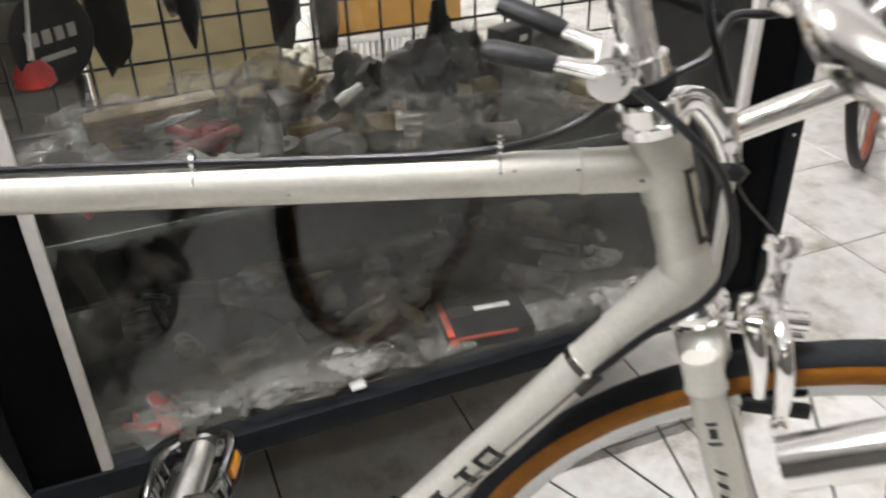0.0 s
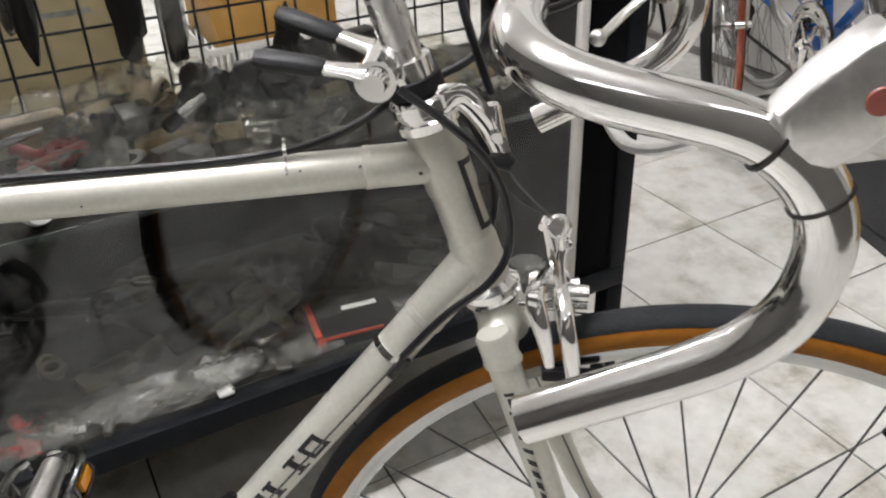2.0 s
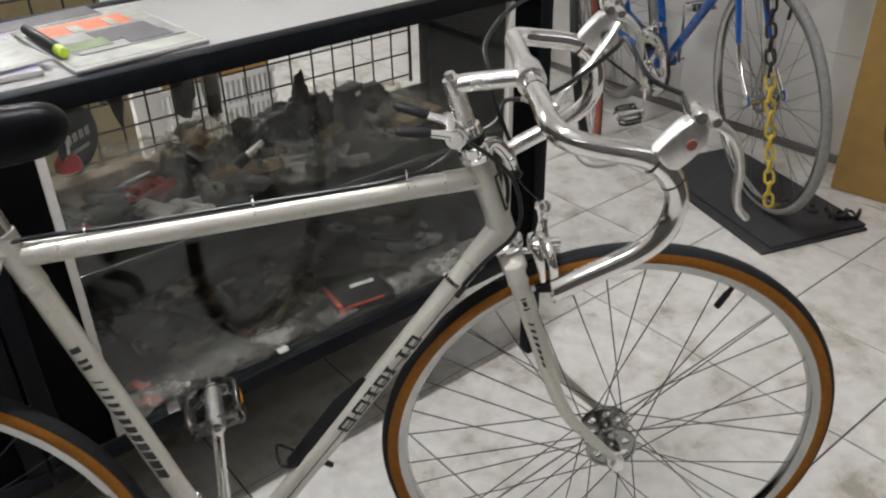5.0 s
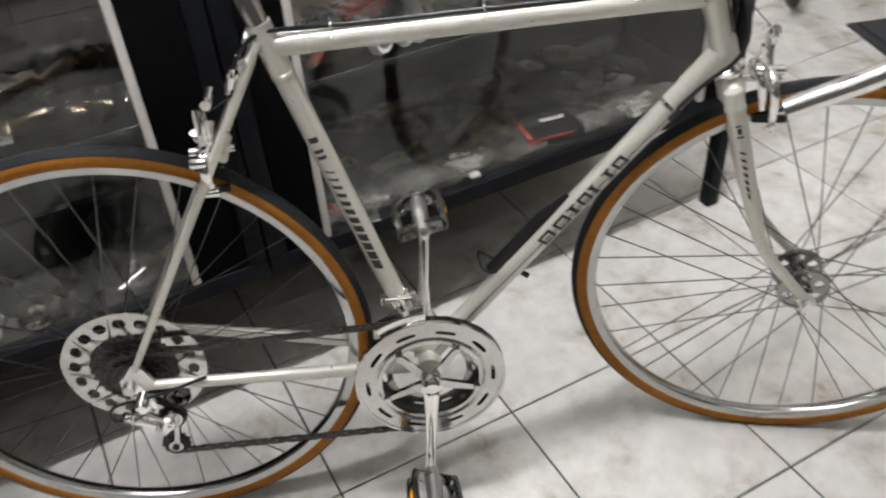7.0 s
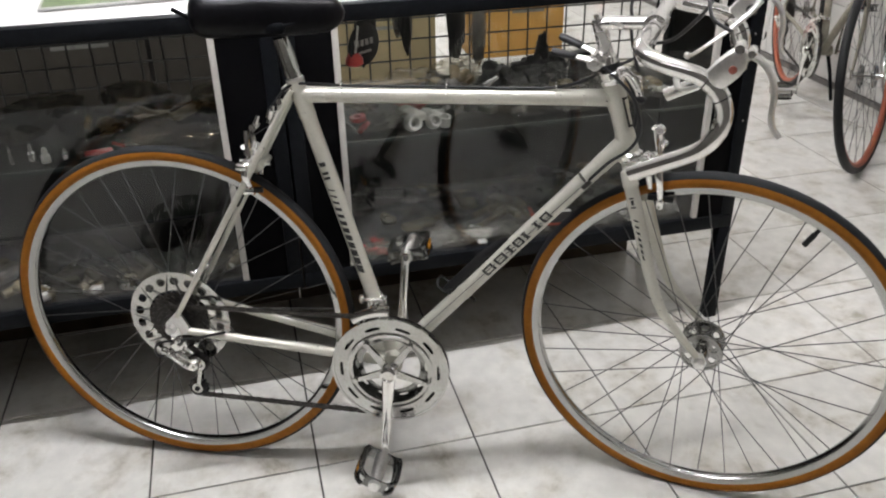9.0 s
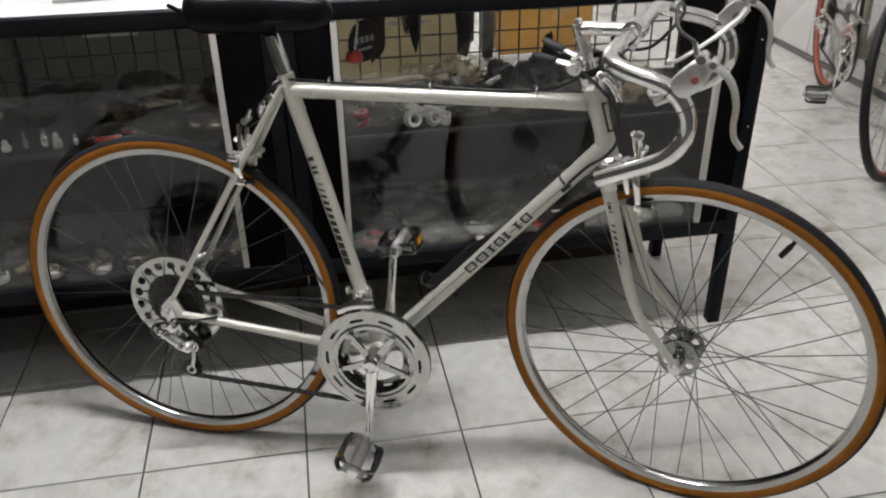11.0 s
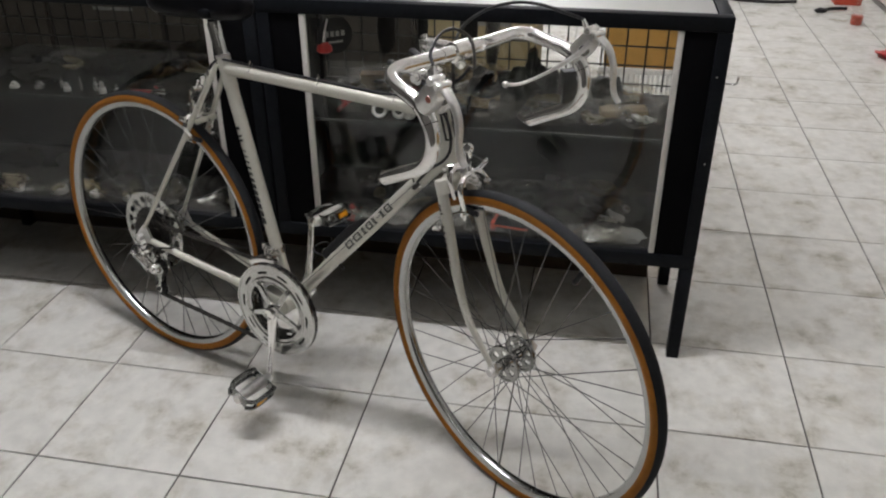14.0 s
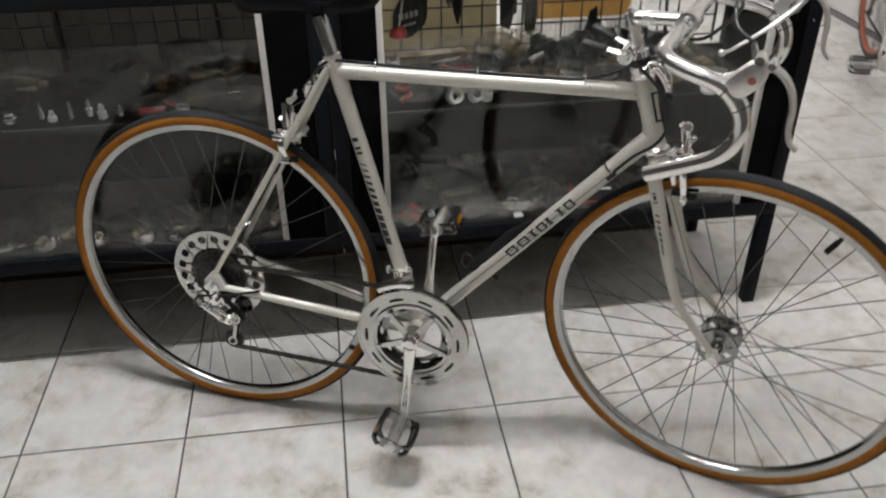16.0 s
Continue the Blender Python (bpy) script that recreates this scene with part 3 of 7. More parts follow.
        if full and s < 0:
            # fork decal: dark blot over a ladder of bars that grow narrower and closer
            blade_a, blade_b = k0, straight
            for f0, f1, w in ((0.20, 0.215, 0.5), (0.225, 0.27, 0.35), (0.285, 0.30, 0.6)):
                bm = bmesh.new()
                decal(bm, blade_a, blade_b, 0.0113, f0, f1, -w * 0.7, w * 0.5, 4)
                put("decal", bm, DECAL, "small black mark on the fork blade", True, 0)
            for i in range(7):
                bm = bmesh.new()
                f0 = 0.40 + 0.058 * i
                decal(bm, blade_a, blade_b, 0.0112 - 0.0003 * i, f0, f0 + 0.018 + 0.005 * i, -0.40, 0.22 - 0.05 * i, 4, 0.02)
                put("decal", bm, DECAL, "black bar on the fork blade", True, 0)
    # headset
    bm = bmesh.new()
    q = (head(0.9) - head(0.7)).normalized().to_track_quat("Z", "Y").to_matrix().to_4x4()
    lathe(bm, [(0.014, 0.0), (0.0195, 0.0005), (0.0205, 0.003), (0.0190, 0.0048), (0.0190, 0.0062), (0.0215, 0.0078), (0.0215, 0.0118), (0.0185, 0.0140), (0.0165, 0.016)], 28, Matrix.Translation(head(0.667)) @ q)
    put("lower_headset", bm, CHROME, "chrome headset cup")
    bm = bmesh.new()
    lathe(bm, [(0.0165, 0.0), (0.0195, 0.002), (0.0205, 0.008), (0.0180, 0.010), (0.0180, 0.012), (0.0200, 0.013), (0.0200, 0.020), (0.0165, 0.023), (0.012, 0.024)], 26, Matrix.Translation(head(0.792)) @ q)
    put("upper_headset", bm, CHROME, "chrome headset cup and locknut", True)

    # ---- seat post and saddle
    sd = (SEAT - BB).normalized()
    post_end = SEAT + sd * 0.095
    bm = bmesh.new()
    tube(bm, [SEAT + sd * 0.02, post_end - sd * 0.003, post_end], [0.0128, 0.0128, 0.0118], 20)
    for k in range(5):
        a = 2 * math.pi * k / 5 + 0.4
        o = Vector((math.cos(a) * 0.0122, math.sin(a) * 0.0122, 0))
        tube(bm, [SEAT + sd * 0.045 + o, post_end - sd * 0.004 + o], 0.0016, 6)
    put("seat_post", bm, AGED, "fluted alloy seat post")
    bm = bmesh.new()
    lathe(bm, [(0.0130, -0.003), (0.0150, -0.002), (0.0150, 0.002), (0.0130, 0.003)], 20, Matrix.Translation(SEAT + sd * 0.026) @ sd.to_track_quat("Z", "Y").to_matrix().to_4x4())
    tube(bm, [SEAT + sd * 0.012 + Vector((-0.019, -0.013, 0)), SEAT + sd * 0.012 + Vector((-0.019, 0.013, 0))], 0.0048, 10)
    put("seat_clamp", bm, ALLOY)
    sx, sz = 0.200, 0.886
    bm = bmesh.new()
    stations, around = 30, 28
    rings = []
    for i in range(stations + 1):
        f = 0.5 - 0.5 * math.cos(math.pi * i / stations)
        rear, nose = min(1.0, f / 0.17), min(1.0, (1 - f) / 0.13)
        end = max(0.0, 1 - (1 - rear) ** 2.3) ** 0.5 * max(0.0, 1 - (1 - nose) ** 2.2) ** 0.5
        w = (0.021 + 0.047 / (1 + math.exp((f - 0.40) * 13))) * max(end, 0.02)
        h = (0.042 - 0.017 * f) * max(end, 0.02)
        mid = sz + 0.003 + 0.006 * math.cos(f * 4.2) + 0.010 * f
        ring = []
        for k in range(around):
            a = 2 * math.pi * k / around
            ca, sa = math.cos(a), math.sin(a)
            ring.append(bm.verts.new((0.096 + 0.250 * f, w * math.copysign(abs(ca) ** 0.72, ca), mid + h * math.copysign(abs(sa) ** 0.80, sa))))
        rings.append(ring)
    for a, b in zip(rings, rings[1:]):
        for k in range(around):
            bm.faces.new((a[k], b[k], b[(k + 1) % around], a[(k + 1) % around]))
    bm.faces.new(rings[0]); bm.faces.new(rings[-1][::-1])
    bmesh.ops.recalc_face_normals(bm, faces=bm.faces)
    saddle = put("saddle", bm, LEATHER, "wide black padded saddle", smooth=60)
    bm = bmesh.new()
    for s in (-1, 1):
        tube(bm, smooth_path([(sx - 0.12, s * 0.045, sz + 0.02), (sx - 0.07, s * 0.022, sz - 0.008), (sx + 0.04, s * 0.022, sz - 0.010), (sx + 0.13, s * 0.008, sz + 0.018)], 6), 0.0036, 8)
    box(bm, post_end.x, 0, sz - 0.012, 0.034, 0.056, 0.020, 0.006)
    tube(bm, [post_end, post_end + sd * 0.02], 0.0108, 14)
    part("saddle_rail", bm, BLACK_PAINT, saddle, "black rails and clamp")

    # ---- stem and handlebar
    quill_top = head(0.886)
    clamp = quill_top + Vector((0.086, 0, 0.004))
    bm = bmesh.new()
    tube(bm, [head(0.812), head(0.872), head(0.884), head(0.892)], [0.0111, 0.0111, 0.0118, 0.0105], 20)
    tube(bm, [quill_top + Vector((-0.004, 0, -0.004)), quill_top + Vector((0.012, 0, 0.0)), clamp + Vector((-0.012, 0, 0))], [0.0105, 0.0122, 0.0125], 18, flat=0.86)
    lathe(bm, [(0.0135, -0.020), (0.0172, -0.019), (0.0172, 0.019), (0.0135, 0.020)], 24, Matrix.Translation(clamp) @ ALONG_Y)
    tube(bm, [clamp + Vector((-0.006, 0, -0.020)), clamp + Vector((0.004, 0, -0.024))], 0.0085, 10)
    tube(bm, [head(0.890), head(0.899)], [0.0068, 0.006], 6)
    stem = put("stem", bm, BRIGHT, "bright satin alloy quill stem", True)
    bm = bmesh.new()
    half = [Vector(p) for p in drop_bar_path()]
    left = [clamp + p for p in half]
    right = [clamp + Vector((p.x, -p.y, p.z)) for p in half]
    path = smooth_path(right[::-1] + left[1:], 5)
    for _ in range(3):
        path = [path[0]] + [(path[i - 1] + path[i] * 2 + path[i + 1]) / 4 for i in range(1, len(path) - 1)] + [path[-1]]
    tube(bm, path, [0.0118 + 0.0012 * max(0, 1 - abs((p - clamp).y) / 0.05) if (p - clamp).length < 0.07 else 0.0118 for p in path], 20)
    tube(bm, [clamp + Vector((0, -0.045, 0)), clamp + Vector((0, 0.045, 0))], 0.0129, 20)
    put("handlebar", bm, CHROME, "bare polished drop handlebar", True)
    for s in (-1, 1):
        # brake lever body at the top of the bend
        def L(u, v, w):
            return clamp + Vector((u, s * v, w))
        bm = bmesh.new()
        profile = [(0.092, -0.012), (0.103, 0.002), (0.115, 0.014), (0.127, 0.023), (0.136, 0.021), (0.140, 0.010), (0.140, -0.003), (0.133, -0.014), (0.124, -0.024), (0.114, -0.032), (0.103, -0.033), (0.096, -0.026)]
        rings = []
        for v, k in ((0.1660, 0.86), (0.1672, 0.95), (0.1700, 1.0), (0.1845, 1.0), (0.1873, 0.95), (0.1885, 0.86)):
            rings.append([bm.verts.new(L(0.118 + (u - 0.118) * k, v, -0.004 + (w + 0.004) * k)) for u, w in profile])
        for a, b in zip(rings, rings[1:]):
            for i in range(len(profile)):
                bm.faces.new((a[i], a[(i + 1) % len(profile)], b[(i + 1) % len(profile)], b[i]))
        bm.faces.new(rings[0])
        bm.faces.new(rings[-1][::-1])
        hood = put("brake_lever", bm, ALLOY, "silver brake lever with a safety lever", True, 50)
        bm = bmesh.new()
        lathe(bm, [(0.0, 0.0012), (0.0050, 0.0010), (0.0056, 0.0)], 18, S @ Matrix.Translation(L(0.124, 0.1884, -0.005)) @ pose(0, 0, 0, -90 * s))
        part("emblem", bm, RED_DOT, hood, "round red emblem")
        bm = bmesh.new()
        lathe(bm, [(0.0, 0.0030), (0.0040, 0.0030), (0.0044, 0.0012), (0.0066, 0.0012), (0.0072, 0.0034), (0.0090, 0.0026), (0.0092, -0.004)], 24, S @ Matrix.Translation(L(0.127, 0.1618, -0.010)) @ pose(0, 0, 0, 90 * s))
        part("pivot_disc", bm, DULL, hood, "grey round pivot disc")
        bm = bmesh.new()
        tube(bm, [L(0.129, 0.164, 0.022), L(0.129, 0.168, 0.022), L(0.129, 0.188, 0.022), L(0.129, 0.191, 0.022)], [0.0060, 0.0078, 0.0078, 0.0060], 14)
        tube(bm, [L(0.144, 0.164, 0.017), L(0.144, 0.168, 0.017), L(0.144, 0.188, 0.017), L(0.144, 0.191, 0.017)], [0.0048, 0.0064, 0.0064, 0.0048], 14)
        tube(bm, [L(0.122, 0.174, 0.022), L(0.118, 0.172, 0.031), L(0.116, 0.170, 0.038)], [0.0050, 0.0042, 0.0034], 10)
        bm.transform(S)
        part("pivot", bm, CHROME, hood, "chrome pivot bolts and cable stop")
        bm = bmesh.new()
        blade = smooth_path([L(0.140, 0.178, 0.014), L(0.152, 0.178, 0.009), L(0.164, 0.179, -0.001), L(0.173, 0.179, -0.017), L(0.178, 0.180, -0.038), L(0.178, 0.181, -0.060), L(0.182, 0.182, -0.078), L(0.192, 0.182, -0.090)], 5)
        n = len(blade)
        tube(bm, blade, [0.0052 - 0.0016 * i / (n - 1) for i in range(n)], 14, flat=1.75, up=(0, 1, 0))
        bm.transform(S)
        part("lever_blade", bm, ALLOY, hood, "curved silver lever")
        if full:
            bm = bmesh.new()
            ext = smooth_path([L(0.139, 0.164, 0.006), L(0.127, 0.156, -0.010), L(0.106, 0.139, -0.030), L(0.083, 0.124, -0.048), L(0.064, 0.109, -0.061), L(0.052, 0.091, -0.067), L(0.046, 0.074, -0.066), L(0.044, 0.062, -0.063)], 6)
            n = len(ext)
            tube(bm, ext, [0.0074 - 0.0034 * min(1, i / (n * 0.45)) for i in range(n)], 10, flat=0.7)
            blob(bm, (0.0058, 0.0058, 0.0058), ext[-1], 0.02, 2)
            bm.transform(S)
            part("safety_lever", bm, ALLOY, hood, "slim safety lever with a ball end")
            bm = bmesh.new()
            band = [p for p in path if s * (p - clamp).y > 0 and -0.050 < (p - clamp).z < -0.024 and (p - clamp).x > 0.09]
            tube(bm, band, 0.0126, 20)
            bm.transform(S)
            part("clamp_band", bm, CHROME, hood)
            for p0, p1 in ((band[0], band[1]), (band[-1], band[-2])):
                bm = bmesh.new()
                lathe(bm, [(0.0122, -0.0008), (0.0131, -0.0008), (0.0131, 0.0008), (0.0122, 0.0008)], 24, S @ Matrix.Translation(p0) @ (p1 - p0).to_track_quat("Z", "Y").to_matrix().to_4x4(), closed=True)
                part("band_edge", bm, DARK_STEEL, hood, "dark band edge")

    # ---- wheels
    if wheels:
        wheel("front_wheel", top, S @ Matrix.Translation(FRONT), 36, tread, side, rim, 0.038, "polished rim front wheel", 0.52 if full else 0.3, t=tyre)
        wheel("rear_wheel", top, Matrix.Translation((0, 0, R)), 36, tread, side, rim, 0.050, "polished rim rear wheel", 0.52, t=tyre)

    # ---- drivetrain
    ring_y = -0.046
    M = Matrix.Translation(BB) @ pose(0, 0, 0, -90) @ Matrix.Rotation(0.3, 4, "Z")
    bm = bmesh.new()
    slotted_ring(bm, 0.070, 0.0875, 0.0935, 0.1085, 10, 0.56, 0.003, M @ Matrix.Translation((0, 0, ring_y - 0.010)), 16)
    lathe(bm, [(0.0755, 0.0), (0.0785, -0.0015), (0.0815, 0.0)], 72, M @ Matrix.Translation((0, 0, ring_y - 0.0105)), closed=True)
    lathe(bm, [(0.104, 0.0), (0.1085, 0.0), (0.1085, 0.006), (0.104, 0.006)], 80, M @ Matrix.Translation((0, 0, ring_y - 0.011)), closed=True)
    chainset = put("chainset", bm, AGED, "polished chainring guard with slots")
    bm = bmesh.new()
    teeth = 52
    pts = []
    for i in range(teeth * 4):
        a = 2 * math.pi * i / (teeth * 4)
        rr = 0.1055 + (0.0028 if i % 4 in (1, 2) else -0.0015)
        pts.append((rr * math.cos(a), rr * math.sin(a)))
    # toothed rim with five arms
    inner = [(0.074 * math.cos(2 * math.pi * i / (teeth * 4)), 0.074 * math.sin(2 * math.pi * i / (teeth * 4))) for i in range(teeth * 4)]
    vo = [bm.verts.new((x, y, 0)) for x, y in pts]
    vi = [bm.verts.new((x, y, 0)) for x, y in inner]
    fs = [bm.faces.new((vi[i], vo[i], vo[(i + 1) % len(vo)], vi[(i + 1) % len(vo)])) for i in range(len(vo))]
    out = bmesh.ops.extrude_face_region(bm, geom=fs, use_keep_orig=True)
    bmesh.ops.translate(bm, verts=[g for g in out["geom"] if isinstance(g, bmesh.types.BMVert)], vec=(0, 0, 0.0025))
    bm.transform(M @ Matrix.Translation((0, 0, ring_y)))
    part("chainring", bm, DULL, chainset, "toothed outer chainring")
    bm = bmesh.new()
    slotted_ring(bm, 0.054, 0.0625, 0.0685, 0.0835, 10, 0.5, 0.0025, M @ Matrix.Translation((0, 0, ring_y + 0.008)), 12)
    part("chainring", bm, DULL, chainset, "small inner chainring")
    for i in range(5):
        bm = bmesh.new()
        a = 2 * math.pi * i / 5
        plate(bm, [(0.010, -0.0075), (0.066, -0.0042), (0.074, 0.0), (0.066, 0.0042), (0.010, 0.0075)], 0.006, M @ Matrix.Rotation(a, 4, "Z") @ Matrix.Translation((0, 0, ring_y - 0.012)))
        lathe(bm, [(0.0, -0.006), (0.005, -0.006), (0.0055, 0.004)], 10, M @ Matrix.Rotation(a, 4, "Z") @ Matrix.Translation((0.0685, 0, ring_y - 0.012)))
        part("spider_arm", bm, AGED, chainset)
    for s in (-1, 1):
        cy = -0.064 if s < 0 else 0.055
        tip = BB + Vector((math.sin(turn_crank) * 0.17 * (1 if s > 0 else -1), -0.071 if s < 0 else 0.061, (0.17 if s > 0 else -0.17) * math.cos(turn_crank)))
        root = BB + Vector((0, cy, 0))
        d = (tip - root).normalized()
        bm = bmesh.new()
        tube(bm, [root - d * 0.016, root - d * 0.012, root + d * 0.01, root.lerp(tip, 0.5), tip - d * 0.006, tip + d * 0.010, tip + d * 0.013], [0.008, 0.0130, 0.0130, 0.0078, 0.0074, 0.0098, 0.007], 14, flat=0.62, up=(0, 1, 0))
        lathe(bm, [(0.015, 0.004), (0.0155, -0.010 * 1), (0.0115, -0.0125), (0.011, -0.010), (0.0, -0.010)], 18, Matrix.Translation(root) @ pose(0, 0, 0, -90 if s < 0 else 90) @ Matrix.Translation((0, 0, 0)))
        crank = put("crank_arm", bm, CHROME, "polished crank arm")
        # quill pedal
        pc = tip + Vector((0, s * 0.055, 0))
        tiltm = Matrix.Translation(pc) @ pose(0, 0, 0, 0, 25 if s < 0 else -12, 0)
        bm = bmesh.new()
        tube(bm, [(0, -s * 0.058, 0), (0, -s * 0.035, 0), (0, s * 0.045, 0), (0, s * 0.050, 0)], [0.007, 0.0135, 0.0115, 0.004], 14)
        lathe(bm, [(0.0, -0.004), (0.0105, -0.003), (0.0105, 0.004)], 12, Matrix.Translation((0, s * 0.048, 0)) @ pose(0, 0, 0, 90 * s))
        bm.transform(tiltm)
        pedal = put("pedal", bm, ALLOY, "alloy quill pedal")
        for fx in (-1, 1):
            for dz in (0.011, -0.011):
                bm = bmesh.new()
                tube(bm, smooth_path([(fx * 0.030, -s * 0.034, dz), (fx * 0.034, -s * 0.02, dz), (fx * 0.034, s * 0.028, dz), (fx * 0.022, s * 0.044, dz)], 4), 0.0056, 8, flat=0.6)
                bm.transform(tiltm)
                part("cage_rail", bm, PEDAL_STEEL, pedal, "steel pedal rail")
            bm = bmesh.new()
            box(bm, fx * 0.034, 0, 0, 0.003, 0.052, 0.014, 0.001)
            bm.transform(tiltm)
            part("cage_plate", bm, PEDAL_STEEL, pedal)
            for t in (-0.024, -0.008, 0.008, 0.024):
                bm = bmesh.new()
                box(bm, fx * 0.034, s * t, 0, 0.006, 0.006, 0.028, 0.001)
                bm.transform(tiltm)
                part("cage_tooth", bm, PEDAL_STEEL, pedal)
        for t in (-0.034, 0.042):
            bm = bmesh.new()
            box(bm, 0, s * t, 0, 0.062 if t < 0 else 0.044, 0.003, 0.024, 0.001)
            bm.transform(tiltm)
            part("cage_end", bm, PEDAL_STEEL, pedal)
        if full:
            for fx in (-1, 1):
                bm = bmesh.new()
                box(bm, fx * 0.0375, s * 0.010, 0, 0.005, 0.026, 0.012, 0.0015)
                bm.transform(tiltm)
                part("reflector", bm, AMBER, pedal, "amber pedal reflector")
    # freewheel and spoke guard
    bm = bmesh.new()
    for i in range(5):
        r = 0.056 - 0.0068 * i
        y = -0.030 - 0.0048 * i
        n = 28 - 3 * i
        pts = []
        for k in range(n * 4):
            a = 2 * math.pi * k / (n * 4)
            rr = r + (0.0024 if k % 4 in (1, 2) else -0.0015)
            pts.append((rr * math.cos(a), rr * math.sin(a)))
        plate(bm, pts, 0.002, Matrix.Translation((0, y, R)) @ pose(0, 0, 0, -90))
    lathe(bm, [(0.020, -0.058), (0.022, -0.056), (0.022, -0.028), (0.018, -0.026)], 20, Matrix.Translation((0, 0, R)) @ ALONG_Y)
    put("freewheel", bm, DARK_STEEL, "oily five-speed freewheel")
    if full:
        bm = bmesh.new()
        slotted_ring(bm, 0.060, 0.0715, 0.0865, 0.0970, 18, 0.60, 0.0015, Matrix.Translation((0, -0.0265, R)) @ ALONG_Y, 12)
        put("spoke_guard", bm, AGED, "pierced chrome spoke guard disc")
    # rear derailleur
    g0 = Vector((0.010, -0.064, R - 0.030))
    j1, j2 = Vector((0.034, -0.046, R - 0.082)), Vector((0.026, -0.046, R - 0.138))
    bm = bmesh.new()
    plate(bm, [(-0.012, 0.030), (0.004, 0.034), (0.010, 0.010), (0.016, -0.006), (0.010, -0.020), (-0.006, -0.020), (-0.014, -0.004)], 0.006, Matrix.Translation(g0) @ pose(0, 0, 0, 90))
    tube(bm, [g0 + Vector((0.0, -0.018, 0.0)), g0 + Vector((0.0, -0.014, 0.0)), g0 + Vector((0.0, 0.012, 0.0))], [0.0075, 0.0115, 0.0115], 16)
    der = put("rear_derailleur", bm, CHROME, "chrome rear derailleur")
    p0, p1 = g0 + Vector((-0.012, -0.014, -0.012)), j1 + Vector((-0.012, -0.022, 0.010))
    for off, w in ((Vector((-0.006, -0.006, 0.004)), 0.0075), (Vector((0.010, 0.006, -0.006)), 0.0060)):
        bm = bmesh.new()
        a, b = p0 + off, p1 + off
        d = b - a
        m = Matrix.Translation((a + b) / 2) @ d.to_track_quat("X", "Y").to_matrix().to_4x4()
        box(bm, 0, 0, 0, d.length + 0.018, 0.010, w * 2, 0.004, m, 3)
        part("link", bm, CHROME, der, "chrome parallelogram link")
    for c, r in ((p0, 0.0062), (p1, 0.0062), (p0 + Vector((0.012, 0.010, -0.004)), 0.0052), (p1 + Vector((0.012, 0.010, -0.006)), 0.0052)):
        bm = bmesh.new()
        tube(bm, [c + Vector((0, -0.014, 0)), c + Vector((0, -0.011, 0)), c + Vector((0, 0.010, 0))], [r * 0.6, r, r], 12)
        part("pivot", bm, AGED, der)
    bm = bmesh.new()
    tube(bm, [j1 + Vector((-0.004, -0.026, 0.004)), j1 + Vector((-0.004, -0.022, 0.004)), j1 + Vector((-0.004, -0.006, 0.004))], [0.009, 0.0125, 0.0135], 18)
    part("knuckle", bm, CHROME, der)
    for dy in (-0.0080, 0.0080):
        bm = bmesh.new()
        m = Matrix.Translation(j1 + Vector((0, dy, 0))) @ pose(0, 0, 0, 90, 0, 0) @ Matrix.Rotation(radians(-8), 4, "Z")
        lathe(bm, [(0.0095, -0.0008), (0.0150, -0.0008), (0.0150, 0.0008), (0.0095, 0.0008)], 26, m, closed=True)
        lathe(bm, [(0.0045, -0.0008), (0.0105, -0.0008), (0.0105, 0.0008), (0.0045, 0.0008)], 22, m @ Matrix.Translation((0, -0.056, 0)), closed=True)
        plate(bm, [(0.0085, -0.011), (0.0065, -0.047), (0.0, -0.049), (-0.0015, -0.047), (0.0020, -0.014)], 0.0016, m)
        part("cage", bm, AGED, der)
    for j in (j1, j2):
        bm = bmesh.new()
        pts = []
        for k in range(44):
            a = 2 * math.pi * k / 44
            rr = 0.0205 if k % 4 in (1, 2) else 0.0170
            pts.append((rr * math.cos(a), rr * math.sin(a)))
        plate(bm, pts, 0.007, Matrix.Translation(j) @ pose(0, 0, 0, 90))
        lathe(bm, [(0.0, -0.0112), (0.0050, -0.0108), (0.006, 0.0)], 12, Matrix.Translation(j) @ ALONG_Y)
        part("jockey_wheel", bm, BLACK_RUBBER, der)
    # chain: links along the closed run
    run = []
    cc, rr0 = BB + Vector((0, ring_y + 0.001, 0)), 0.1055
    cog, rr1 = Vector((0, -0.044, R)), 0.038
    for a in np.linspace(radians(97), radians(-104), 40):
        run.append(cc + Vector((math.cos(a), 0, math.sin(a))) * rr0)
    for a in np.linspace(radians(-95), radians(-190), 8):
        run.append(j2 + Vector((math.cos(a), 0, math.sin(a))) * 0.017)
    for a in np.linspace(radians(-20), radians(30), 5):
        run.append(j1 + Vector((math.cos(a), 0, math.sin(a))) * 0.017)
    for a in np.linspace(radians(-30 - 50), radians(-262), 18):
        run.append(cog + Vector((math.cos(a), 0, math.sin(a))) * rr1)
    lens = [0.0]
    closed_run = run + [run[0]]
    for i in range(1, len(closed_run)):
        lens.append(lens[-1] + (closed_run[i] - closed_run[i - 1]).length)
    count = int(lens[-1] / 0.0127) // 2 * 2
    bm = bmesh.new()
    arr = np.array([list(p) for p in closed_run])
    where = np.linspace(0, lens[-1], count + 1)
    joints = [Vector(np.array([np.interp(w, lens, arr[:, k]) for k in range(3)])) for w in where]
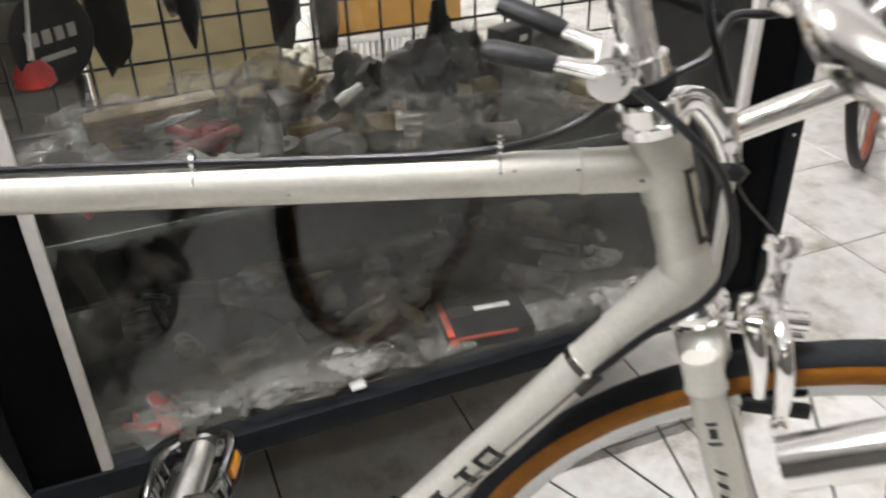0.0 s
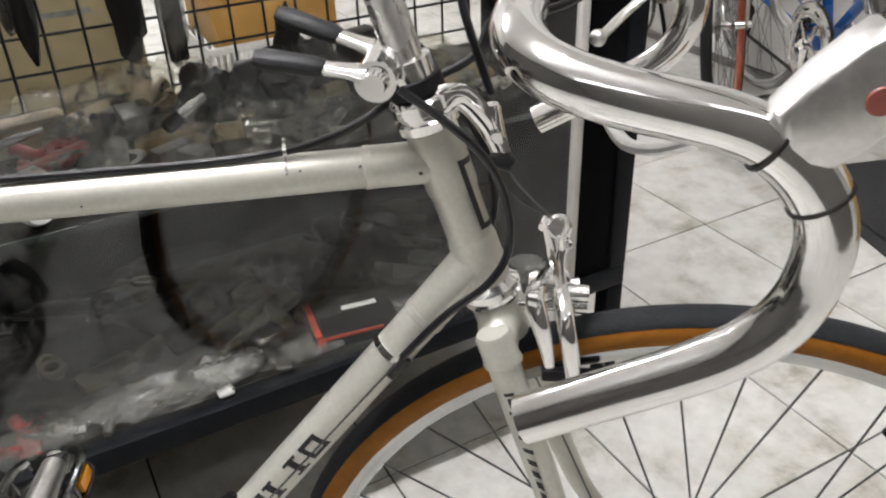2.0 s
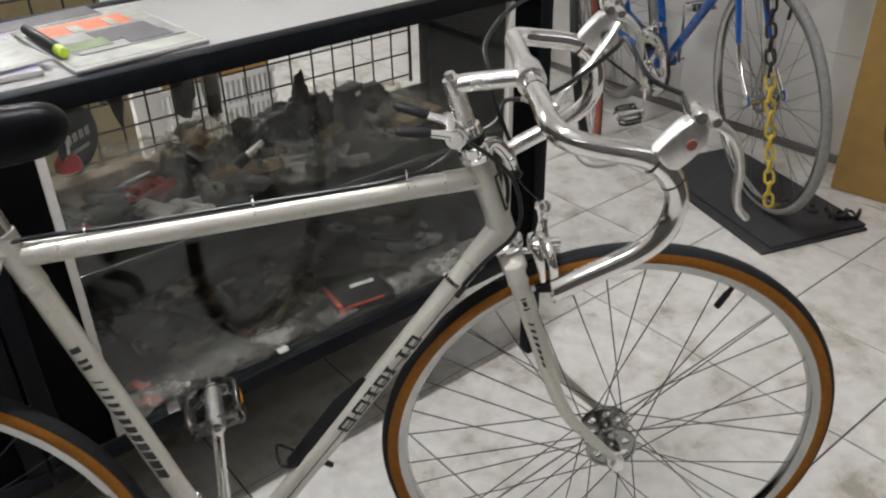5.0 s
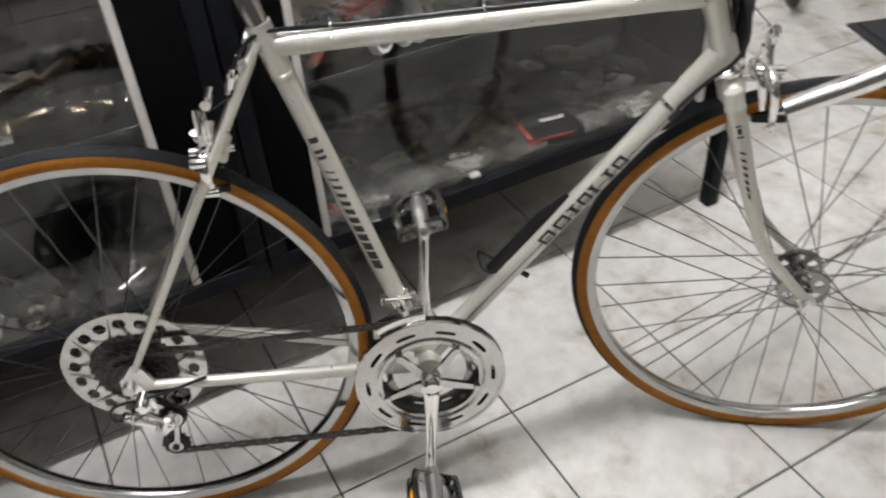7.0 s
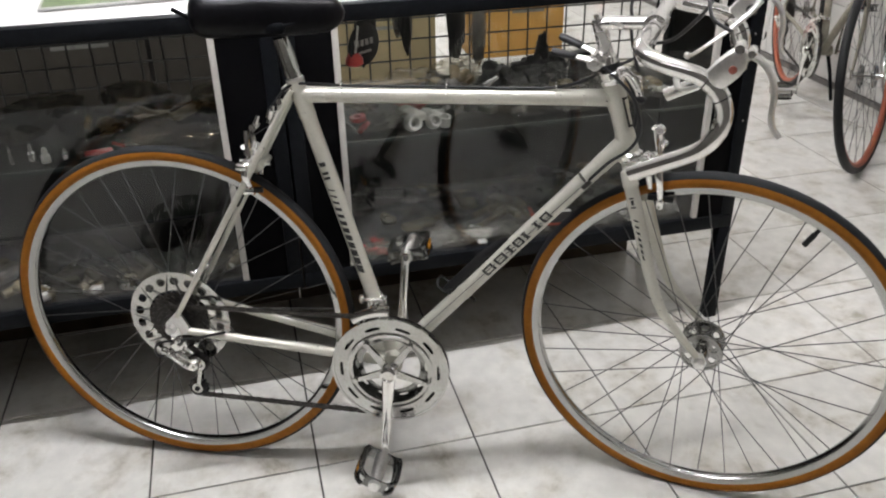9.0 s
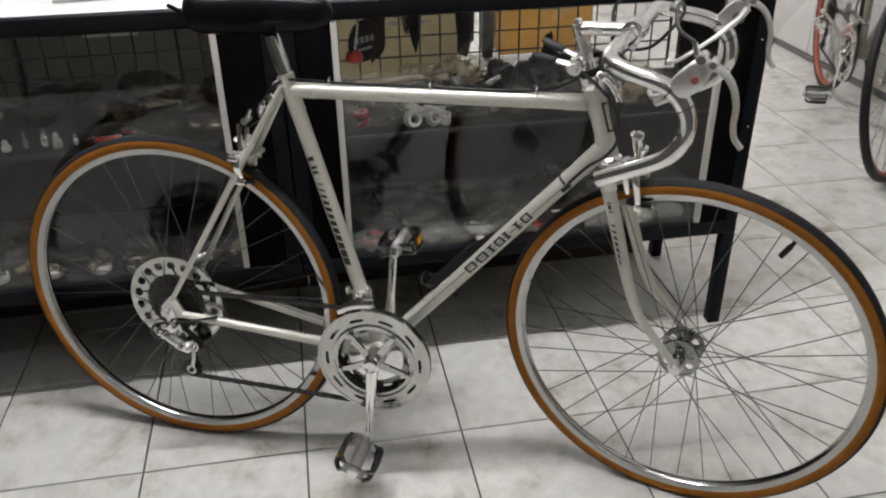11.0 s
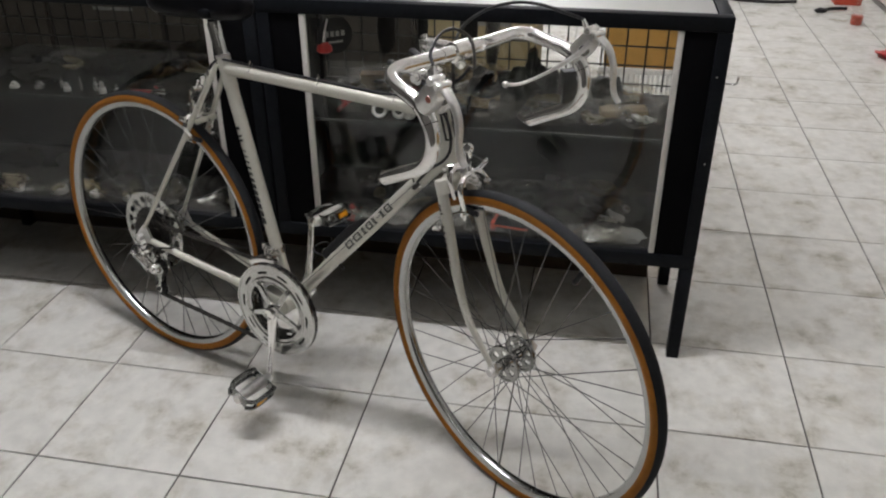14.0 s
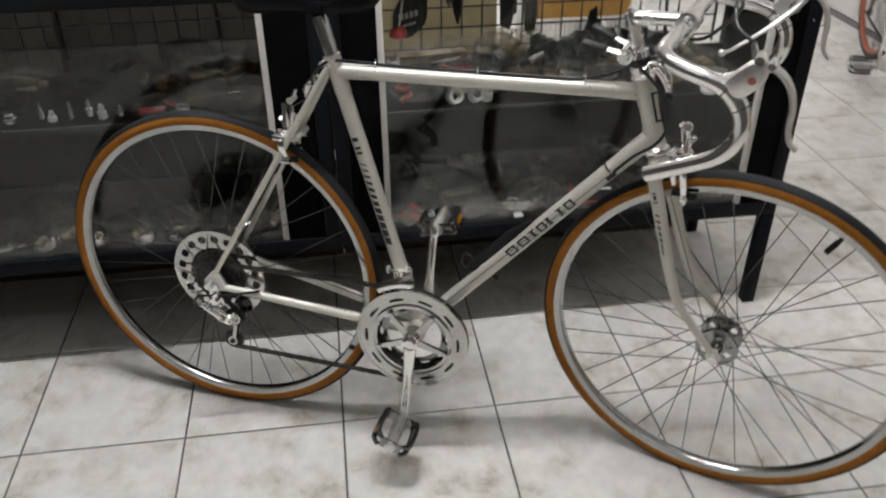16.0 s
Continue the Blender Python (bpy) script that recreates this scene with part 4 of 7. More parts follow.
    for i in range(count):
        a, b = joints[i], joints[i + 1]
        w = 0.0036 if i % 2 else 0.0024
        d = (b - a)
        c = (a + b) / 2
        ang = math.atan2(d.z, d.x)
        mm = Matrix.Translation(c) @ Matrix.Rotation(-ang, 4, "Y")
        for s in (-1, 1):
            box(bm, 0, s * w, 0, d.length + 0.005, 0.001, 0.0062, 0, mm)
        tube(bm, [a + Vector((0, -0.0042, 0)), a + Vector((0, 0.0042, 0))], 0.0028, 6)
    put("chain", bm, DARK_STEEL, "dark oiled chain", smooth=30)
    # front derailleur
    fd = BB.lerp(SEAT, 0.235)
    bm = bmesh.new()
    lathe(bm, [(0.0145, -0.007), (0.0172, -0.006), (0.0172, 0.006), (0.0145, 0.007)], 18, Matrix.Translation(fd) @ sd.to_track_quat("Z", "Y").to_matrix().to_4x4())
    tube(bm, [fd + Vector((0.0, -0.016, 0.006)), fd + Vector((0.006, -0.036, 0.004)), fd + Vector((0.010, -0.042, -0.012))], [0.008, 0.007, 0.006], 8)
    arc = [BB + Vector((math.cos(a) * 0.118, -0.046, math.sin(a) * 0.118)) for a in np.linspace(radians(90), radians(124), 10)]
    for dy in (-0.006, 0.010):
        tube(bm, [p + Vector((0, dy, 0)) for p in arc], 0.0068, 8, flat=0.2, up=(0, 1, 0))
    tube(bm, [fd + Vector((-0.004, -0.030, 0.012)), fd + Vector((-0.002, -0.034, -0.010)), fd + Vector((0.002, -0.040, -0.034))], [0.0050, 0.0042, 0.0050], 10)
    tube(bm, [fd + Vector((-0.020, -0.020, 0.010)), fd + Vector((0.022, -0.022, 0.010))], 0.0030, 8)
    for u in (-0.020, 0.022):
        tube(bm, [fd + Vector((u, -0.020, 0.004)), fd + Vector((u, -0.020, 0.018))], 0.0044, 10)
    put("front_derailleur", bm, CHROME, "chrome front derailleur")
    if not full:
        return top

    # ---- brakes
    for which in ("front_brake", "rear_brake"):
        front = which == "front_brake"
        base = head(0.655) + Vector((0.030, 0, 0.006)) if front else Vector((0.178, 0, 0.640))
        sgn = 1 if front else -1
        bm = bmesh.new()
        tube(bm, [base + Vector((sgn * -0.02, 0, 0.0)), base + Vector((sgn * 0.030, 0, 0.0))], 0.0045, 10)
        tube(bm, [base + Vector((sgn * 0.022, 0, 0.0)), base + Vector((sgn * 0.030, 0, 0.0))], 0.0060, 10)
        if front:
            lathe(bm, [(0.0, -0.012), (0.0095, -0.011), (0.0115, -0.006), (0.0095, -0.003), (0.0112, 0.001), (0.0095, 0.006), (0.0, 0.007)], 20, Matrix.Translation(base + Vector((0.002, 0, 0.014))) @ pose(0, 0, 0, 0, 90))
        else:
            tube(bm, [base + Vector((-0.006, -0.030, 0.003)), base + Vector((-0.008, 0, 0.007)), base + Vector((-0.006, 0.030, 0.003))], [0.006, 0.0085, 0.006], 10, flat=0.8)
        grow = Matrix.Translation(base) @ Matrix.Scale(1.02 if front else 1.08, 4) @ Matrix.Translation(-base)
        bm.transform(grow)
        br = put(which, bm, CHROME, "chrome caliper brake over the tyre", front)

        def more(n, bm, mat=CHROME, lab=""):
            bm.transform(grow)
            if front:
                bm.transform(S)
            return part(n, bm, mat, br, lab)
        for s in (-1, 1):
            def B(u, v, w):
                return base + Vector((u, v, w))
            bm = bmesh.new()
            if front and s < 0:
                # rear arm: short thick claw on the near side of the tyre
                arm = smooth_path([B(0.002, 0.010, 0.018), B(-0.002, -0.014, 0.026), B(-0.005, -0.030, 0.027), B(-0.001, -0.0385, 0.014), B(0.002, -0.0390, 0.000), B(0.006, -0.0350, -0.024)], 5)
                n = len(arm)
                tube(bm, arm, [0.0050 + 0.0014 * math.sin(math.pi * k / (n - 1)) - 0.0016 * (k / (n - 1)) ** 3 for k in range(n)], 12, flat=0.72)
                tube(bm, [B(-0.008, -0.034, 0.029), B(-0.002, -0.035, 0.029)], [0.0050, 0.0062], 12)
            elif front:
                # front arm: arch over the tyre with a long slotted leg
                arm = smooth_path([B(0.022, -0.0285, -0.042), B(0.020, -0.0320, -0.022), B(0.017, -0.0320, -0.002), B(0.014, -0.0220, 0.012), B(0.010, -0.002, 0.0185), B(0.010, 0.020, 0.0145), B(0.015, 0.033, 0.002), B(0.019, 0.0355, -0.010)], 5)
                n = len(arm)
                tube(bm, arm, [0.0036 + 0.0027 * math.sin(math.pi * min(1, 0.12 + k / (n - 1))) for k in range(n)], 14, flat=0.74)
                tube(bm, [B(0.008, 0.018, 0.014), B(0.010, 0.026, 0.020), B(0.013, 0.031, 0.026)], [0.0058, 0.0042, 0.0040], 10)
                loop = [B(0.0225 + 0.0030 * math.cos(a), -0.0290, -0.050 + 0.0095 * math.sin(a)) for a in np.linspace(0, 2 * math.pi, 19)[:-1]]
                tube(bm, loop, 0.0026, 8, closed=True)
                # upright links to the adjuster
                tube(bm, smooth_path([B(0.001, -0.008, 0.064), B(0.004, -0.008, 0.048), B(0.009, -0.009, 0.028), B(0.013, -0.010, 0.006)], 4), 0.0024, 8)
                tube(bm, smooth_path([B(0.013, 0.000, 0.050), B(0.011, -0.004, 0.036), B(0.014, -0.006, 0.014)], 4), 0.0028, 8)
            else:
                arm = smooth_path([base + Vector((sgn * (0.010 + 0.004 * s), -s * 0.012, 0.030)), base + Vector((sgn * (0.012 + 0.003 * s), s * 0.004, 0.012)), base + Vector((sgn * 0.012, s * 0.028, 0.006)), base + Vector((sgn * 0.012, s * 0.035, -0.012)), base + Vector((sgn * 0.010, s * 0.027, -0.046 if front else -0.030))], 5)
                tube(bm, arm, [0.0084 - 0.0028 * i / (len(arm) - 1) for i in range(len(arm))], 12, flat=0.64)
                tube(bm, [base + Vector((sgn * 0.010, s * 0.014, 0.016)), base + Vector((sgn * 0.010, s * 0.014, 0.058 if s < 0 else 0.044))], [0.0056, 0.0038], 8)
            more("arm", bm, CHROME, "curved chrome brake arm")
            bm = bmesh.new()
            if front:
                tube(bm, [B(0.013, s * 0.034 + 0.001, -0.008), B(0.026, s * 0.034 + 0.001, -0.008)] if s > 0 else [B(0.004, -0.006, 0.014), B(0.030, -0.006, 0.014)], [0.0052, 0.0060], 12)
            else:
                tube(bm, [base + Vector((-0.008, s * 0.034, 0.004)), base + Vector((-0.022, s * 0.034, 0.004)), base + Vector((-0.025, s * 0.034, 0.004))], [0.0056, 0.0066, 0.0050], 14)
            more("pivot_bolt", bm)
            bm = bmesh.new()
            if front:
                tube(bm, [B(0.0225, s * 0.018, -0.049), B(0.0225, s * 0.030, -0.049), B(0.0225, s * 0.035, -0.049)], [0.0036, 0.0046, 0.0038], 10)
            else:
                tube(bm, [base + Vector((sgn * 0.003, s * 0.024, -0.040)), base + Vector((sgn * 0.021, s * 0.024, -0.040))], [0.0062, 0.0056], 10)
            more("pad_bolt", bm)
        bm = bmesh.new()
        if front:
            # adjuster cap with its locking bolt
            lathe(bm, [(0.0, -0.0052), (0.0058, -0.0050), (0.0082, -0.0032), (0.0084, 0.0020), (0.0066, 0.0046), (0.0, 0.0052)], 20, Matrix.Translation(base + Vector((0.009, -0.004, 0.063))) @ pose(0, 0, 0, 62, 0, 10))
            tube(bm, [base + Vector((-0.001, -0.011, 0.066)), base + Vector((0.001, -0.003, 0.067))], [0.0030, 0.0034], 10)
            tube(bm, [base + Vector((0.009, -0.004, 0.060)), base + Vector((0.011, -0.002, 0.046))], [0.0046, 0.0034], 10)
            more("adjuster", bm)
            # cable anchor on the front arm
            bm = bmesh.new()
            tube(bm, [base + Vector((0.009, 0.030, 0.027)), base + Vector((0.018, 0.034, 0.028))], 0.0040, 10)
            tube(bm, [base + Vector((0.014, 0.033, 0.024)), base + Vector((0.015, 0.035, 0.034))], [0.0034, 0.0026], 8)
        else:
            tube(bm, [base + Vector((0.004, -0.022, 0.064)), base + Vector((0.004, -0.002, 0.064))], 0.0060, 12)
            tube(bm, [base + Vector((0.004, -0.012, 0.064)), base + Vector((0.012, -0.012, 0.082))], [0.0042, 0.0030], 10)
        more("cable_anchor", bm)
        bm = bmesh.new()
        if front:
            tube(bm, smooth_path([base + Vector((0.009, -0.004, 0.056)), base + Vector((0.010, 0.016, 0.040)), base + Vector((0.013, 0.032, 0.028))], 4), 0.0011, 6)
        else:
            tube(bm, smooth_path([base + Vector((-0.010, -0.020, 0.030)), base + Vector((-0.002, -0.010, 0.060)), base + Vector((-0.010, 0.016, 0.036))], 4), 0.0011, 6)
        more("brake_wire", bm, STEEL)
        for s in (-1, 1):
            bm = bmesh.new()
            box(bm, base.x + (0.022 if front else -0.012), s * (0.0150 if front else 0.0165), base.z - (0.049 if front else 0.044), 0.042, 0.007, 0.010, 0.002)
            if front:
                bm.transform(S)
            part("brake_pad", bm, BLACK_RUBBER, br)

    # ---- shift levers clamped round the stem
    bm = bmesh.new()
    c1 = head(0.829)
    lathe(bm, [(0.0112, -0.007), (0.0150, -0.006), (0.0150, 0.006), (0.0112, 0.007)], 20, Matrix.Translation(c1) @ q)
    tube(bm, [c1 + Vector((-0.016, -0.024, 0.0)), c1 + Vector((-0.016, 0.024, 0.0))], 0.0125, 18)
    tube(bm, [c1 + Vector((-0.016, -0.032, 0.0)), c1 + Vector((-0.016, -0.023, 0.0))], [0.007, 0.0095], 14)
    tube(bm, [c1 + Vector((-0.016, 0.032, 0.0)), c1 + Vector((-0.016, 0.023, 0.0))], [0.007, 0.0095], 14)
    shifter = put("gear_shifter", bm, CHROME, "pair of stem shift levers", True)
    for s in (-1, 1):
        dz = 0.010 if s > 0 else 0.0
        bm = bmesh.new()
        a = c1 + Vector((-0.016, s * 0.019, 0.002))
        e = c1 + Vector((-0.084, s * 0.026, 0.015 + dz))
        tube(bm, [a, a.lerp(e, 0.25), a.lerp(e, 0.55)], [0.0115, 0.0075, 0.0065], 12, flat=0.6)
        bm.transform(S)
        part("shift_lever", bm, CHROME, shifter)
        bm = bmesh.new()
        tube(bm, [a.lerp(e, 0.42), a.lerp(e, 0.5), a.lerp(e, 0.92), a.lerp(e, 1.0)], [0.0066, 0.0082, 0.0085, 0.0060], 12, flat=0.7)
        bm.transform(S)
        part("grip", bm, BLACK_RUBBER, shifter, "black plastic lever cover")

    # ---- cables
    def cable(pts, r=0.0026, mat=BLACK_CABLE, lab="black cable housing"):
        bm = bmesh.new()
        tube(bm, smooth_path(pts, 8), r, 8)
        put("cable", bm, mat, lab)

    sc = S @ c1
    y_tt = -0.004
    cable([sc + Vector((-0.008, -0.022, -0.006)), Vector((0.779, -0.026, 0.803)), Vector((0.803, -0.025, 0.777)), Vector((0.815, -0.024, 0.748)), Vector((0.817, -0.024, 0.715)), Vector((0.803, -0.025, 0.691)), Vector((0.774, -0.022, 0.668)), h_dt.lerp(BB, 0.150) + Vector((0.003, -0.016, 0.001))], 0.0028)
    cable([sc + Vector((-0.008, 0.022, -0.006)), Vector((0.790, 0.022, 0.800)), Vector((0.808, 0.016, 0.772)), Vector((0.815, 0.012, 0.745)), Vector((0.812, 0.014, 0.715)), Vector((0.795, 0.020, 0.688)), Vector((0.765, 0.018, 0.660))], 0.0028)
    # levers' cables, looping over the bar; the front one ends in a hanger ahead of the headset
    hang = S @ (head(0.804) + Vector((0.041, 0.002, 0.000)))
    for s in (-1, 1):
        a = S @ (clamp + Vector((0.116, s * 0.170, 0.038)))
        if s < 0:
            # rear brake's cable: round the front of the stem and down to the top tube
            loop = [(0.090, -0.150, 0.048), (0.080, -0.120, 0.066), (0.079, -0.090, 0.067), (0.079, -0.060, 0.048), (0.060, -0.030, 0.016), (0.028, 0.004, -0.022), (0.000, 0.030, -0.038)]
            cable([a] + [S @ (clamp + Vector(p)) for p in loop] + [Vector((0.818, 0.028, 0.848)), Vector((0.805, 0.020, 0.829)), Vector((0.785, 0.018, 0.819)), Vector((0.762, 0.017, 0.810)), Vector((0.738, 0.006, 0.800)), Vector((0.713, -0.002, 0.791)), Vector((0.684, -0.004, 0.7848)), Vector((0.642, -0.004, 0.7818)), Vector((0.59, -0.004, 0.7812)), Vector((0.50, y_tt, 0.7812)), Vector((0.36, y_tt, 0.7800)), SEAT + Vector((0.04, -0.004, 0.0185)), SEAT + Vector((-0.010, -0.012, 0.018)), SEAT + Vector((-0.040, -0.014, -0.012)), SEAT + Vector((-0.052, -0.014, -0.05))], 0.0027)
        else:
            # front brake's cable: behind the stem down into the hanger
            loop = [(0.106, 0.160, 0.044), (0.061, 0.130, 0.060), (0.020, 0.105, 0.062), (-0.020, 0.078, 0.047), (-0.045, 0.050, 0.021), (-0.042, 0.029, -0.002), (-0.038, 0.020, -0.030), (-0.029, 0.010, -0.056)]
            cable([a] + [S @ (clamp + Vector(p)) for p in loop] + [hang + Vector((0, 0, 0.008))], 0.0027)
    bm = bmesh.new()
    t0 = head(0.803)
    plate(bm, [(-0.018, -0.012), (-0.012, -0.017), (0.012, -0.017), (0.020, -0.010), (0.020, 0.010), (0.012, 0.017), (-0.012, 0.017), (-0.018, 0.012)], 0.0035, Matrix.Translation(t0) @ pose(0, 0, 0, 0, 16))
    arch = smooth_path([t0 + Vector(p) for p in ((0.004, -0.012, 0.002), (0.014, -0.008, 0.0095), (0.024, -0.004, 0.0090), (0.034, -0.002, -0.002), (0.042, 0.0, -0.017), (0.047, 0.0, -0.029))], 4)
    tube(bm, arch, [0.0100 - 0.0042 * i / (len(arch) - 1) for i in range(len(arch))], 10, flat=0.36, up=(0, 1, 0))
    tube(bm, [t0 + Vector((0.041, 0.002, 0.003)), t0 + Vector((0.0415, 0.002, -0.001)), t0 + Vector((0.043, 0.002, -0.011)), t0 + Vector((0.048, 0.002, -0.026))], [0.0040, 0.0052, 0.0052, 0.0034], 12)
    tube(bm, [t0 + Vector((0.044, -0.006, -0.016)), t0 + Vector((0.044, 0.009, -0.016))], 0.0036, 8)
    hanger = put("cable_hanger", bm, CHROME, "chrome front brake cable hanger", True)
    bm = bmesh.new()
    tube(bm, [t0 + Vector((0.043, 0.0, -0.029)), t0 + Vector((0.044, 0.0, -0.032)), t0 + Vector((0.052, 0.0, -0.034)), t0 + Vector((0.054, 0.0, -0.031))], [0.0045, 0.0062, 0.0062, 0.004], 10)
    bm.transform(S)
    part("adjuster", bm, BLACK_RUBBER, hanger, "black adjuster end")
    bm = bmesh.new()
    tube(bm, smooth_path([t0 + Vector((0.048, 0.0, -0.03)), head(0.755) + Vector((0.042, -0.002, 0)), head(0.655) + Vector((0.039, -0.004, 0.072))], 4), 0.0006, 6)
    put("wire", bm, STEEL, "bare front brake wire", True)
    bm = bmesh.new()
    lathe(bm, [(0.0115, 0.0), (0.0175, 0.001), (0.0170, 0.010), (0.0115, 0.012)], 20, Matrix.Translation(head(0.814)) @ q)
    put("collar", bm, BLACK_RUBBER, "black plastic collar under the shift levers", True)
    # cable clips on the top tube, stop on the down tube
    for x in (0.335, 0.509, 0.684):
        bm = bmesh.new()
        c = Vector((x, 0, 0.763 + (x - 0.263) * 0.0115))
        arc = [c + Vector((0, 0.0128 * math.sin(a), 0.0128 * math.cos(a))) for a in np.linspace(-1.2, 0.45, 7)]
        tube(bm, arc, 0.0012, 6)
        lathe(bm, [(0.0034, -0.0012), (0.0044, -0.0012), (0.0044, 0.0012), (0.0034, 0.0012)], 14, Matrix.Translation(c + Vector((0, y_tt, 0.0170))) @ pose(0, 0, 0, 0, 90), closed=True)
        box(bm, x, y_tt, c.z + 0.0228, 0.0022, 0.004, 0.005, 0.0008)
        put("cable_clip", bm, CHROME, "thin chrome cable clip")
    bm = bmesh.new()
    box(bm, SEAT.x - 0.036, -0.008, SEAT.z - 0.018, 0.006, 0.006, 0.030, 0.002, None)
    tube(bm, [SEAT + Vector((-0.044, -0.014, -0.016)), SEAT + Vector((-0.054, -0.014, -0.046))], 0.0042, 10)
    tube(bm, [SEAT + Vector((-0.036, -0.008, -0.030)), SEAT + Vector((-0.049, -0.014, -0.030))], 0.0035, 8)
    tube(bm, [SEAT + Vector((-0.046, -0.022, -0.022)), SEAT + Vector((-0.050, -0.022, -0.036))], [0.0062, 0.0055], 12)
    tube(bm, [SEAT + Vector((-0.030, -0.016, -0.008)), SEAT + Vector((-0.030, -0.024, -0.008))], 0.0052, 10)
    put("cable_hanger", bm, CHROME, "chrome rear brake cable hanger")
    bm = bmesh.new()
    f = 0.165
    p, d, o = on_tube(h_dt, BB, 0.0143, f, 0.35)
    tube(bm, [p - d * 0.012, p + d * 0.006], 0.0042, 10)
    put("cable_stop", bm, DARK_STEEL, "dark cable stop")
    bm = bmesh.new()
    lathe(bm, [(0.0146, -0.0025), (0.0156, -0.0025), (0.0156, 0.0025), (0.0146, 0.0025)], 20, Matrix.Translation(h_dt.lerp(BB, f - 0.01)) @ (BB - h_dt).to_track_quat("Z", "Y").to_matrix().to_4x4(), closed=True)
    put("band", bm, CHROME)
    # wire bottle cage on the down tube
    up = (h_dt - BB).normalized()
    out = Vector((-up.z, 0, up.x))
    foot = h_dt.lerp(BB, 0.70)

    def C(u, n, v):
        return foot + up * u + out * (0.0143 + n) + Vector((0, v, 0))
    bm = bmesh.new()
    tube(bm, [C(-0.006, 0.004, 0), C(0.0, 0.007, 0), C(0.105, 0.007, 0), C(0.150, 0.003, 0)], [0.007, 0.011, 0.011, 0.004], 12, flat=0.5, up=(0, 1, 0))
    cage = put("bottle_cage", bm, BLACK_RUBBER, "thin black wire bottle cage")
    bm = bmesh.new()
    tube(bm, smooth_path([C(0.010, 0.006, -0.010), C(0.004, 0.016, -0.020), C(0.002, 0.030, -0.020), C(0.002, 0.034, 0.0), C(0.002, 0.030, 0.020), C(0.004, 0.016, 0.020), C(0.010, 0.006, 0.010)], 4), 0.0020, 8)
    part("wire", bm, BLACK_RUBBER, cage)
    bm = bmesh.new()
    lathe(bm, [(0.0145, -0.006), (0.0153, -0.006), (0.0153, 0.006), (0.0145, 0.006)], 20, Matrix.Translation(h_dt.lerp(BB, 0.665)) @ up.to_track_quat("Z", "Y").to_matrix().to_4x4(), closed=True)
    part("band", bm, paint, cage, "painted clamp band")
    bm = bmesh.new()
    tube(bm, [h_dt.lerp(BB, 0.665) - out * 0.014 + Vector((0, -0.004, 0)), h_dt.lerp(BB, 0.665) - out * 0.026 + Vector((0, -0.004, 0))], 0.0042, 8)
    part("bolt", bm, DARK_STEEL, cage)
    # bare wires down the frame
    bm = bmesh.new()
    p = h_dt.lerp(BB, f)
    tube(bm, [p + Vector((0.004, -0.017, 0.003)), BB + Vector((0.012, -0.020, 0.024))], 0.0008, 5)
    a, b = SEAT + Vector((-0.052, -0.014, -0.05)), Vector((0.178, -0.006, 0.692))
    put("wire", bm, STEEL, "bare gear wire")
    bm = bmesh.new()
    tube(bm, [a, b], 0.0008, 5)
    put("wire", bm, STEEL, "bare brake and gear wire")
    # derailleur's cable loop from the chain stay
    cable([(0.10, -0.058, 0.328), (0.04, -0.066, 0.315), (-0.03, -0.066, 0.30), (-0.035, -0.064, 0.270), (0.01, -0.062, 0.285)], 0.0024)

    # ---- markings: dark marks in the place of the maker's name, and ladders of bars
    def along(xs, ang0, ang1, a, b, r, lab):
        for f0, f1, skew in xs:
            bm = bmesh.new()
            decal(bm, a, b, r, f0, f1, ang0, ang1, 5, skew)
            put("decal", bm, DECAL, lab, smooth=0)

    def letter(f0, f1, hollow):
        """A dark block, or an open one, along the down tube."""
        bm = bmesh.new()
        a0, a1, w = -0.62, 0.42, 0.0042 / (BB - h_dt).length
        if hollow:
            decal(bm, h_dt, BB, 0.0143, f0, f0 + w, a0, a1, 6, -0.004)
            decal(bm, h_dt, BB, 0.0143, f1 - w, f1, a0, a1, 6, -0.004)
            decal(bm, h_dt, BB, 0.0144, f0, f1, a0, a0 + 0.22, 2)
            decal(bm, h_dt, BB, 0.0144, f0 - 0.003, f1 - 0.003, a1 - 0.22, a1, 2)
        else:
            m = (f0 + f1) / 2
            decal(bm, h_dt, BB, 0.0143, m - w * 0.7, m + w * 0.7, a0, a1, 6, -0.004)
            decal(bm, h_dt, BB, 0.0144, f0, f1, a0, a0 + 0.16, 2)
            decal(bm, h_dt, BB, 0.0144, f0 - 0.003, f1 - 0.003, a1 - 0.16, a1, 2)
        put("decal", bm, DECAL, "dark block in the place of a letter", smooth=0)

    for f0, f1, hollow in ((0.297, 0.328, True), (0.337, 0.360, False), (0.386, 0.404, False), (0.410, 0.440, True), (0.447, 0.474, False), (0.482, 0.520, True), (0.532, 0.570, True)):
        letter(f0, f1, hollow)
    ladder = [(0.228, 0.243, 0.0), (0.262, 0.272, 0.0), (0.280, 0.290, 0.0)]
    f = 0.320
    for i in range(12):
        ladder.append((f, f + 0.005 + 0.0022 * i, 0.010))
        f += 0.0215 + 0.0009 * i
    along(ladder, -0.55, 0.30, SEAT, BB, 0.0136, "black bar on the seat tube")
    # head badge, a dark outlined panel on the front of the head tube
    bm = bmesh.new()
    a, b = head(0.7735), head(0.7255)
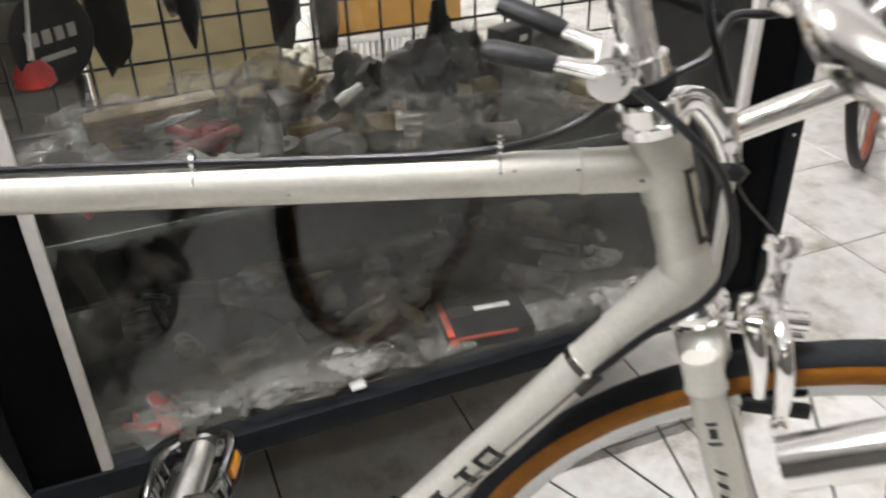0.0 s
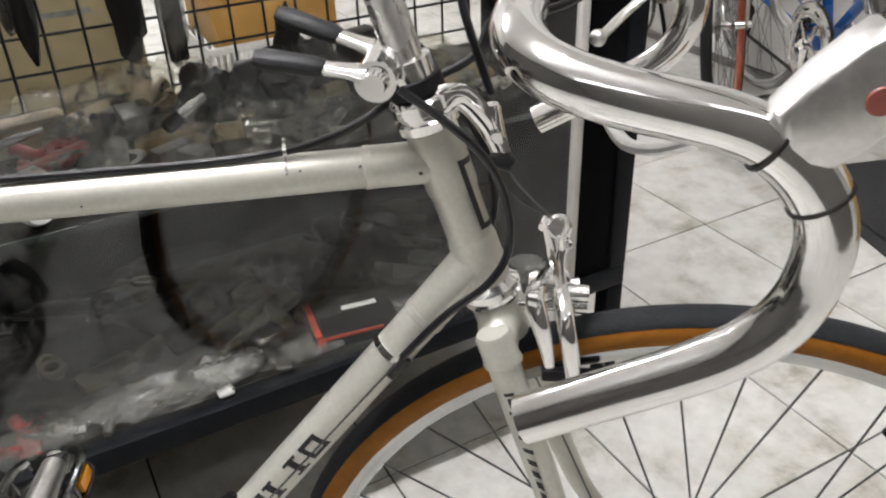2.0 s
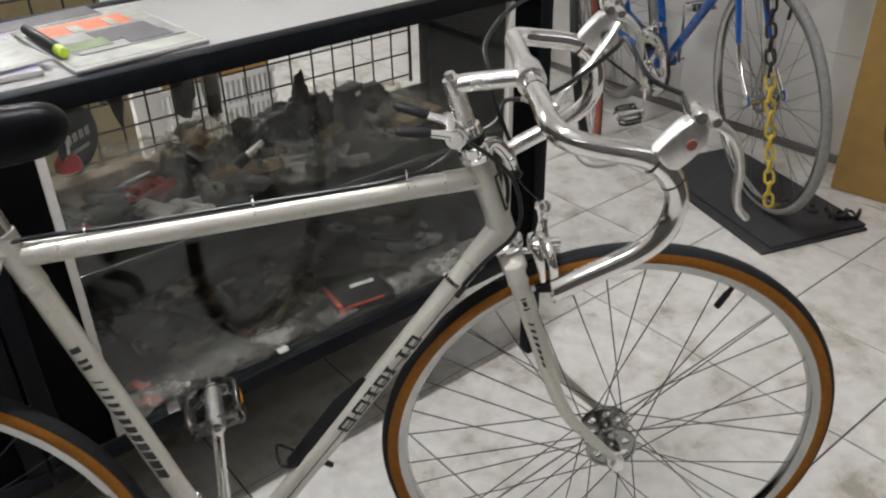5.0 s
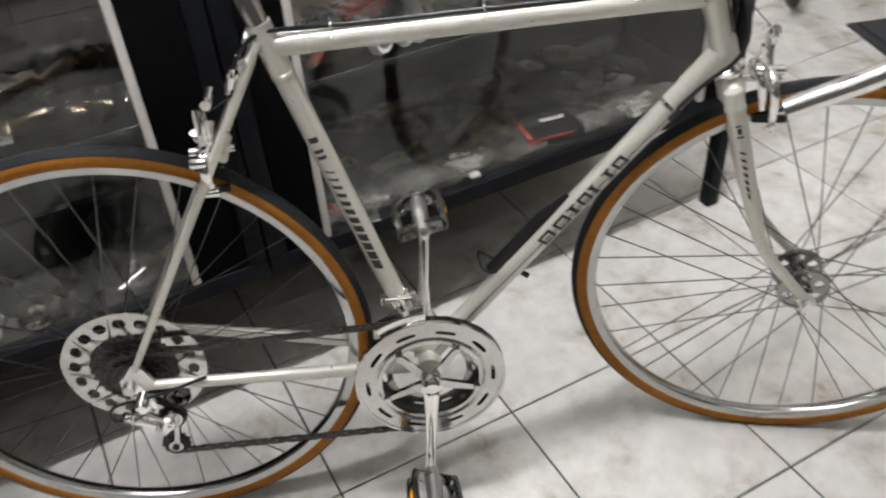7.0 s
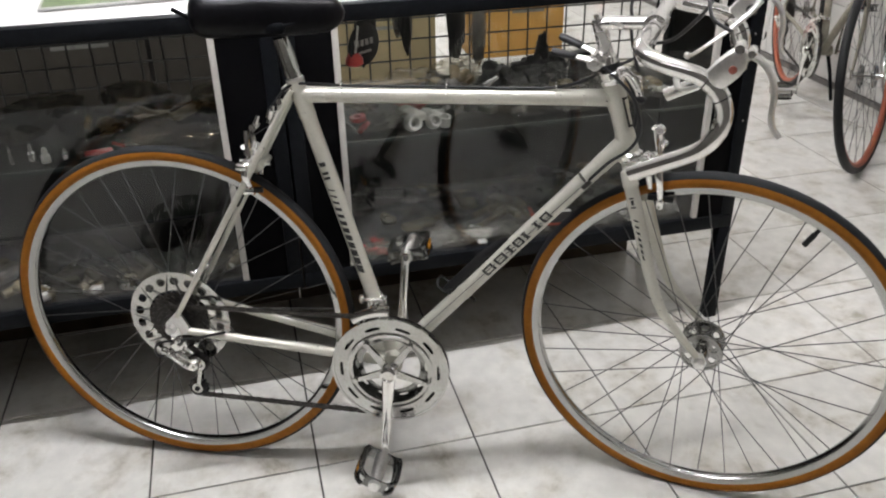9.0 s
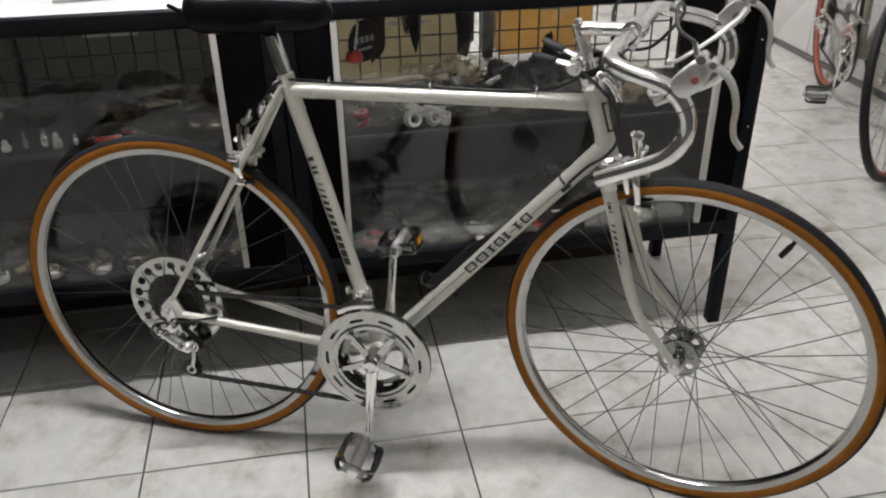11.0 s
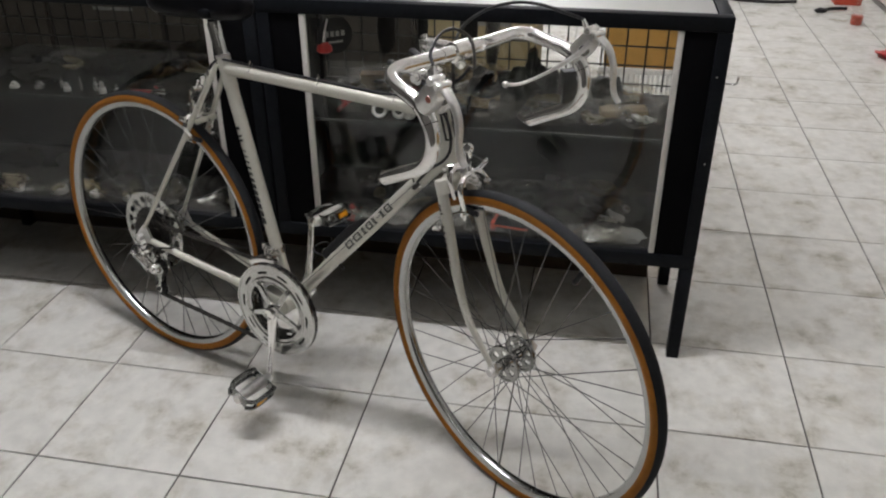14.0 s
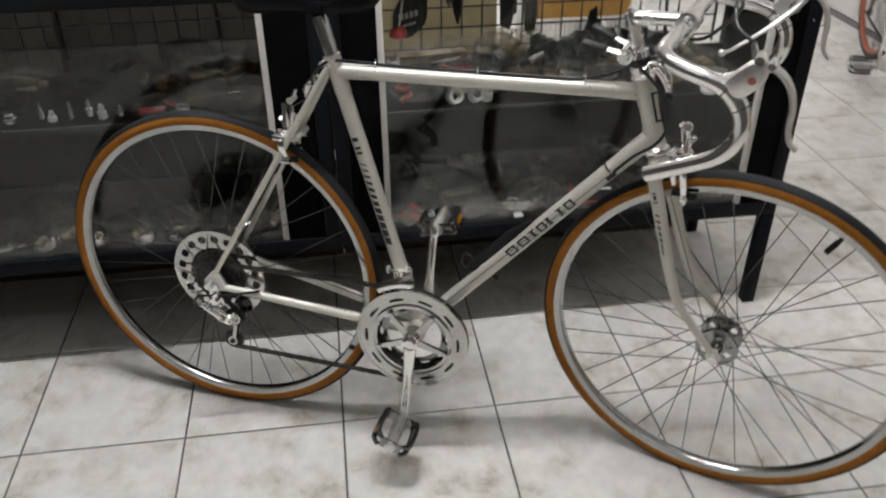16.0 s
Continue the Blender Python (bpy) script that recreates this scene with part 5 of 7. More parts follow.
    for k0, k1, g0, g1 in ((0.0, 1.0, -1.38, -1.28), (0.0, 1.0, -0.74, -0.48), (0.0, 0.08, -1.38, -0.48), (0.92, 1.0, -1.38, -0.48)):
        lo, hi = [], []
        for k in range(5):
            g = g0 + (g1 - g0) * k / 4
            o = Vector((math.sin(-g), -math.cos(g), 0)) * 0.0174
            lo.append(bm.verts.new(a.lerp(b, k0) + o))
            hi.append(bm.verts.new(a.lerp(b, k1) + o))
        for k in range(4):
            bm.faces.new((lo[k], lo[k + 1], hi[k + 1], hi[k]))
    put("head_badge", bm, DECAL, "dark outlined head badge", smooth=0)
    for f, g, rr in ((0.03, 0.15, 0.0016), (0.10, -0.45, 0.001), (0.17, -0.5, 0.0009), (0.42, 0.2, 0.0008)):
        bm = bmesh.new()
        p, d, o = on_tube(h_tt, SEAT, 0.0129, f, g, 0.0002)
        blob(bm, (rr, rr, rr), p, 0.3, 1)
        put("chip", bm, DARK_STEEL, "small dark paint chip")
    return top


LEAN = 3.7
bicycle("racing_bicycle", pose(0.443, -0.2207, -0.0008, 0, 0, -21.5) @ pose(0, 0, 0, -LEAN), "champagne-white vintage racing bicycle leaning at a glass counter", -14.7, turn_crank=0.08)


# ---------------------------------------------------------------- the glass counter
FRONT_Y, BACK_Y, DECK, SHELF, SHELF_LEFT, RAIL_TOP = -0.058, 0.320, 0.296, 0.571, 0.583, 0.854


def deep(y):
    """Depth inside a counter: front things stand behind the glass, rear ones before the back board."""
    return y + 0.032 * (1 - min(1, max(0, (y + 0.04) / 0.30)))


def counter(x0, x1, glass0, glass1, label, back_legs=(), front_legs=(), top=WHITE_TOP, kick=None, shelf=SHELF):
    """A black-framed display counter with a glazed front, a glass shelf and a white top."""
    c = thing("display_counter", pose(x0, FRONT_Y, 0), label, "display counter", "shop counters")
    w, d = x1 - x0, BACK_Y - FRONT_Y
    p = 0.030

    def bar(name, cx, cy, cz, sx, sy, sz, mat=BLACK_PAINT, lab="", bevel=0.0025):
        bm = bmesh.new()
        box(bm, cx, cy, cz, sx, sy, sz, bevel)
        return part(name, bm, mat, c, lab, 30)

    for y in (p / 2, d - p / 2):
        bar("rail", w / 2, y, 0.278, w, p, 0.034, lab="black bottom rail")
        bar("rail", w / 2, y, RAIL_TOP - 0.016, w, p, 0.032, lab="black top rail")
    for x in (p / 2, w - p / 2):
        for y in (p / 2, d - p / 2):
            bar("post", x, y, 0.5585, p, p, 0.526)
        bar("rail", x, d / 2, RAIL_TOP - 0.016, p, d - 2 * p, 0.032, lab="black top end rail")
    for lx in front_legs:
        bar("leg", lx - x0, p / 2, 0.1305, p, p, 0.260)
    for lx in back_legs:
        bar("leg", lx - x0, d - p / 2, 0.1305, p, p, 0.260)
    # blind panels beside the glass
    for a, b in ((p, glass0 - x0 - 0.006), (glass1 - x0 + 0.006, w - p)):
        if b - a > 0.02:
            bar("panel", (a + b) / 2, 0.010, 0.5585, b - a, 0.012, 0.525, BLACK_BOARD, "black laminate panel", 0.001)
    for x in (p / 2, w - p / 2):
        bar("end_panel", x, d / 2, 0.5585, 0.012, d - 2 * p, 0.525, BLACK_BOARD, "black laminate end", 0.001)
    for gx in (glass0, glass1):
        if x0 + p < gx < x1 - p:
            bar("edging", gx - x0, 0.008, 0.5585, 0.0125, 0.013, 0.524, WHITE_TRIM, "white plastic glass edging", 0.0015)
    bar("pane", (glass0 + glass1) / 2 - x0, 0.0105, 0.5585, glass1 - glass0 - 0.014, 0.005, 0.524, GLASS, "clear front glass", 0).visible_shadow = False
    bar("deck", w / 2, d / 2, DECK - 0.0045, w - 0.012, d - 2 * p, 0.007, DECK_BOARD, "dark brown board deck", 0.001)
    bar("shelf", w / 2, d / 2 + 0.006, shelf - 0.004, w - 0.03, d - 0.06, 0.007, SHELF_GLASS, "dusty glass shelf", 0.001)
    bar("shelf_edge", w / 2, 0.0305, shelf - 0.004, w - 0.04, 0.003, 0.0075, GLASS_EDGE, "pale green glass edge", 0)
    bar("back_board", w / 2, d - 0.022, (DECK + shelf) / 2 - 0.002, w - 2 * p, 0.006, shelf - DECK - 0.012, GREY_BOARD, "dark back board", 0)
    bar("countertop", w / 2, d / 2, RAIL_TOP - 0.006, w - 2 * p - 0.004, d - 2 * p - 0.004, 0.010, top, "smooth white top", 0.002)
    if kick:
        bar("kick_panel", (kick[0] + kick[1]) / 2 - x0, d + 0.010, 0.146, kick[1] - kick[0], 0.012, 0.291, KICK, "dark brown kick panel", 0.001)
    return c


DECK_BOARD = material("dark_deck_board", (0.022, 0.020, 0.017), 0.5, 0, 0.25, 30, 0.1, 0.4, (0.035, 0.032, 0.027), spec=0.2)
GLASS_EDGE = material("glass_edge", (0.03, 0.036, 0.033), 0.2, 0, 0.1, 60)
KICK = material("dark_brown_board", (0.046, 0.029, 0.014), 0.6, 0, 0.2, 30, 0.1, 0.4, (0.060, 0.040, 0.020))
OPAL = material("milky_white_top", (0.80, 0.80, 0.79), 0.3, 0, 0.03, 60, 0.03)
nt = OPAL.node_tree
leak, both = nt.nodes.new("ShaderNodeBsdfTranslucent"), nt.nodes.new("ShaderNodeMixShader")
leak.inputs[0].default_value = (0.85, 0.85, 0.80, 1)
both.inputs[0].default_value = 0.57
nt.links.new(nt.nodes["Principled BSDF"].outputs[0], both.inputs[1])
nt.links.new(leak.outputs[0], both.inputs[2])
nt.links.new(both.outputs[0], nt.nodes["Material Output"].inputs["Surface"])
right_unit = counter(0.690, 1.716, 0.796, 1.614, "black-framed glass display counter full of bagged bicycle parts", (1.692,), (1.701,), OPAL, (0.692, 1.647))
left_unit = counter(-1.40, 0.686, -1.30, 0.568, "long black-framed glass counter with small parts on its shelf", (-0.34, -1.385), (-1.385,), WHITE_TOP, (-1.37, 0.688), SHELF_LEFT)

# wire grid panels along the counters' backs
for gx0, gx1 in ((0.72, 1.68), (-0.30, 0.66)):
    g = thing("grid_panel", pose(gx0, BACK_Y + 0.012, 0), "black wire grid panel behind the counter", "grid panel", "grid panels")
    n = int((gx1 - gx0) / 0.05)
    shared = None
    for i in range(n + 1):
        if shared is None:
            bm = bmesh.new()
            tube(bm, [(0, 0, 0), (0, 0, 1)], 1, 6)
            shared = part("wire", bm, GRID, g)
            o = shared
        else:
            o = again("wire", shared, g)
        r = 0.004 if i in (0, n) else 0.0022
        o.matrix_basis = pose(i * 0.05, 0, 0.56) @ Matrix.Diagonal((r, r, 0.75, 1))
    for k in range(15):
        o = again("wire", shared, g)
        o.matrix_basis = pose(0, 0.0042, 0.575 + k * 0.05, 0, 90, 0) @ Matrix.Diagonal((0.0022, 0.0022, n * 0.05, 1))


# ---------------------------------------------------------------- things in the counters
def film_material(name, tint, haze, gloss):
    m = bpy.data.materials.new(name)
    m.use_nodes = True
    nt = m.node_tree
    nt.nodes.remove(nt.nodes["Principled BSDF"])
    clear, shine, milk = nt.nodes.new("ShaderNodeBsdfTransparent"), nt.nodes.new("ShaderNodeBsdfGlossy"), nt.nodes.new("ShaderNodeBsdfDiffuse")
    clear.inputs[0].default_value = (*tint, 1)
    shine.inputs["Roughness"].default_value = 0.09
    milk.inputs[0].default_value = (0.66, 0.64, 0.59, 1)
    co = nt.nodes.new("ShaderNodeTexCoord")
    n = nt.nodes.new("ShaderNodeTexNoise")
    n.inputs["Scale"].default_value, n.inputs["Detail"].default_value, n.inputs["Distortion"].default_value = 28, 4, 1.2
    nt.links.new(co.outputs["Object"], n.inputs["Vector"])
    bp = nt.nodes.new("ShaderNodeBump")
    bp.inputs["Strength"].default_value, bp.inputs["Distance"].default_value = 0.9, 0.01
    nt.links.new(n.outputs["Fac"], bp.inputs["Height"])
    nt.links.new(bp.outputs["Normal"], shine.inputs["Normal"])
    r = nt.nodes.new("ShaderNodeMapRange")
    r.inputs["From Min"].default_value, r.inputs["From Max"].default_value = 0.35, 0.7
    r.inputs["To Min"].default_value, r.inputs["To Max"].default_value = haze * 0.3, haze * 1.5
    nt.links.new(n.outputs["Fac"], r.inputs["Value"])
    m1, m2 = nt.nodes.new("ShaderNodeMixShader"), nt.nodes.new("ShaderNodeMixShader")
    nt.links.new(r.outputs["Result"], m1.inputs[0])
    nt.links.new(clear.outputs[0], m1.inputs[1])
    nt.links.new(milk.outputs[0], m1.inputs[2])
    m2.inputs[0].default_value = gloss
    nt.links.new(m1.outputs[0], m2.inputs[1])
    nt.links.new(shine.outputs[0], m2.inputs[2])
    nt.links.new(m2.outputs[0], nt.nodes["Material Output"].inputs["Surface"])
    return m


FILM = film_material("clear_bag_film", (0.965, 0.96, 0.945), 0.022, 0.070)
FILM_MILKY = film_material("milky_bag_film", (0.84, 0.84, 0.83), 0.26, 0.22)
# darker bag film for the left unit: its dimness is put into the tint
FILM_DIM = film_material("dimmed_bag_film", (0.46, 0.42, 0.34), 0.020, 0.045)
FILM_GREY = film_material("cloudy_bag_film", (0.93, 0.92, 0.885), 0.030, 0.070)
GOODS = {
    "black": material("black_parts", (0.006, 0.006, 0.007), 0.4, 0, 0.3, 60, 0.3, per_object=0.3, spec=0.3),
    "grey": material("grey_parts", (0.13, 0.126, 0.115), 0.45, 0, 0.3, 60, 0.3, per_object=0.3),
    "silver": material("silver_parts", (0.62, 0.62, 0.61), 0.25, 1, 0.2, 60, 0.2),
    "white": material("white_parts", (0.72, 0.71, 0.68), 0.45, 0, 0.1, 60, 0.2),
    "tan": material("tan_wooden_parts", (0.38, 0.28, 0.15), 0.6, 0, 0.25, 50, 0.2, 0.4, (0.40, 0.27, 0.12)),
    "olive": material("olive_parts", (0.17, 0.14, 0.075), 0.6, 0, 0.25, 40, 0.2),
    "red": material("red_parts", (0.50, 0.035, 0.03), 0.35, 0, 0.15, 60, 0.1),
}


def bag(x, y, z, w, d, h, goods, seed, film=None, turn=0.0, tip=0.0):
    """A crumpled clear bag round some goods, lying on the surface at height z."""
    words = {"black": "black parts", "grey": "grey parts", "silver": "shiny metal parts", "white": "white parts", "tan": "tan wooden parts", "olive": "olive parts", "red": "red parts"}[goods]
    t = thing("plastic_bag", pose(x, deep(y), z, 0, 0, turn), f"crumpled clear plastic bag with {words}", "plastic bag", "bagged parts")
    bm = bmesh.new()
    r = bmesh.ops.create_icosphere(bm, subdivisions=4, radius=1)
    for v in r["verts"]:
        c = v.co.copy()
        fold = abs(noise.noise(c * 2.3 + Vector((seed * 2.3, seed, 1)))) * 0.75 + abs(noise.noise(c * 5.5 + Vector((seed, 3, seed * 1.3)))) * 0.42 + abs(noise.noise(c * 12.0 + Vector((seed * 0.7, 5, seed)))) * 0.20
        k = 1.30 - fold
        around = 1 + 0.45 * noise.noise(Vector((c.x * 1.3, c.y * 1.3, seed * 3.7)))
        zz = max(c.z * k, -0.80)
        v.co = Vector((c.x * k * around * w / 2, c.y * k * d / 2, (zz + 0.80) * h / 1.86 + 0.001))
    part("film", bm, film or FILM, t, "", 24)
    bm = bmesh.new()
    rnd = random.Random(seed)
    for i in range(rnd.randrange(3, 7)):
        a = rnd.uniform(0, 6.28)
        px, py = rnd.uniform(-0.28, 0.28) * w, rnd.uniform(-0.28, 0.28) * d
        kind = rnd.randrange(3)
        ln = 0.5 * w * rnd.uniform(0.6, 1.1)
        rr = min(h, w) * rnd.uniform(0.11, 0.22)
        if kind == 0:
            tube(bm, [(px - ln * math.cos(a) / 2, py - ln * math.sin(a) / 2, rr * 1.3), (px + ln * math.cos(a) / 2, py + ln * math.sin(a) / 2, rr * 2.2)], rr, 10)
        elif kind == 1:
            lathe(bm, [(rr * 1.1, 0), (rr * 2.0, 0), (rr * 2.0, rr), (rr * 1.1, rr)], 20, pose(px, py, rr * 0.7, rnd.uniform(0, 50), 0, rnd.uniform(0, 360)), closed=True)
        else:
            box(bm, px, py, rr * 1.4, ln, ln * 0.45, rr * 1.6, 0.003, pose(0, 0, 0, 0, 0, math.degrees(a)))
    part("goods", bm, GOODS[goods], t)
    return t


rnd = random.Random(11)
# right unit, on the shelf: heap of bags over the rear two thirds
for i, (x, y, w, d, h, g) in enumerate([
    (0.87, 0.03, 0.12, 0.10, 0.035, "red"), (0.98, 0.02, 0.13, 0.09, 0.040, "white"), (1.09, 0.04, 0.12, 0.10, 0.050, "grey"), (1.21, 0.03, 0.13, 0.11, 0.045, "silver"),
    (1.33, 0.02, 0.14, 0.10, 0.035, "grey"), (1.46, 0.05, 0.13, 0.11, 0.035, "olive"), (1.56, 0.04, 0.08, 0.10, 0.022, "white"), (0.86, 0.14, 0.13, 0.12, 0.030, "olive"),
    (0.975, 0.14, 0.14, 0.12, 0.042, "red"), (1.078, 0.15, 0.12, 0.10, 0.080, "black"), (1.22, 0.15, 0.13, 0.12, 0.060, "tan"), (1.33, 0.14, 0.14, 0.12, 0.065, "olive"),
    (1.45, 0.16, 0.14, 0.12, 0.040, "grey"), (1.55, 0.16, 0.10, 0.12, 0.022, "olive"), (0.88, 0.25, 0.14, 0.10, 0.030, "olive"), (1.01, 0.25, 0.14, 0.11, 0.045, "tan"),
    (1.14, 0.25, 0.14, 0.10, 0.055, "tan"), (1.40, 0.25, 0.15, 0.11, 0.050, "black"), (1.53, 0.26, 0.12, 0.09, 0.020, "tan"),
]):
    bag(x, y, SHELF + 0.0005, w * 1.12, d * 1.1, h * 1.2, g, i + 3, FILM if i % 3 else FILM_GREY, rnd.uniform(-40, 40))
# dark foam heap towards the right end of the shelf
for k, (x, y, s) in enumerate([(1.285, 0.235, 0.046), (1.345, 0.255, 0.042), (1.475, 0.215, 0.044)]):
    bm = bmesh.new()
    blob(bm, (s, s * 0.75, s * 0.62), (0, 0, s * 0.55), 0.55, 4, k + 4)
    t = part("foam_pad", bm, GOODS["black"], None, "", 50)
    t.matrix_basis = pose(x, deep(y), SHELF)
    tagged(t, "lump of crumpled black foam on the glass shelf", "foam pad", "foam pads")
# tan wooden blocks among the bags
for x, y, sx, sy, sz, rz in [(0.93, 0.205, 0.16, 0.035, 0.040, 6), (1.17, 0.10, 0.19, 0.030, 0.022, -4), (1.245, 0.19, 0.10, 0.04, 0.05, 12), (1.52, 0.10, 0.11, 0.05, 0.018, 9)]:
    bm = bmesh.new()
    box(bm, 0, 0, sz / 2, sx, sy, sz, 0.002)
    t = part("wooden_block", bm, GOODS["tan"], None, "", 30)
    t.matrix_basis = pose(x, deep(y), SHELF, 0, 0, rz)
    tagged(t, "plain tan wooden block on the glass shelf", "wooden block", "wooden blocks")


def rod(name, a, b, r, mat, label, cat, cap=None):
    m = Matrix.Translation(a) @ (Vector(b) - Vector(a)).to_track_quat("Z", "Y").to_matrix().to_4x4()
    ln = (Vector(b) - Vector(a)).length
    t = thing(name, m, label, cat)
    bm = bmesh.new()
    lathe(bm, [(r * 0.6, 0), (r, r * 0.5), (r, ln * 0.7), (r * 0.75, ln * 0.74), (r * 0.75, ln * 0.97), (r * 0.4, ln)], 14)
    part("shaft", bm, mat, t)
    if cap:
        bm = bmesh.new()
        lathe(bm, [(r * 0.8, 0), (r * 1.25, r * 0.5), (r * 1.25, ln * 0.4), (r * 1.02, ln * 0.42)], 14)
        part("grip", bm, cap, t)
    return t


# black bundles standing up out of the heap
for k, (x, y, z0, sx, sy, sz) in enumerate([(1.180, 0.130, 0.0, 0.036, 0.036, 0.042), (1.258, 0.125, 0.0, 0.048, 0.042, 0.045), (1.295, 0.155, 0.0, 0.016, 0.016, 0.066), (1.325, 0.165, 0.0, 0.034, 0.030, 0.046)]):
    bm = bmesh.new()
    blob(bm, (sx, sy, sz), (0, 0, sz * 0.96), 0.50, 4, k + 21)
    t = part("rubber_bundle", bm, GOODS["black"], None, "", 50)
    t.matrix_basis = pose(x, deep(y), SHELF)
    tagged(t, "bundle of black rubber parts on the glass shelf", "rubber bundle", "rubber bundles")
t = thing("carton", pose(1.395, deep(0.150), SHELF, 0, 0, 20), "small dark carton on end among the bags", "carton")
bm = bmesh.new(); box(bm, 0, 0, 0.045, 0.058, 0.030, 0.090, 0.002); part("body", bm, GOODS["black"], t)
bm = bmesh.new(); box(bm, 0.010, -0.0156, 0.074, 0.014, 0.001, 0.008); part("mark", bm, GOODS["white"], t, "pale printed bar")
# cloudy bags hanging on the grid
for x, z, w, h in [(0.988, 0.735, 0.035, 0.08), (1.180, 0.700, 0.038, 0.17)]:
    t = thing("hanging_pack", pose(x, BACK_Y - 0.030, z), "narrow dark pack hanging from the wire grid", "hanging pack", "hanging packs")
    bm = bmesh.new(); blob(bm, (w / 2, 0.010, h / 2), (0, 0, 0), 0.25, 4, int(x * 90)); part("film", bm, FILM_MILKY, t)
    bm = bmesh.new(); box(bm, 0, 0, -h * 0.05, w * 0.7, 0.008, h * 0.8, 0.002); part("goods", bm, GOODS["black"], t)
    bm = bmesh.new(); tube(bm, [(0, 0.0, h * 0.45), (0, 0.025, h * 0.50), (0, 0.043, h * 0.50)], 0.002, 6); part("hook", bm, GOODS["silver"], t)

rod("hand_pump", (1.103, 0.055, 0.622), (1.156, 0.055, 0.652), 0.0075, GOODS["silver"], "short silver hand pump with a black grip", "pump", GOODS["black"])
rod("metal_rod", (0.915, 0.103, 0.622), (0.982, 0.113, 0.630), 0.0050, GOODS["silver"], "short polished metal rod on a bag", "rod")
# pale headset cups right behind the glass
for x, y, r, tilt in [(0.952, -0.036, 0.019, 75), (0.998, -0.030, 0.016, 60), (1.022, -0.026, 0.014, 20)]:
    bm = bmesh.new()
    lathe(bm, [(r * 0.55, -0.010), (r, -0.010), (r, -0.004), (r * 0.82, 0.002), (r * 0.82, 0.010), (r * 0.55, 0.010)], 24, pose(0, 0, r, tilt, 0, 15), closed=True)
    t = part("headset_cup", bm, GOODS["white"], None, "", 40)
    t.matrix_basis = pose(x, deep(y), SHELF)
    tagged(t, "pale metal headset cup on the glass shelf", "headset cup", "headset cups")

# right unit, on the glass deck
D0 = DECK
for i, (x, y, w, d, h, g) in enumerate([
    (0.855, -0.030, 0.10, 0.07, 0.030, "red"), (0.915, -0.025, 0.09, 0.07, 0.028, "white"), (1.01, -0.020, 0.13, 0.08, 0.022, "grey"), (1.10, -0.024, 0.11, 0.07, 0.030, "white"),
    (1.175, -0.020, 0.10, 0.08, 0.026, "silver"), (1.41, -0.018, 0.12, 0.09, 0.028, "silver"), (1.515, -0.028, 0.09, 0.07, 0.035, "white"), (0.94, 0.06, 0.22, 0.17, 0.045, "olive"),
    (1.05, 0.10, 0.22, 0.18, 0.040, "black"), (1.18, 0.07, 0.22, 0.18, 0.050, "olive"), (1.30, 0.11, 0.20, 0.17, 0.055, "black"), (1.42, 0.09, 0.20, 0.17, 0.045, "grey"), (1.53, 0.10, 0.13, 0.15, 0.040, "white"), (0.90, 0.22, 0.18, 0.14, 0.060, "black"), (1.10, 0.23, 0.22, 0.14, 0.050, "olive"), (1.32, 0.24, 0.22, 0.13, 0.055, "black"), (1.50, 0.24, 0.18, 0.13, 0.050, "olive"),
]):
    bag(x, y, D0 + 0.0005, w, d, h, g, i + 41, FILM if i % 2 else FILM_GREY, rnd.uniform(-30, 30))

# crumpled film along the front edge of the deck, its paleness standing for lamplight
for i, (x, w, d, h) in enumerate([(0.880, 0.13, 0.050, 0.018), (0.985, 0.12, 0.055, 0.026), (1.085, 0.13, 0.050, 0.020), (1.235, 0.13, 0.045, 0.016), (1.370, 0.11, 0.050, 0.022), (1.470, 0.12, 0.055, 0.026), (1.560, 0.08, 0.050, 0.030)]):
    bag(x, -0.036, D0 + 0.0005, w, d, h, ("silver", "grey", "white")[i % 3], i + 131, FILM_MILKY, rnd.uniform(-12, 12))

# boxed part with orange-red edging
t = thing("carton", pose(1.290, 0.018, D0, 0, 0, -8), "flat black carton with orange-red edges and a clear lid", "carton")
bm = bmesh.new(); box(bm, 0, 0, 0.011, 0.120, 0.085, 0.022, 0.002); part("body", bm, GOODS["black"], t)
ORANGE = material("orange_red_card", (0.46, 0.062, 0.028), 0.45, 0, 0.1, 60)
bm = bmesh.new()
box(bm, -0.052, -0.0435, 0.011, 0.012, 0.002, 0.019, 0.0005); box(bm, -0.005, -0.0435, 0.0185, 0.080, 0.002, 0.005, 0.0005); box(bm, -0.0545, 0.0, 0.0232, 0.009, 0.085, 0.002, 0.0005)
part("edging", bm, ORANGE, t, "orange-red printed edge")
bm = bmesh.new(); box(bm, 0.015, 0.012, 0.0234, 0.05, 0.010, 0.0015); part("mark", bm, GOODS["white"], t, "pale printed bar")

# grey plastic reels lying on the deck
for x, y, r in [(1.00, 0.235, 0.035), (1.20, 0.21, 0.020), (0.86, 0.20, 0.030), (1.40, 0.25, 0.030)]:
    bm = bmesh.new()
    lathe(bm, [(r * 0.3, 0), (r, 0), (r, 0.014), (r * 0.92, 0.016), (r * 0.3, 0.016)], 24, closed=True)
    t = part("reel", bm, GOODS["grey"], None, "", 40)
    t.matrix_basis = pose(x, deep(y), D0)
    tagged(t, "dark grey plastic reel on the glass deck", "reel", "plastic reels")

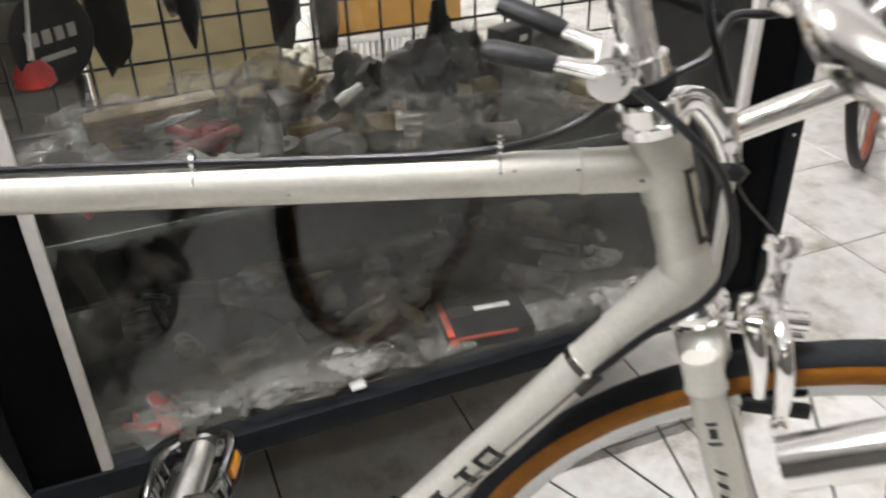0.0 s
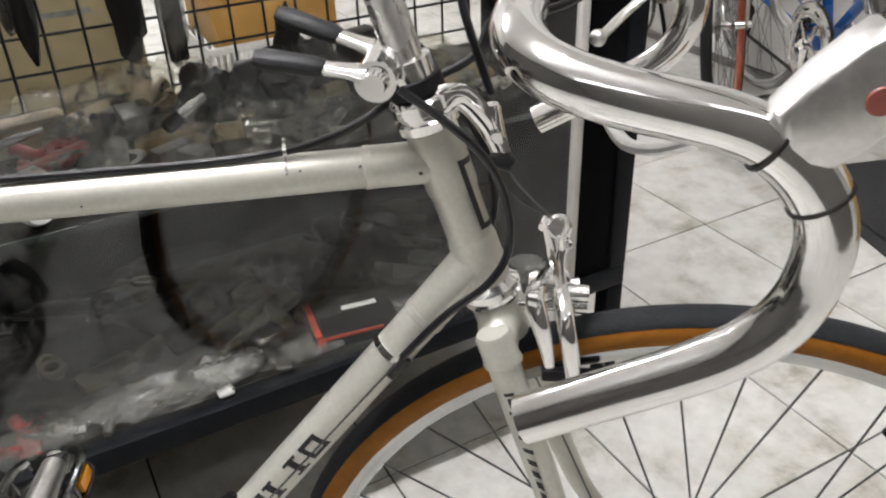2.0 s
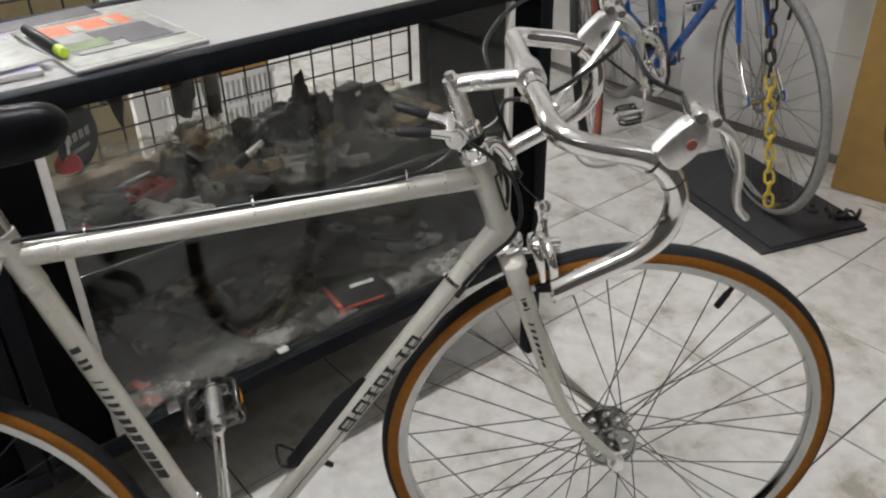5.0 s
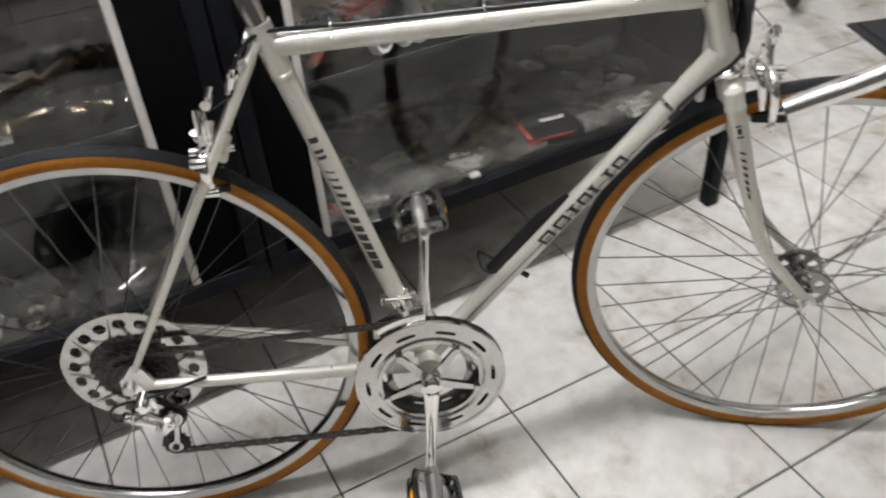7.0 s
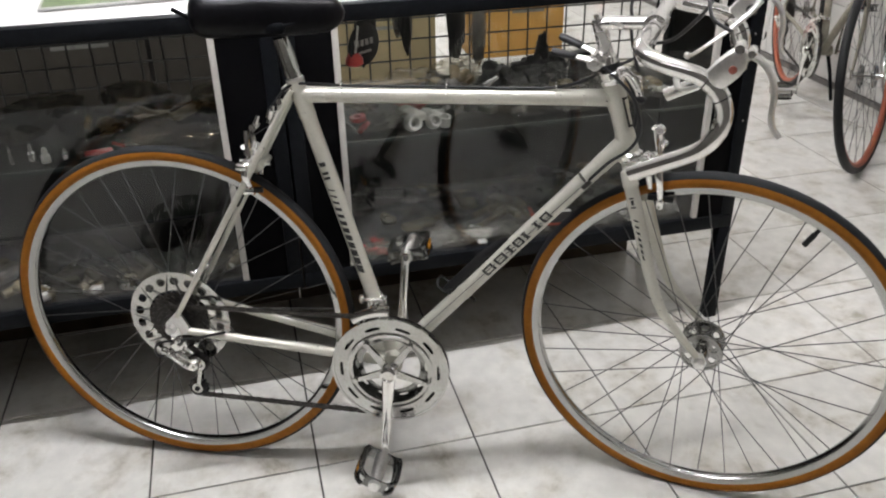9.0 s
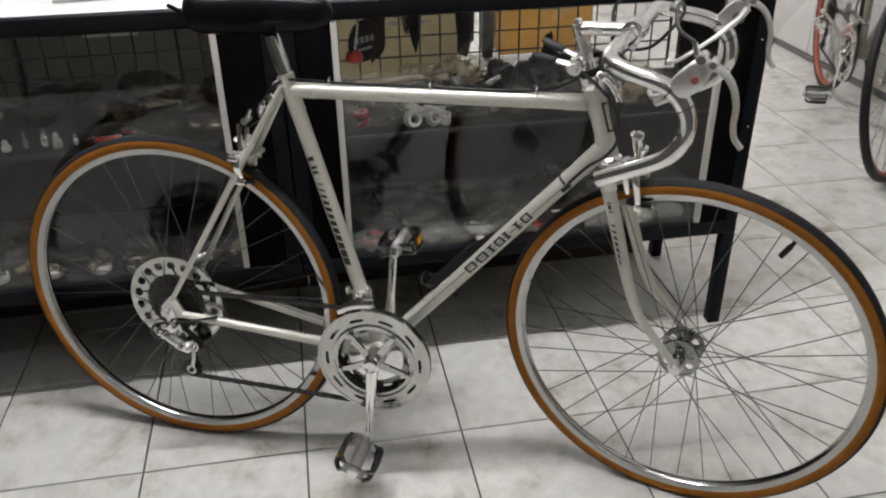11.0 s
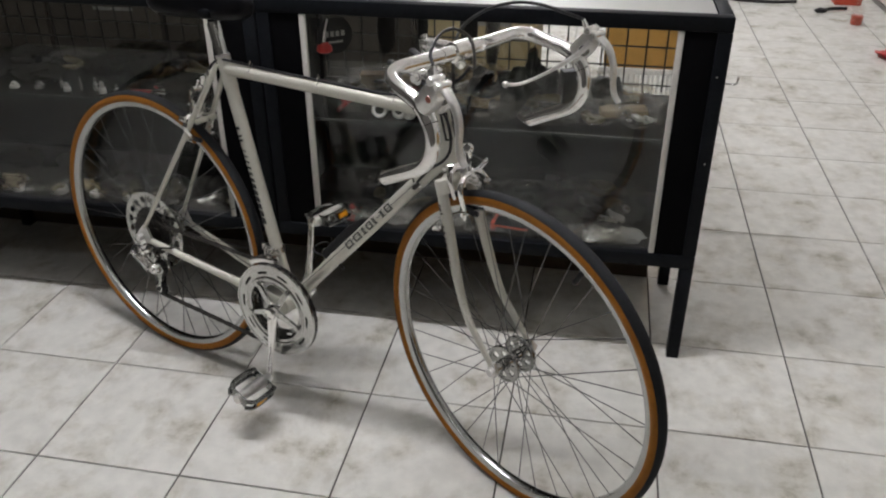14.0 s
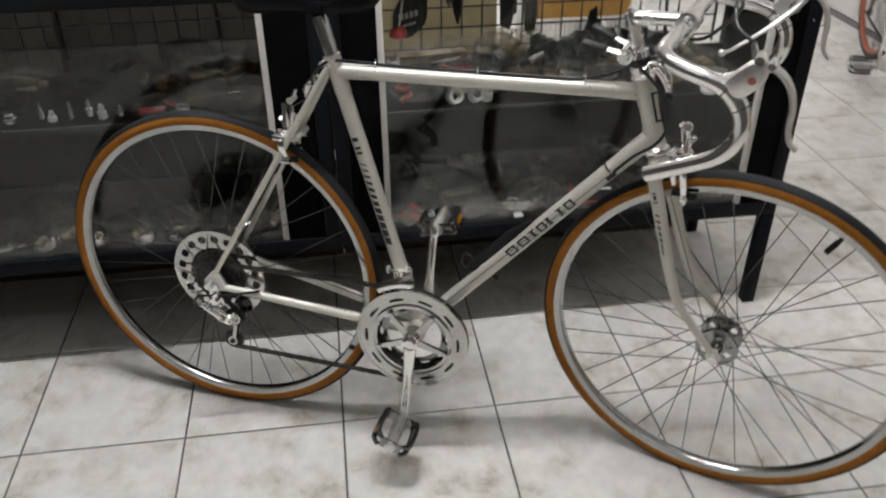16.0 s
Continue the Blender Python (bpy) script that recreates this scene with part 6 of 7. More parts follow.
# round black sign hanging inside the glass, its lettering as bars
t = thing("round_sign", pose(0.856, -0.012, 0.766, 90, 0, 36) @ Matrix.Diagonal((0.88, 0.88, 1, 1)), "round black sign with two pale lines of lettering", "sign")
bm = bmesh.new(); lathe(bm, [(0.0, 0.0), (0.046, 0.0), (0.048, 0.0012), (0.046, 0.0025), (0.0, 0.0025)], 48); part("disc", bm, GOODS["black"], t)
PALE = material("pale_print", (0.34, 0.33, 0.31), 0.5, 0, 0.05, 60)
bm = bmesh.new()
for k in range(4):
    box(bm, -0.022 + k * 0.0145, 0.004, 0.003, 0.0095, 0.0135, 0.0012)
part("lettering", bm, PALE, t, "row of pale bars")
bm = bmesh.new()
box(bm, 0.0, -0.017, 0.003, 0.040, 0.0055, 0.0012)
part("lettering", bm, PALE, t, "thin pale bar")
bm = bmesh.new()
tube(bm, smooth_path([(-0.018, 0.044, 0.003), (-0.026, 0.02, 0.006), (-0.034, -0.012, 0.006)], 4), 0.0022, 6)
part("cord", bm, GOODS["white"], t, "pale hanging cord")
t = thing("bicycle_bell", pose(0.834, -0.024, 0.732), "small red bell hanging beside the sign", "bell")
bm = bmesh.new(); lathe(bm, [(0.0, 0.022), (0.010, 0.020), (0.017, 0.010), (0.018, 0.0), (0.012, -0.004), (0.0, -0.004)], 20); part("dome", bm, GOODS["red"], t)
bm = bmesh.new(); tube(bm, [(0, 0, 0.020), (0.002, 0, 0.046)], 0.006, 8); part("neck", bm, GOODS["white"], t)

# hanging packs in front of the grid
for x, z, w, h, g in [(1.000, 0.745, 0.030, 0.17, "black"), (1.120, 0.735, 0.045, 0.20, "black"), (0.905, 0.72, 0.05, 0.16, "black")]:
    t = thing("hanging_pack", pose(x, BACK_Y - 0.045, z), "narrow black pack hanging from the wire grid", "hanging pack", "hanging packs")
    bm = bmesh.new(); blob(bm, (w / 2, 0.014, h / 2), (0, 0, 0), 0.35, 3, int(x * 100)); part("body", bm, GOODS[g], t)
    bm = bmesh.new(); tube(bm, [(0, 0.0, h * 0.45), (0, 0.035, h * 0.55), (0, 0.058, h * 0.55)], 0.002, 6); part("hook", bm, GOODS["silver"], t)

# left unit: shelf with small chrome parts at the front and bags behind
for i in range(9):
    x = [-0.02, 0.045, 0.105, 0.130, 0.165, 0.200, 0.228, 0.262, -0.10][i]
    hgt = [0.016, 0.018, 0.034, 0.022, 0.036, 0.034, 0.030, 0.022, 0.016][i]
    r = [0.012, 0.014, 0.006, 0.009, 0.0045, 0.008, 0.009, 0.006, 0.014][i]
    bm = bmesh.new()
    lathe(bm, [(0.0, 0.0), (r, 0.0), (r, hgt * 0.45), (r * 0.55, hgt * 0.55), (r * 0.65, hgt * 0.8), (r * 0.35, hgt), (0.0, hgt)], 16)
    t = part("chrome_fitting", bm, GOODS["silver"] if i % 3 else GOODS["white"], None, "", 40)
    t.matrix_basis = pose(x, deep(-0.020 + 0.01 * (i % 3)), SHELF_LEFT)
    tagged(t, "small shiny chrome fitting on the glass shelf", "fitting", "chrome fittings")
for i, (x, y, w, d, h, g) in enumerate([
    (-0.28, 0.03, 0.12, 0.10, 0.04, "black"), (-0.16, 0.05, 0.12, 0.10, 0.045, "olive"), (0.00, 0.07, 0.12, 0.10, 0.05, "black"), (0.34, 0.02, 0.13, 0.10, 0.035, "red"), (0.42, 0.05, 0.13, 0.11, 0.060, "silver"), (0.505, 0.01, 0.11, 0.10, 0.045, "silver"),
    (0.44, 0.16, 0.16, 0.12, 0.090, "olive"), (0.30, 0.15, 0.14, 0.12, 0.075, "tan"), (0.16, 0.16, 0.13, 0.12, 0.07, "black"), (0.03, 0.18, 0.13, 0.11, 0.07, "olive"), (0.55, 0.20, 0.10, 0.12, 0.10, "black"), (-0.12, 0.18, 0.14, 0.11, 0.08, "black"), (-0.27, 0.18, 0.14, 0.11, 0.06, "olive"),
    (0.38, 0.26, 0.15, 0.10, 0.11, "olive"), (0.20, 0.26, 0.15, 0.10, 0.09, "black"),
]):
    bag(x, y, SHELF_LEFT + 0.0005, w, d, h * 0.62, g, i + 71, FILM if i % 3 == 0 else FILM_DIM, rnd.uniform(-40, 40))
for i, (x, y, w, d, h, g) in enumerate([
    (-0.25, -0.02, 0.12, 0.08, 0.045, "grey"), (-0.12, -0.015, 0.12, 0.09, 0.05, "white"), (0.0, -0.012, 0.12, 0.09, 0.055, "silver"), (0.12, -0.010, 0.12, 0.09, 0.06, "olive"), (0.24, -0.012, 0.12, 0.09, 0.055, "grey"), (0.36, -0.012, 0.13, 0.10, 0.060, "grey"), (0.47, -0.010, 0.12, 0.10, 0.065, "silver"),
    (0.535, 0.00, 0.08, 0.10, 0.050, "white"), (0.05, 0.10, 0.14, 0.11, 0.06, "olive"), (0.22, 0.10, 0.15, 0.11, 0.06, "black"), (0.50, 0.12, 0.14, 0.12, 0.06, "black"), (-0.15, 0.10, 0.14, 0.11, 0.05, "black"),
]):
    bag(x, y, D0 + 0.0005, w, d, h, g, i + 91, FILM if i % 3 == 0 else FILM_DIM, rnd.uniform(-30, 30))
for x in (-0.075, 0.045, 0.160, 0.255, 0.33):
    bm = bmesh.new()
    lathe(bm, [(0.008, 0), (0.021, 0), (0.022, 0.003), (0.022, 0.013), (0.021, 0.016), (0.008, 0.016)], 24, closed=True)
    t = part("tape_roll", bm, GOODS["white"], None, "", 40)
    t.matrix_basis = pose(x, deep(-0.036), D0)
    tagged(t, "flat white tape roll on the glass deck", "tape roll", "tape rolls")
# red packs hanging at the left unit's grid
for x, z, w in [(0.34, 0.812, 0.15), (0.49, 0.805, 0.13), (0.12, 0.80, 0.05)]:
    t = thing("hanging_pack", pose(x, BACK_Y - 0.05, z), "red printed pack hanging from the wire grid", "hanging pack", "hanging packs")
    bm = bmesh.new(); box(bm, 0, 0, 0, w, 0.022, 0.055, 0.006); part("body", bm, GOODS["red"] if w > 0.1 else GOODS["black"], t)
    bm = bmesh.new(); box(bm, 0.01, -0.0118, 0.004, w * 0.5, 0.0015, 0.010); part("mark", bm, GOODS["white"], t, "pale printed bar")
t = thing("bracket_hook", pose(1.7156, -0.026, 0.706), "thin steel hook on the counter's black end", "hook")
bm = bmesh.new(); tube(bm, [(0.0, 0, 0.0), (0.026, 0, 0.0), (0.030, 0, 0.003), (0.030, 0, 0.016)], 0.0021, 8); part("wire", bm, GOODS["silver"], t)
bm = bmesh.new(); lathe(bm, [(0.0, 0.0), (0.007, 0.0), (0.007, 0.0012), (0.0, 0.0012)], 14, pose(0, 0, 0, 0, 90)); part("plate", bm, BLACK_PAINT, t)
for x, z in ((1.701, 0.533), (1.697, 0.73)):
    bm = bmesh.new(); lathe(bm, [(0.0, 0.0), (0.0024, 0.0), (0.0020, 0.0010), (0.0, 0.0012)], 12, pose(x - 0.69, 0.0, z, 90)); part("screw", bm, GOODS["silver"], right_unit)


# ---------------------------------------------------------------- on the counter and behind it
PAGE = material("magazine_paper", (0.5, 0.5, 0.48), 0.35, 0, 0.06, 40)
PICTURE = {"green": (0.16, 0.22, 0.10), "violet": (0.36, 0.33, 0.52), "orange": (0.70, 0.16, 0.05), "dark": (0.06, 0.06, 0.065), "pale": (0.34, 0.36, 0.31), "lime": (0.45, 0.62, 0.05), "grey": (0.28, 0.28, 0.27)}
PICTURE = {k: material(f"print_{k}", v, 0.35, 0, 0.25, 45, 0, 0.6, [c * 1.6 + 0.05 for c in v]) for k, v in PICTURE.items()}
TOPZ = RAIL_TOP + 0.0005


def magazine(x, y, z, turn, w, d, thick, patches, label):
    t = thing("magazine", pose(x, y, z, 0, 0, turn), label, "magazine", "magazines on the counter")
    bm = bmesh.new()
    box(bm, 0, 0, thick / 2, w, d, thick, 0.0015)
    part("page_block", bm, PAGE, t)
    for k, (px, py, sx, sy, c) in enumerate(patches):
        bm = bmesh.new()
        box(bm, px * w, py * d, thick + 0.0006 + 0.0004 * k, sx * w, sy * d, 0.0006)
        part("print", bm, PICTURE[c], t, f"{c} printed patch")


magazine(0.958, 0.105, TOPZ, 3, 0.19, 0.265, 0.006, [(0, 0, 0.96, 0.94, "pale"), (-0.05, 0.22, 0.72, 0.24, "orange"), (-0.12, 0.20, 0.10, 0.14, "pale"), (0.16, 0.21, 0.07, 0.16, "pale"), (0.05, -0.10, 0.80, 0.42, "grey"), (0.12, -0.06, 0.46, 0.25, "dark"), (-0.22, -0.16, 0.30, 0.16, "green"), (0.20, -0.22, 0.34, 0.14, "dark")], "glossy magazine with an orange heading and a dark picture")
magazine(0.712, 0.110, TOPZ, -4, 0.27, 0.21, 0.008, [(0, 0, 0.96, 0.94, "violet"), (-0.1, 0.2, 0.6, 0.3, "pale"), (0.15, -0.2, 0.5, 0.25, "green")], "glossy magazine with violet and green printing")
magazine(0.745, 0.075, TOPZ + 0.0105, 8, 0.21, 0.15, 0.004, [(0, 0, 0.96, 0.94, "pale"), (-0.1, -0.1, 0.4, 0.5, "violet")], "small pale leaflet with a violet picture")
magazine(0.40, 0.18, TOPZ, 4, 0.28, 0.21, 0.006, [(0, 0, 0.96, 0.94, "green"), (0.1, 0.1, 0.5, 0.4, "dark")], "dark green magazine lying on the counter")
magazine(0.86, 0.225, TOPZ, 6, 0.26, 0.06, 0.010, [(0, 0, 0.98, 0.9, "dark")], "dark folded leaflet at the counter's back edge")
t = thing("marker_pen", pose(0.872, 0.095, TOPZ + 0.0165, 0, 90, -88), "black marker pen with a lime tip", "pen")
bm = bmesh.new(); lathe(bm, [(0.0, -0.075), (0.0075, -0.074), (0.0080, 0.05), (0.006, 0.055)], 14); part("barrel", bm, GOODS["black"], t)
bm = bmesh.new(); lathe(bm, [(0.0062, 0.054), (0.0078, 0.056), (0.0070, 0.078), (0.0, 0.080)], 14); part("cap", bm, PICTURE["lime"], t, "lime green cap")

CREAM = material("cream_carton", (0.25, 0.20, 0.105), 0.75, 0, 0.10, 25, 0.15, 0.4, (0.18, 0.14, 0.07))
# darker carton copy: the weak light on the left is put into the colour
DIM_CARTON = material("dimmed_olive_carton", (0.016, 0.012, 0.006), 0.8, 0, 0.10, 25, 0.15, 0.4, (0.022, 0.017, 0.009))
KRAFT = material("orange_brown_carton", (0.46, 0.25, 0.055), 0.7, 0, 0.10, 25, 0.15, 0.4, (0.38, 0.19, 0.04))


def carton(x, y, z, sx, sy, sz, mat, label, turn=0.0, tape=True):
    t = thing("carton", pose(x, y, z, 0, 0, turn), label, "carton", "stacked cartons")
    bm = bmesh.new()
    box(bm, 0, 0, sz / 2, sx, sy, sz, 0.004)
    part("body", bm, mat, t)
    if tape:
        bm = bmesh.new()
        box(bm, 0, 0, sz + 0.0006, sx * 0.98, 0.05, 0.001)
        part("tape", bm, PALE, t, "strip of packing tape")
        bm = bmesh.new()
        box(bm, sx * 0.1, -sy / 2 - 0.0006, sz * 0.7, sx * 0.35, 0.001, 0.012)
        part("mark", bm, GOODS["grey"], t, "dark printed bar")
    return t


# cream cartons stacked behind the counters; the left ones' dark colour stands for dim light
stack = random.Random(5)
for x0, wid in ((-1.05, 0.46), (-0.57, 0.44), (-0.11, 0.46), (0.37, 0.45), (0.84, 0.40)):
    z = 0.0
    for k in range(3):
        h = stack.uniform(0.30, 0.36)
        carton(x0 + wid / 2 + stack.uniform(-0.01, 0.01), 1.15 + stack.uniform(-0.015, 0.015), z, wid, 0.34, h, CREAM if x0 > 0.6 else DIM_CARTON, "large cream carton stacked behind the counter" if x0 > 0.6 else "large olive-brown carton behind the counter, darkened for dim light", stack.uniform(-2, 2))
        z += h + 0.0018
t = thing("plastic_crate", pose(1.655, 1.50, 0), "white slatted plastic crate under an orange carton", "crate")
for sx, sy, cx, cy in ((0.40, 0.012, 0, -0.144), (0.40, 0.012, 0, 0.144)):
    for k in range(20):
        bm = bmesh.new(); box(bm, cx - 0.19 + k * 0.02, cy, 0.151, 0.010, 0.010, 0.302, 0.001); part("slat", bm, GOODS["white"], t)
    for z in (0.012, 0.10, 0.20, 0.294):
        bm = bmesh.new(); box(bm, cx, cy, z, 0.40, 0.013, 0.018, 0.002); part("rail", bm, GOODS["white"], t)
for cx in (-0.197, 0.197):
    bm = bmesh.new(); box(bm, cx, 0, 0.151, 0.008, 0.275, 0.302, 0.002); part("side", bm, GOODS["white"], t)
bm = bmesh.new(); box(bm, 0, 0, 0.006, 0.38, 0.27, 0.008, 0.001); part("bottom", bm, GOODS["white"], t)
carton(1.655, 1.50, 0.3035, 0.36, 0.28, 0.24, KRAFT, "orange-brown carton standing on a white crate", 0)
carton(1.645, 1.51, 0.5455, 0.34, 0.27, 0.26, KRAFT, "orange-brown carton on top of another one", 2)


# ---------------------------------------------------------------- along the white wall
BEIGE_PAINT = material("dull_beige_paint", (0.26, 0.24, 0.19), 0.45, 0.1, 0.15, 60, 0.1, 0.5, (0.17, 0.15, 0.11))
RED_RIM = material("faded_red_rim", (0.36, 0.085, 0.04), 0.4, 0.1, 0.15, 60, 0.1, 0.5, (0.45, 0.17, 0.07))
BLUE_PAINT = material("blue_enamel", (0.015, 0.10, 0.36), 0.25, 0.1, 0.1, 80, 0, 0.3, (0.01, 0.07, 0.28), coat=0.5)
PALE_TYRE = material("pale_grey_tyre", (0.22, 0.215, 0.205), 0.6, 0, 0.15, 90, 0.2)
b1 = bicycle("old_bicycle", pose(3.010, 1.572, 0.0, 0, 0, -109.7) @ pose(0, 0, 0, -1), "old beige bicycle with faded red rims by the wall", -35, BEIGE_PAINT, BLACK_RUBBER, BLACK_RUBBER, RED_RIM, False, "bicycles along the wall")
bm = bmesh.new()
tube(bm, [(0.36, 0.03, 0.265), (0.33, 0.075, 0.15), (0.31, 0.11, 0.03)], 0.0075, 8)
part("kickstand", bm, BLACK_PAINT, b1, "black kickstand")
b2 = bicycle("blue_bicycle", pose(3.062, 0.905, 0.019, 0, 0, -112.5) @ pose(0, 0, 0, 3), "blue racing bicycle with pale tyres by the wall", -9, BLUE_PAINT, PALE_TYRE, PALE_TYRE, RIM, False, "bicycles along the wall", tyre=0.0115, tips=CHROME)

# foam mat under the blue bicycle
FOAM = material("charcoal_foam_mat", (0.030, 0.030, 0.032), 0.8, 0, 0.2, 120, 0.4, 0.3, (0.042, 0.042, 0.044))
e1, e2 = Vector((2.476 - 2.677, -0.168 - 0.413, 0)), Vector((3.01 - 2.677, 0.34 - 0.413, 0))
t = thing("foam_mat", pose(2.745, 0.070, 0, 0, 0, -109), "two-layer charcoal foam mat on the tiled floor", "mat")
bm = bmesh.new(); box(bm, 0, 0.0, 0.0045, 0.615, 0.365, 0.009, 0.003); part("layer", bm, FOAM, t)
bm = bmesh.new(); box(bm, 0.004, 0.012, 0.0140, 0.590, 0.335, 0.009, 0.003, pose(0, 0, 0, 0, 0, 0.8)); part("layer", bm, FOAM, t)


# hanging chain lock: black above, yellow below, its tail on the mat
CHAIN_BLACK = material("black_chain_sleeve", (0.018, 0.018, 0.02), 0.4, 0, 0.2, 90)
CHAIN_YELLOW = material("yellow_chain_plastic", (0.62, 0.46, 0.05), 0.4, 0, 0.15, 90)
t = thing("chain_lock", pose(2.62, -0.085, 0), "hanging link chain, black above and yellow below", "chain", )


def link(m, mat, parent, ln=0.042, w=0.024, r=0.0042):
    bm = bmesh.new()
    a, b = ln / 2 - w / 2, w / 2
    pts = [(0, b * math.sin(k), a + b * math.cos(k)) for k in np.linspace(-math.pi / 2, math.pi / 2, 7)] + [(0, b * math.sin(k), -a + b * math.cos(k)) for k in np.linspace(math.pi / 2, 3 * math.pi / 2, 7)]
    tube(bm, pts, r, 7, closed=True)
    bm.transform(m)
    return part("link", bm, mat, parent)


z = 0.085
k = 0
while z < 1.05:
    link(pose(0.004 * math.sin(z * 9), 0.18 * z, z, -10, 0, 90 * (k % 2) + 20), CHAIN_YELLOW if z < 0.44 else CHAIN_BLACK, t)
    z += 0.0335
    k += 1
for k in range(9):
    f = k / 8
    link(pose(0.12 + 0.10 * f, 0.06 - 0.03 - 0.20 * f + 0.02 * math.sin(k), 0.026, 90, 90 * (k % 2), -60 + 15 * math.sin(k * 2.1)), CHAIN_BLACK, t)
# the hook that the chain hangs from
bm = bmesh.new()
tube(bm, smooth_path([(0.545, 0.19, 1.10), (0.30, 0.19, 1.10), (0.05, 0.19, 1.09), (0.0, 0.188, 1.06)], 5), 0.006, 8)
part("wall_hook", bm, GOODS["silver"], t, "steel arm on the wall")

# tall carton with a printed bicycle, beside the blue bicycle
t = thing("bicycle_carton", pose(2.985, -0.07, 0, 0, 0, 8), "tall ochre carton printed with dark wheel rings", "carton")
OCHRE = material("ochre_carton", (0.36, 0.22, 0.065), 0.7, 0, 0.10, 18, 0.1, 0.4, (0.30, 0.175, 0.045))
PRINT = material("brown_print", (0.15, 0.085, 0.028), 0.7, 0, 0.15, 40)
bm = bmesh.new(); box(bm, 0.085, -0.62, 0.42, 0.16, 1.24, 0.84, 0.006); part("body", bm, OCHRE, t)
for cy, cz, r in ((-0.235, 0.235, 0.125), (-0.235, 0.60, 0.16), (-0.80, 0.30, 0.18)):
    bm = bmesh.new(); lathe(bm, [(r - 0.036, 0), (r, 0), (r, 0.001), (r - 0.036, 0.001)], 48, Matrix.Translation((0.0034, cy, cz)) @ pose(0, 0, 0, 0, -90), closed=True); part("print", bm, PRINT, t, "dark brown printed ring")
    bm = bmesh.new()
    for k in range(8):
        box(bm, 0.0036, 0, (r - 0.03) / 2, 0.0006, 0.0022, r - 0.03, 0, Matrix.Translation((0, cy, cz)) @ Matrix.Rotation(k * math.pi / 4, 4, "X"))
    part("print", bm, PRINT, t, "dark printed spokes")
# clear wrap standing between the wheel and the carton
bm = bmesh.new()
pts = smooth_path([(3.05, 0.03, 0), (3.03, 0.0, 0), (3.06, -0.03, 0), (3.04, -0.055, 0)], 6)
lo = [bm.verts.new((p.x, p.y, 0.002)) for p in pts]
hi = [bm.verts.new((p.x - 0.02, p.y + 0.015, 1.1)) for p in pts]
for i in range(len(pts) - 1):
    bm.faces.new((lo[i], lo[i + 1], hi[i + 1], hi[i]))
bmesh.ops.solidify(bm, geom=list(bm.faces), thickness=0.004)
tagged(part("plastic_wrap", bm, FILM_GREY, None, "", 60), "cloudy plastic wrap leaning by the ochre carton", "plastic wrap")

# red and white pouch and small things on the far floor
t = thing("tool_pouch", pose(2.975, 2.66, 0, 0, 0, -62), "crumpled red pouch with a white band on the floor", "pouch")
bm = bmesh.new(); blob(bm, (0.155, 0.065, 0.024), (0, 0, 0.022), 0.45, 4, 9); part("body", bm, GOODS["red"], t)
bm = bmesh.new(); blob(bm, (0.12, 0.040, 0.026), (0.10, -0.055, 0.024), 0.4, 4, 12); part("flap", bm, GOODS["red"], t)
bm = bmesh.new(); box(bm, 0.085, -0.055, 0.046, 0.09, 0.035, 0.006, 0.002, pose(0, 0, 0, 0, 4, 0)); part("band", bm, GOODS["white"], t, "white band")
t = thing("spray_bottle", pose(2.92, 3.42, 0), "small clear spray bottle with orange liquid", "bottle")
bm = bmesh.new(); lathe(bm, [(0.0, 0.0), (0.030, 0.0), (0.032, 0.02), (0.032, 0.05)], 18); part("liquid", bm, ORANGE, t)
bm = bmesh.new(); lathe(bm, [(0.033, 0.0), (0.034, 0.10), (0.012, 0.13), (0.012, 0.145)], 18); part("body", bm, FILM, t)
bm = bmesh.new(); lathe(bm, [(0.014, 0.145), (0.014, 0.165), (0.0, 0.17)], 12); box(bm, -0.02, 0, 0.17, 0.05, 0.012, 0.014, 0.003); part("trigger", bm, GOODS["black"], t)
t = thing("hand_tool", pose(2.86, 3.72, 0, 0, 0, 25), "black hand tool lying on the floor", "tool")
bm = bmesh.new(); tube(bm, smooth_path([(-0.09, 0, 0.012), (0, 0.015, 0.014), (0.09, 0.0, 0.012)], 5), [0.010] * 11, 8); blob(bm, (0.04, 0.03, 0.014), (-0.09, 0, 0.013), 0.3, 3, 2); part("body", bm, GOODS["black"], t)
t = thing("orange_tray", pose(2.98, 3.95, 0), "small orange plastic tray on the floor", "tray")
bm = bmesh.new(); box(bm, 0, 0, 0.02, 0.16, 0.12, 0.04, 0.006); part("body", bm, ORANGE, t)
t = thing("rubber_hose", pose(2.45, 3.88, 0), "curved black rubber hose lying on the floor", "hose")
bm = bmesh.new(); tube(bm, smooth_path([(-0.30, 0.12, 0.010), (-0.15, 0.02, 0.010), (0.05, -0.01, 0.010), (0.22, 0.02, 0.010)], 8), 0.010, 10); part("body", bm, BLACK_RUBBER, t)

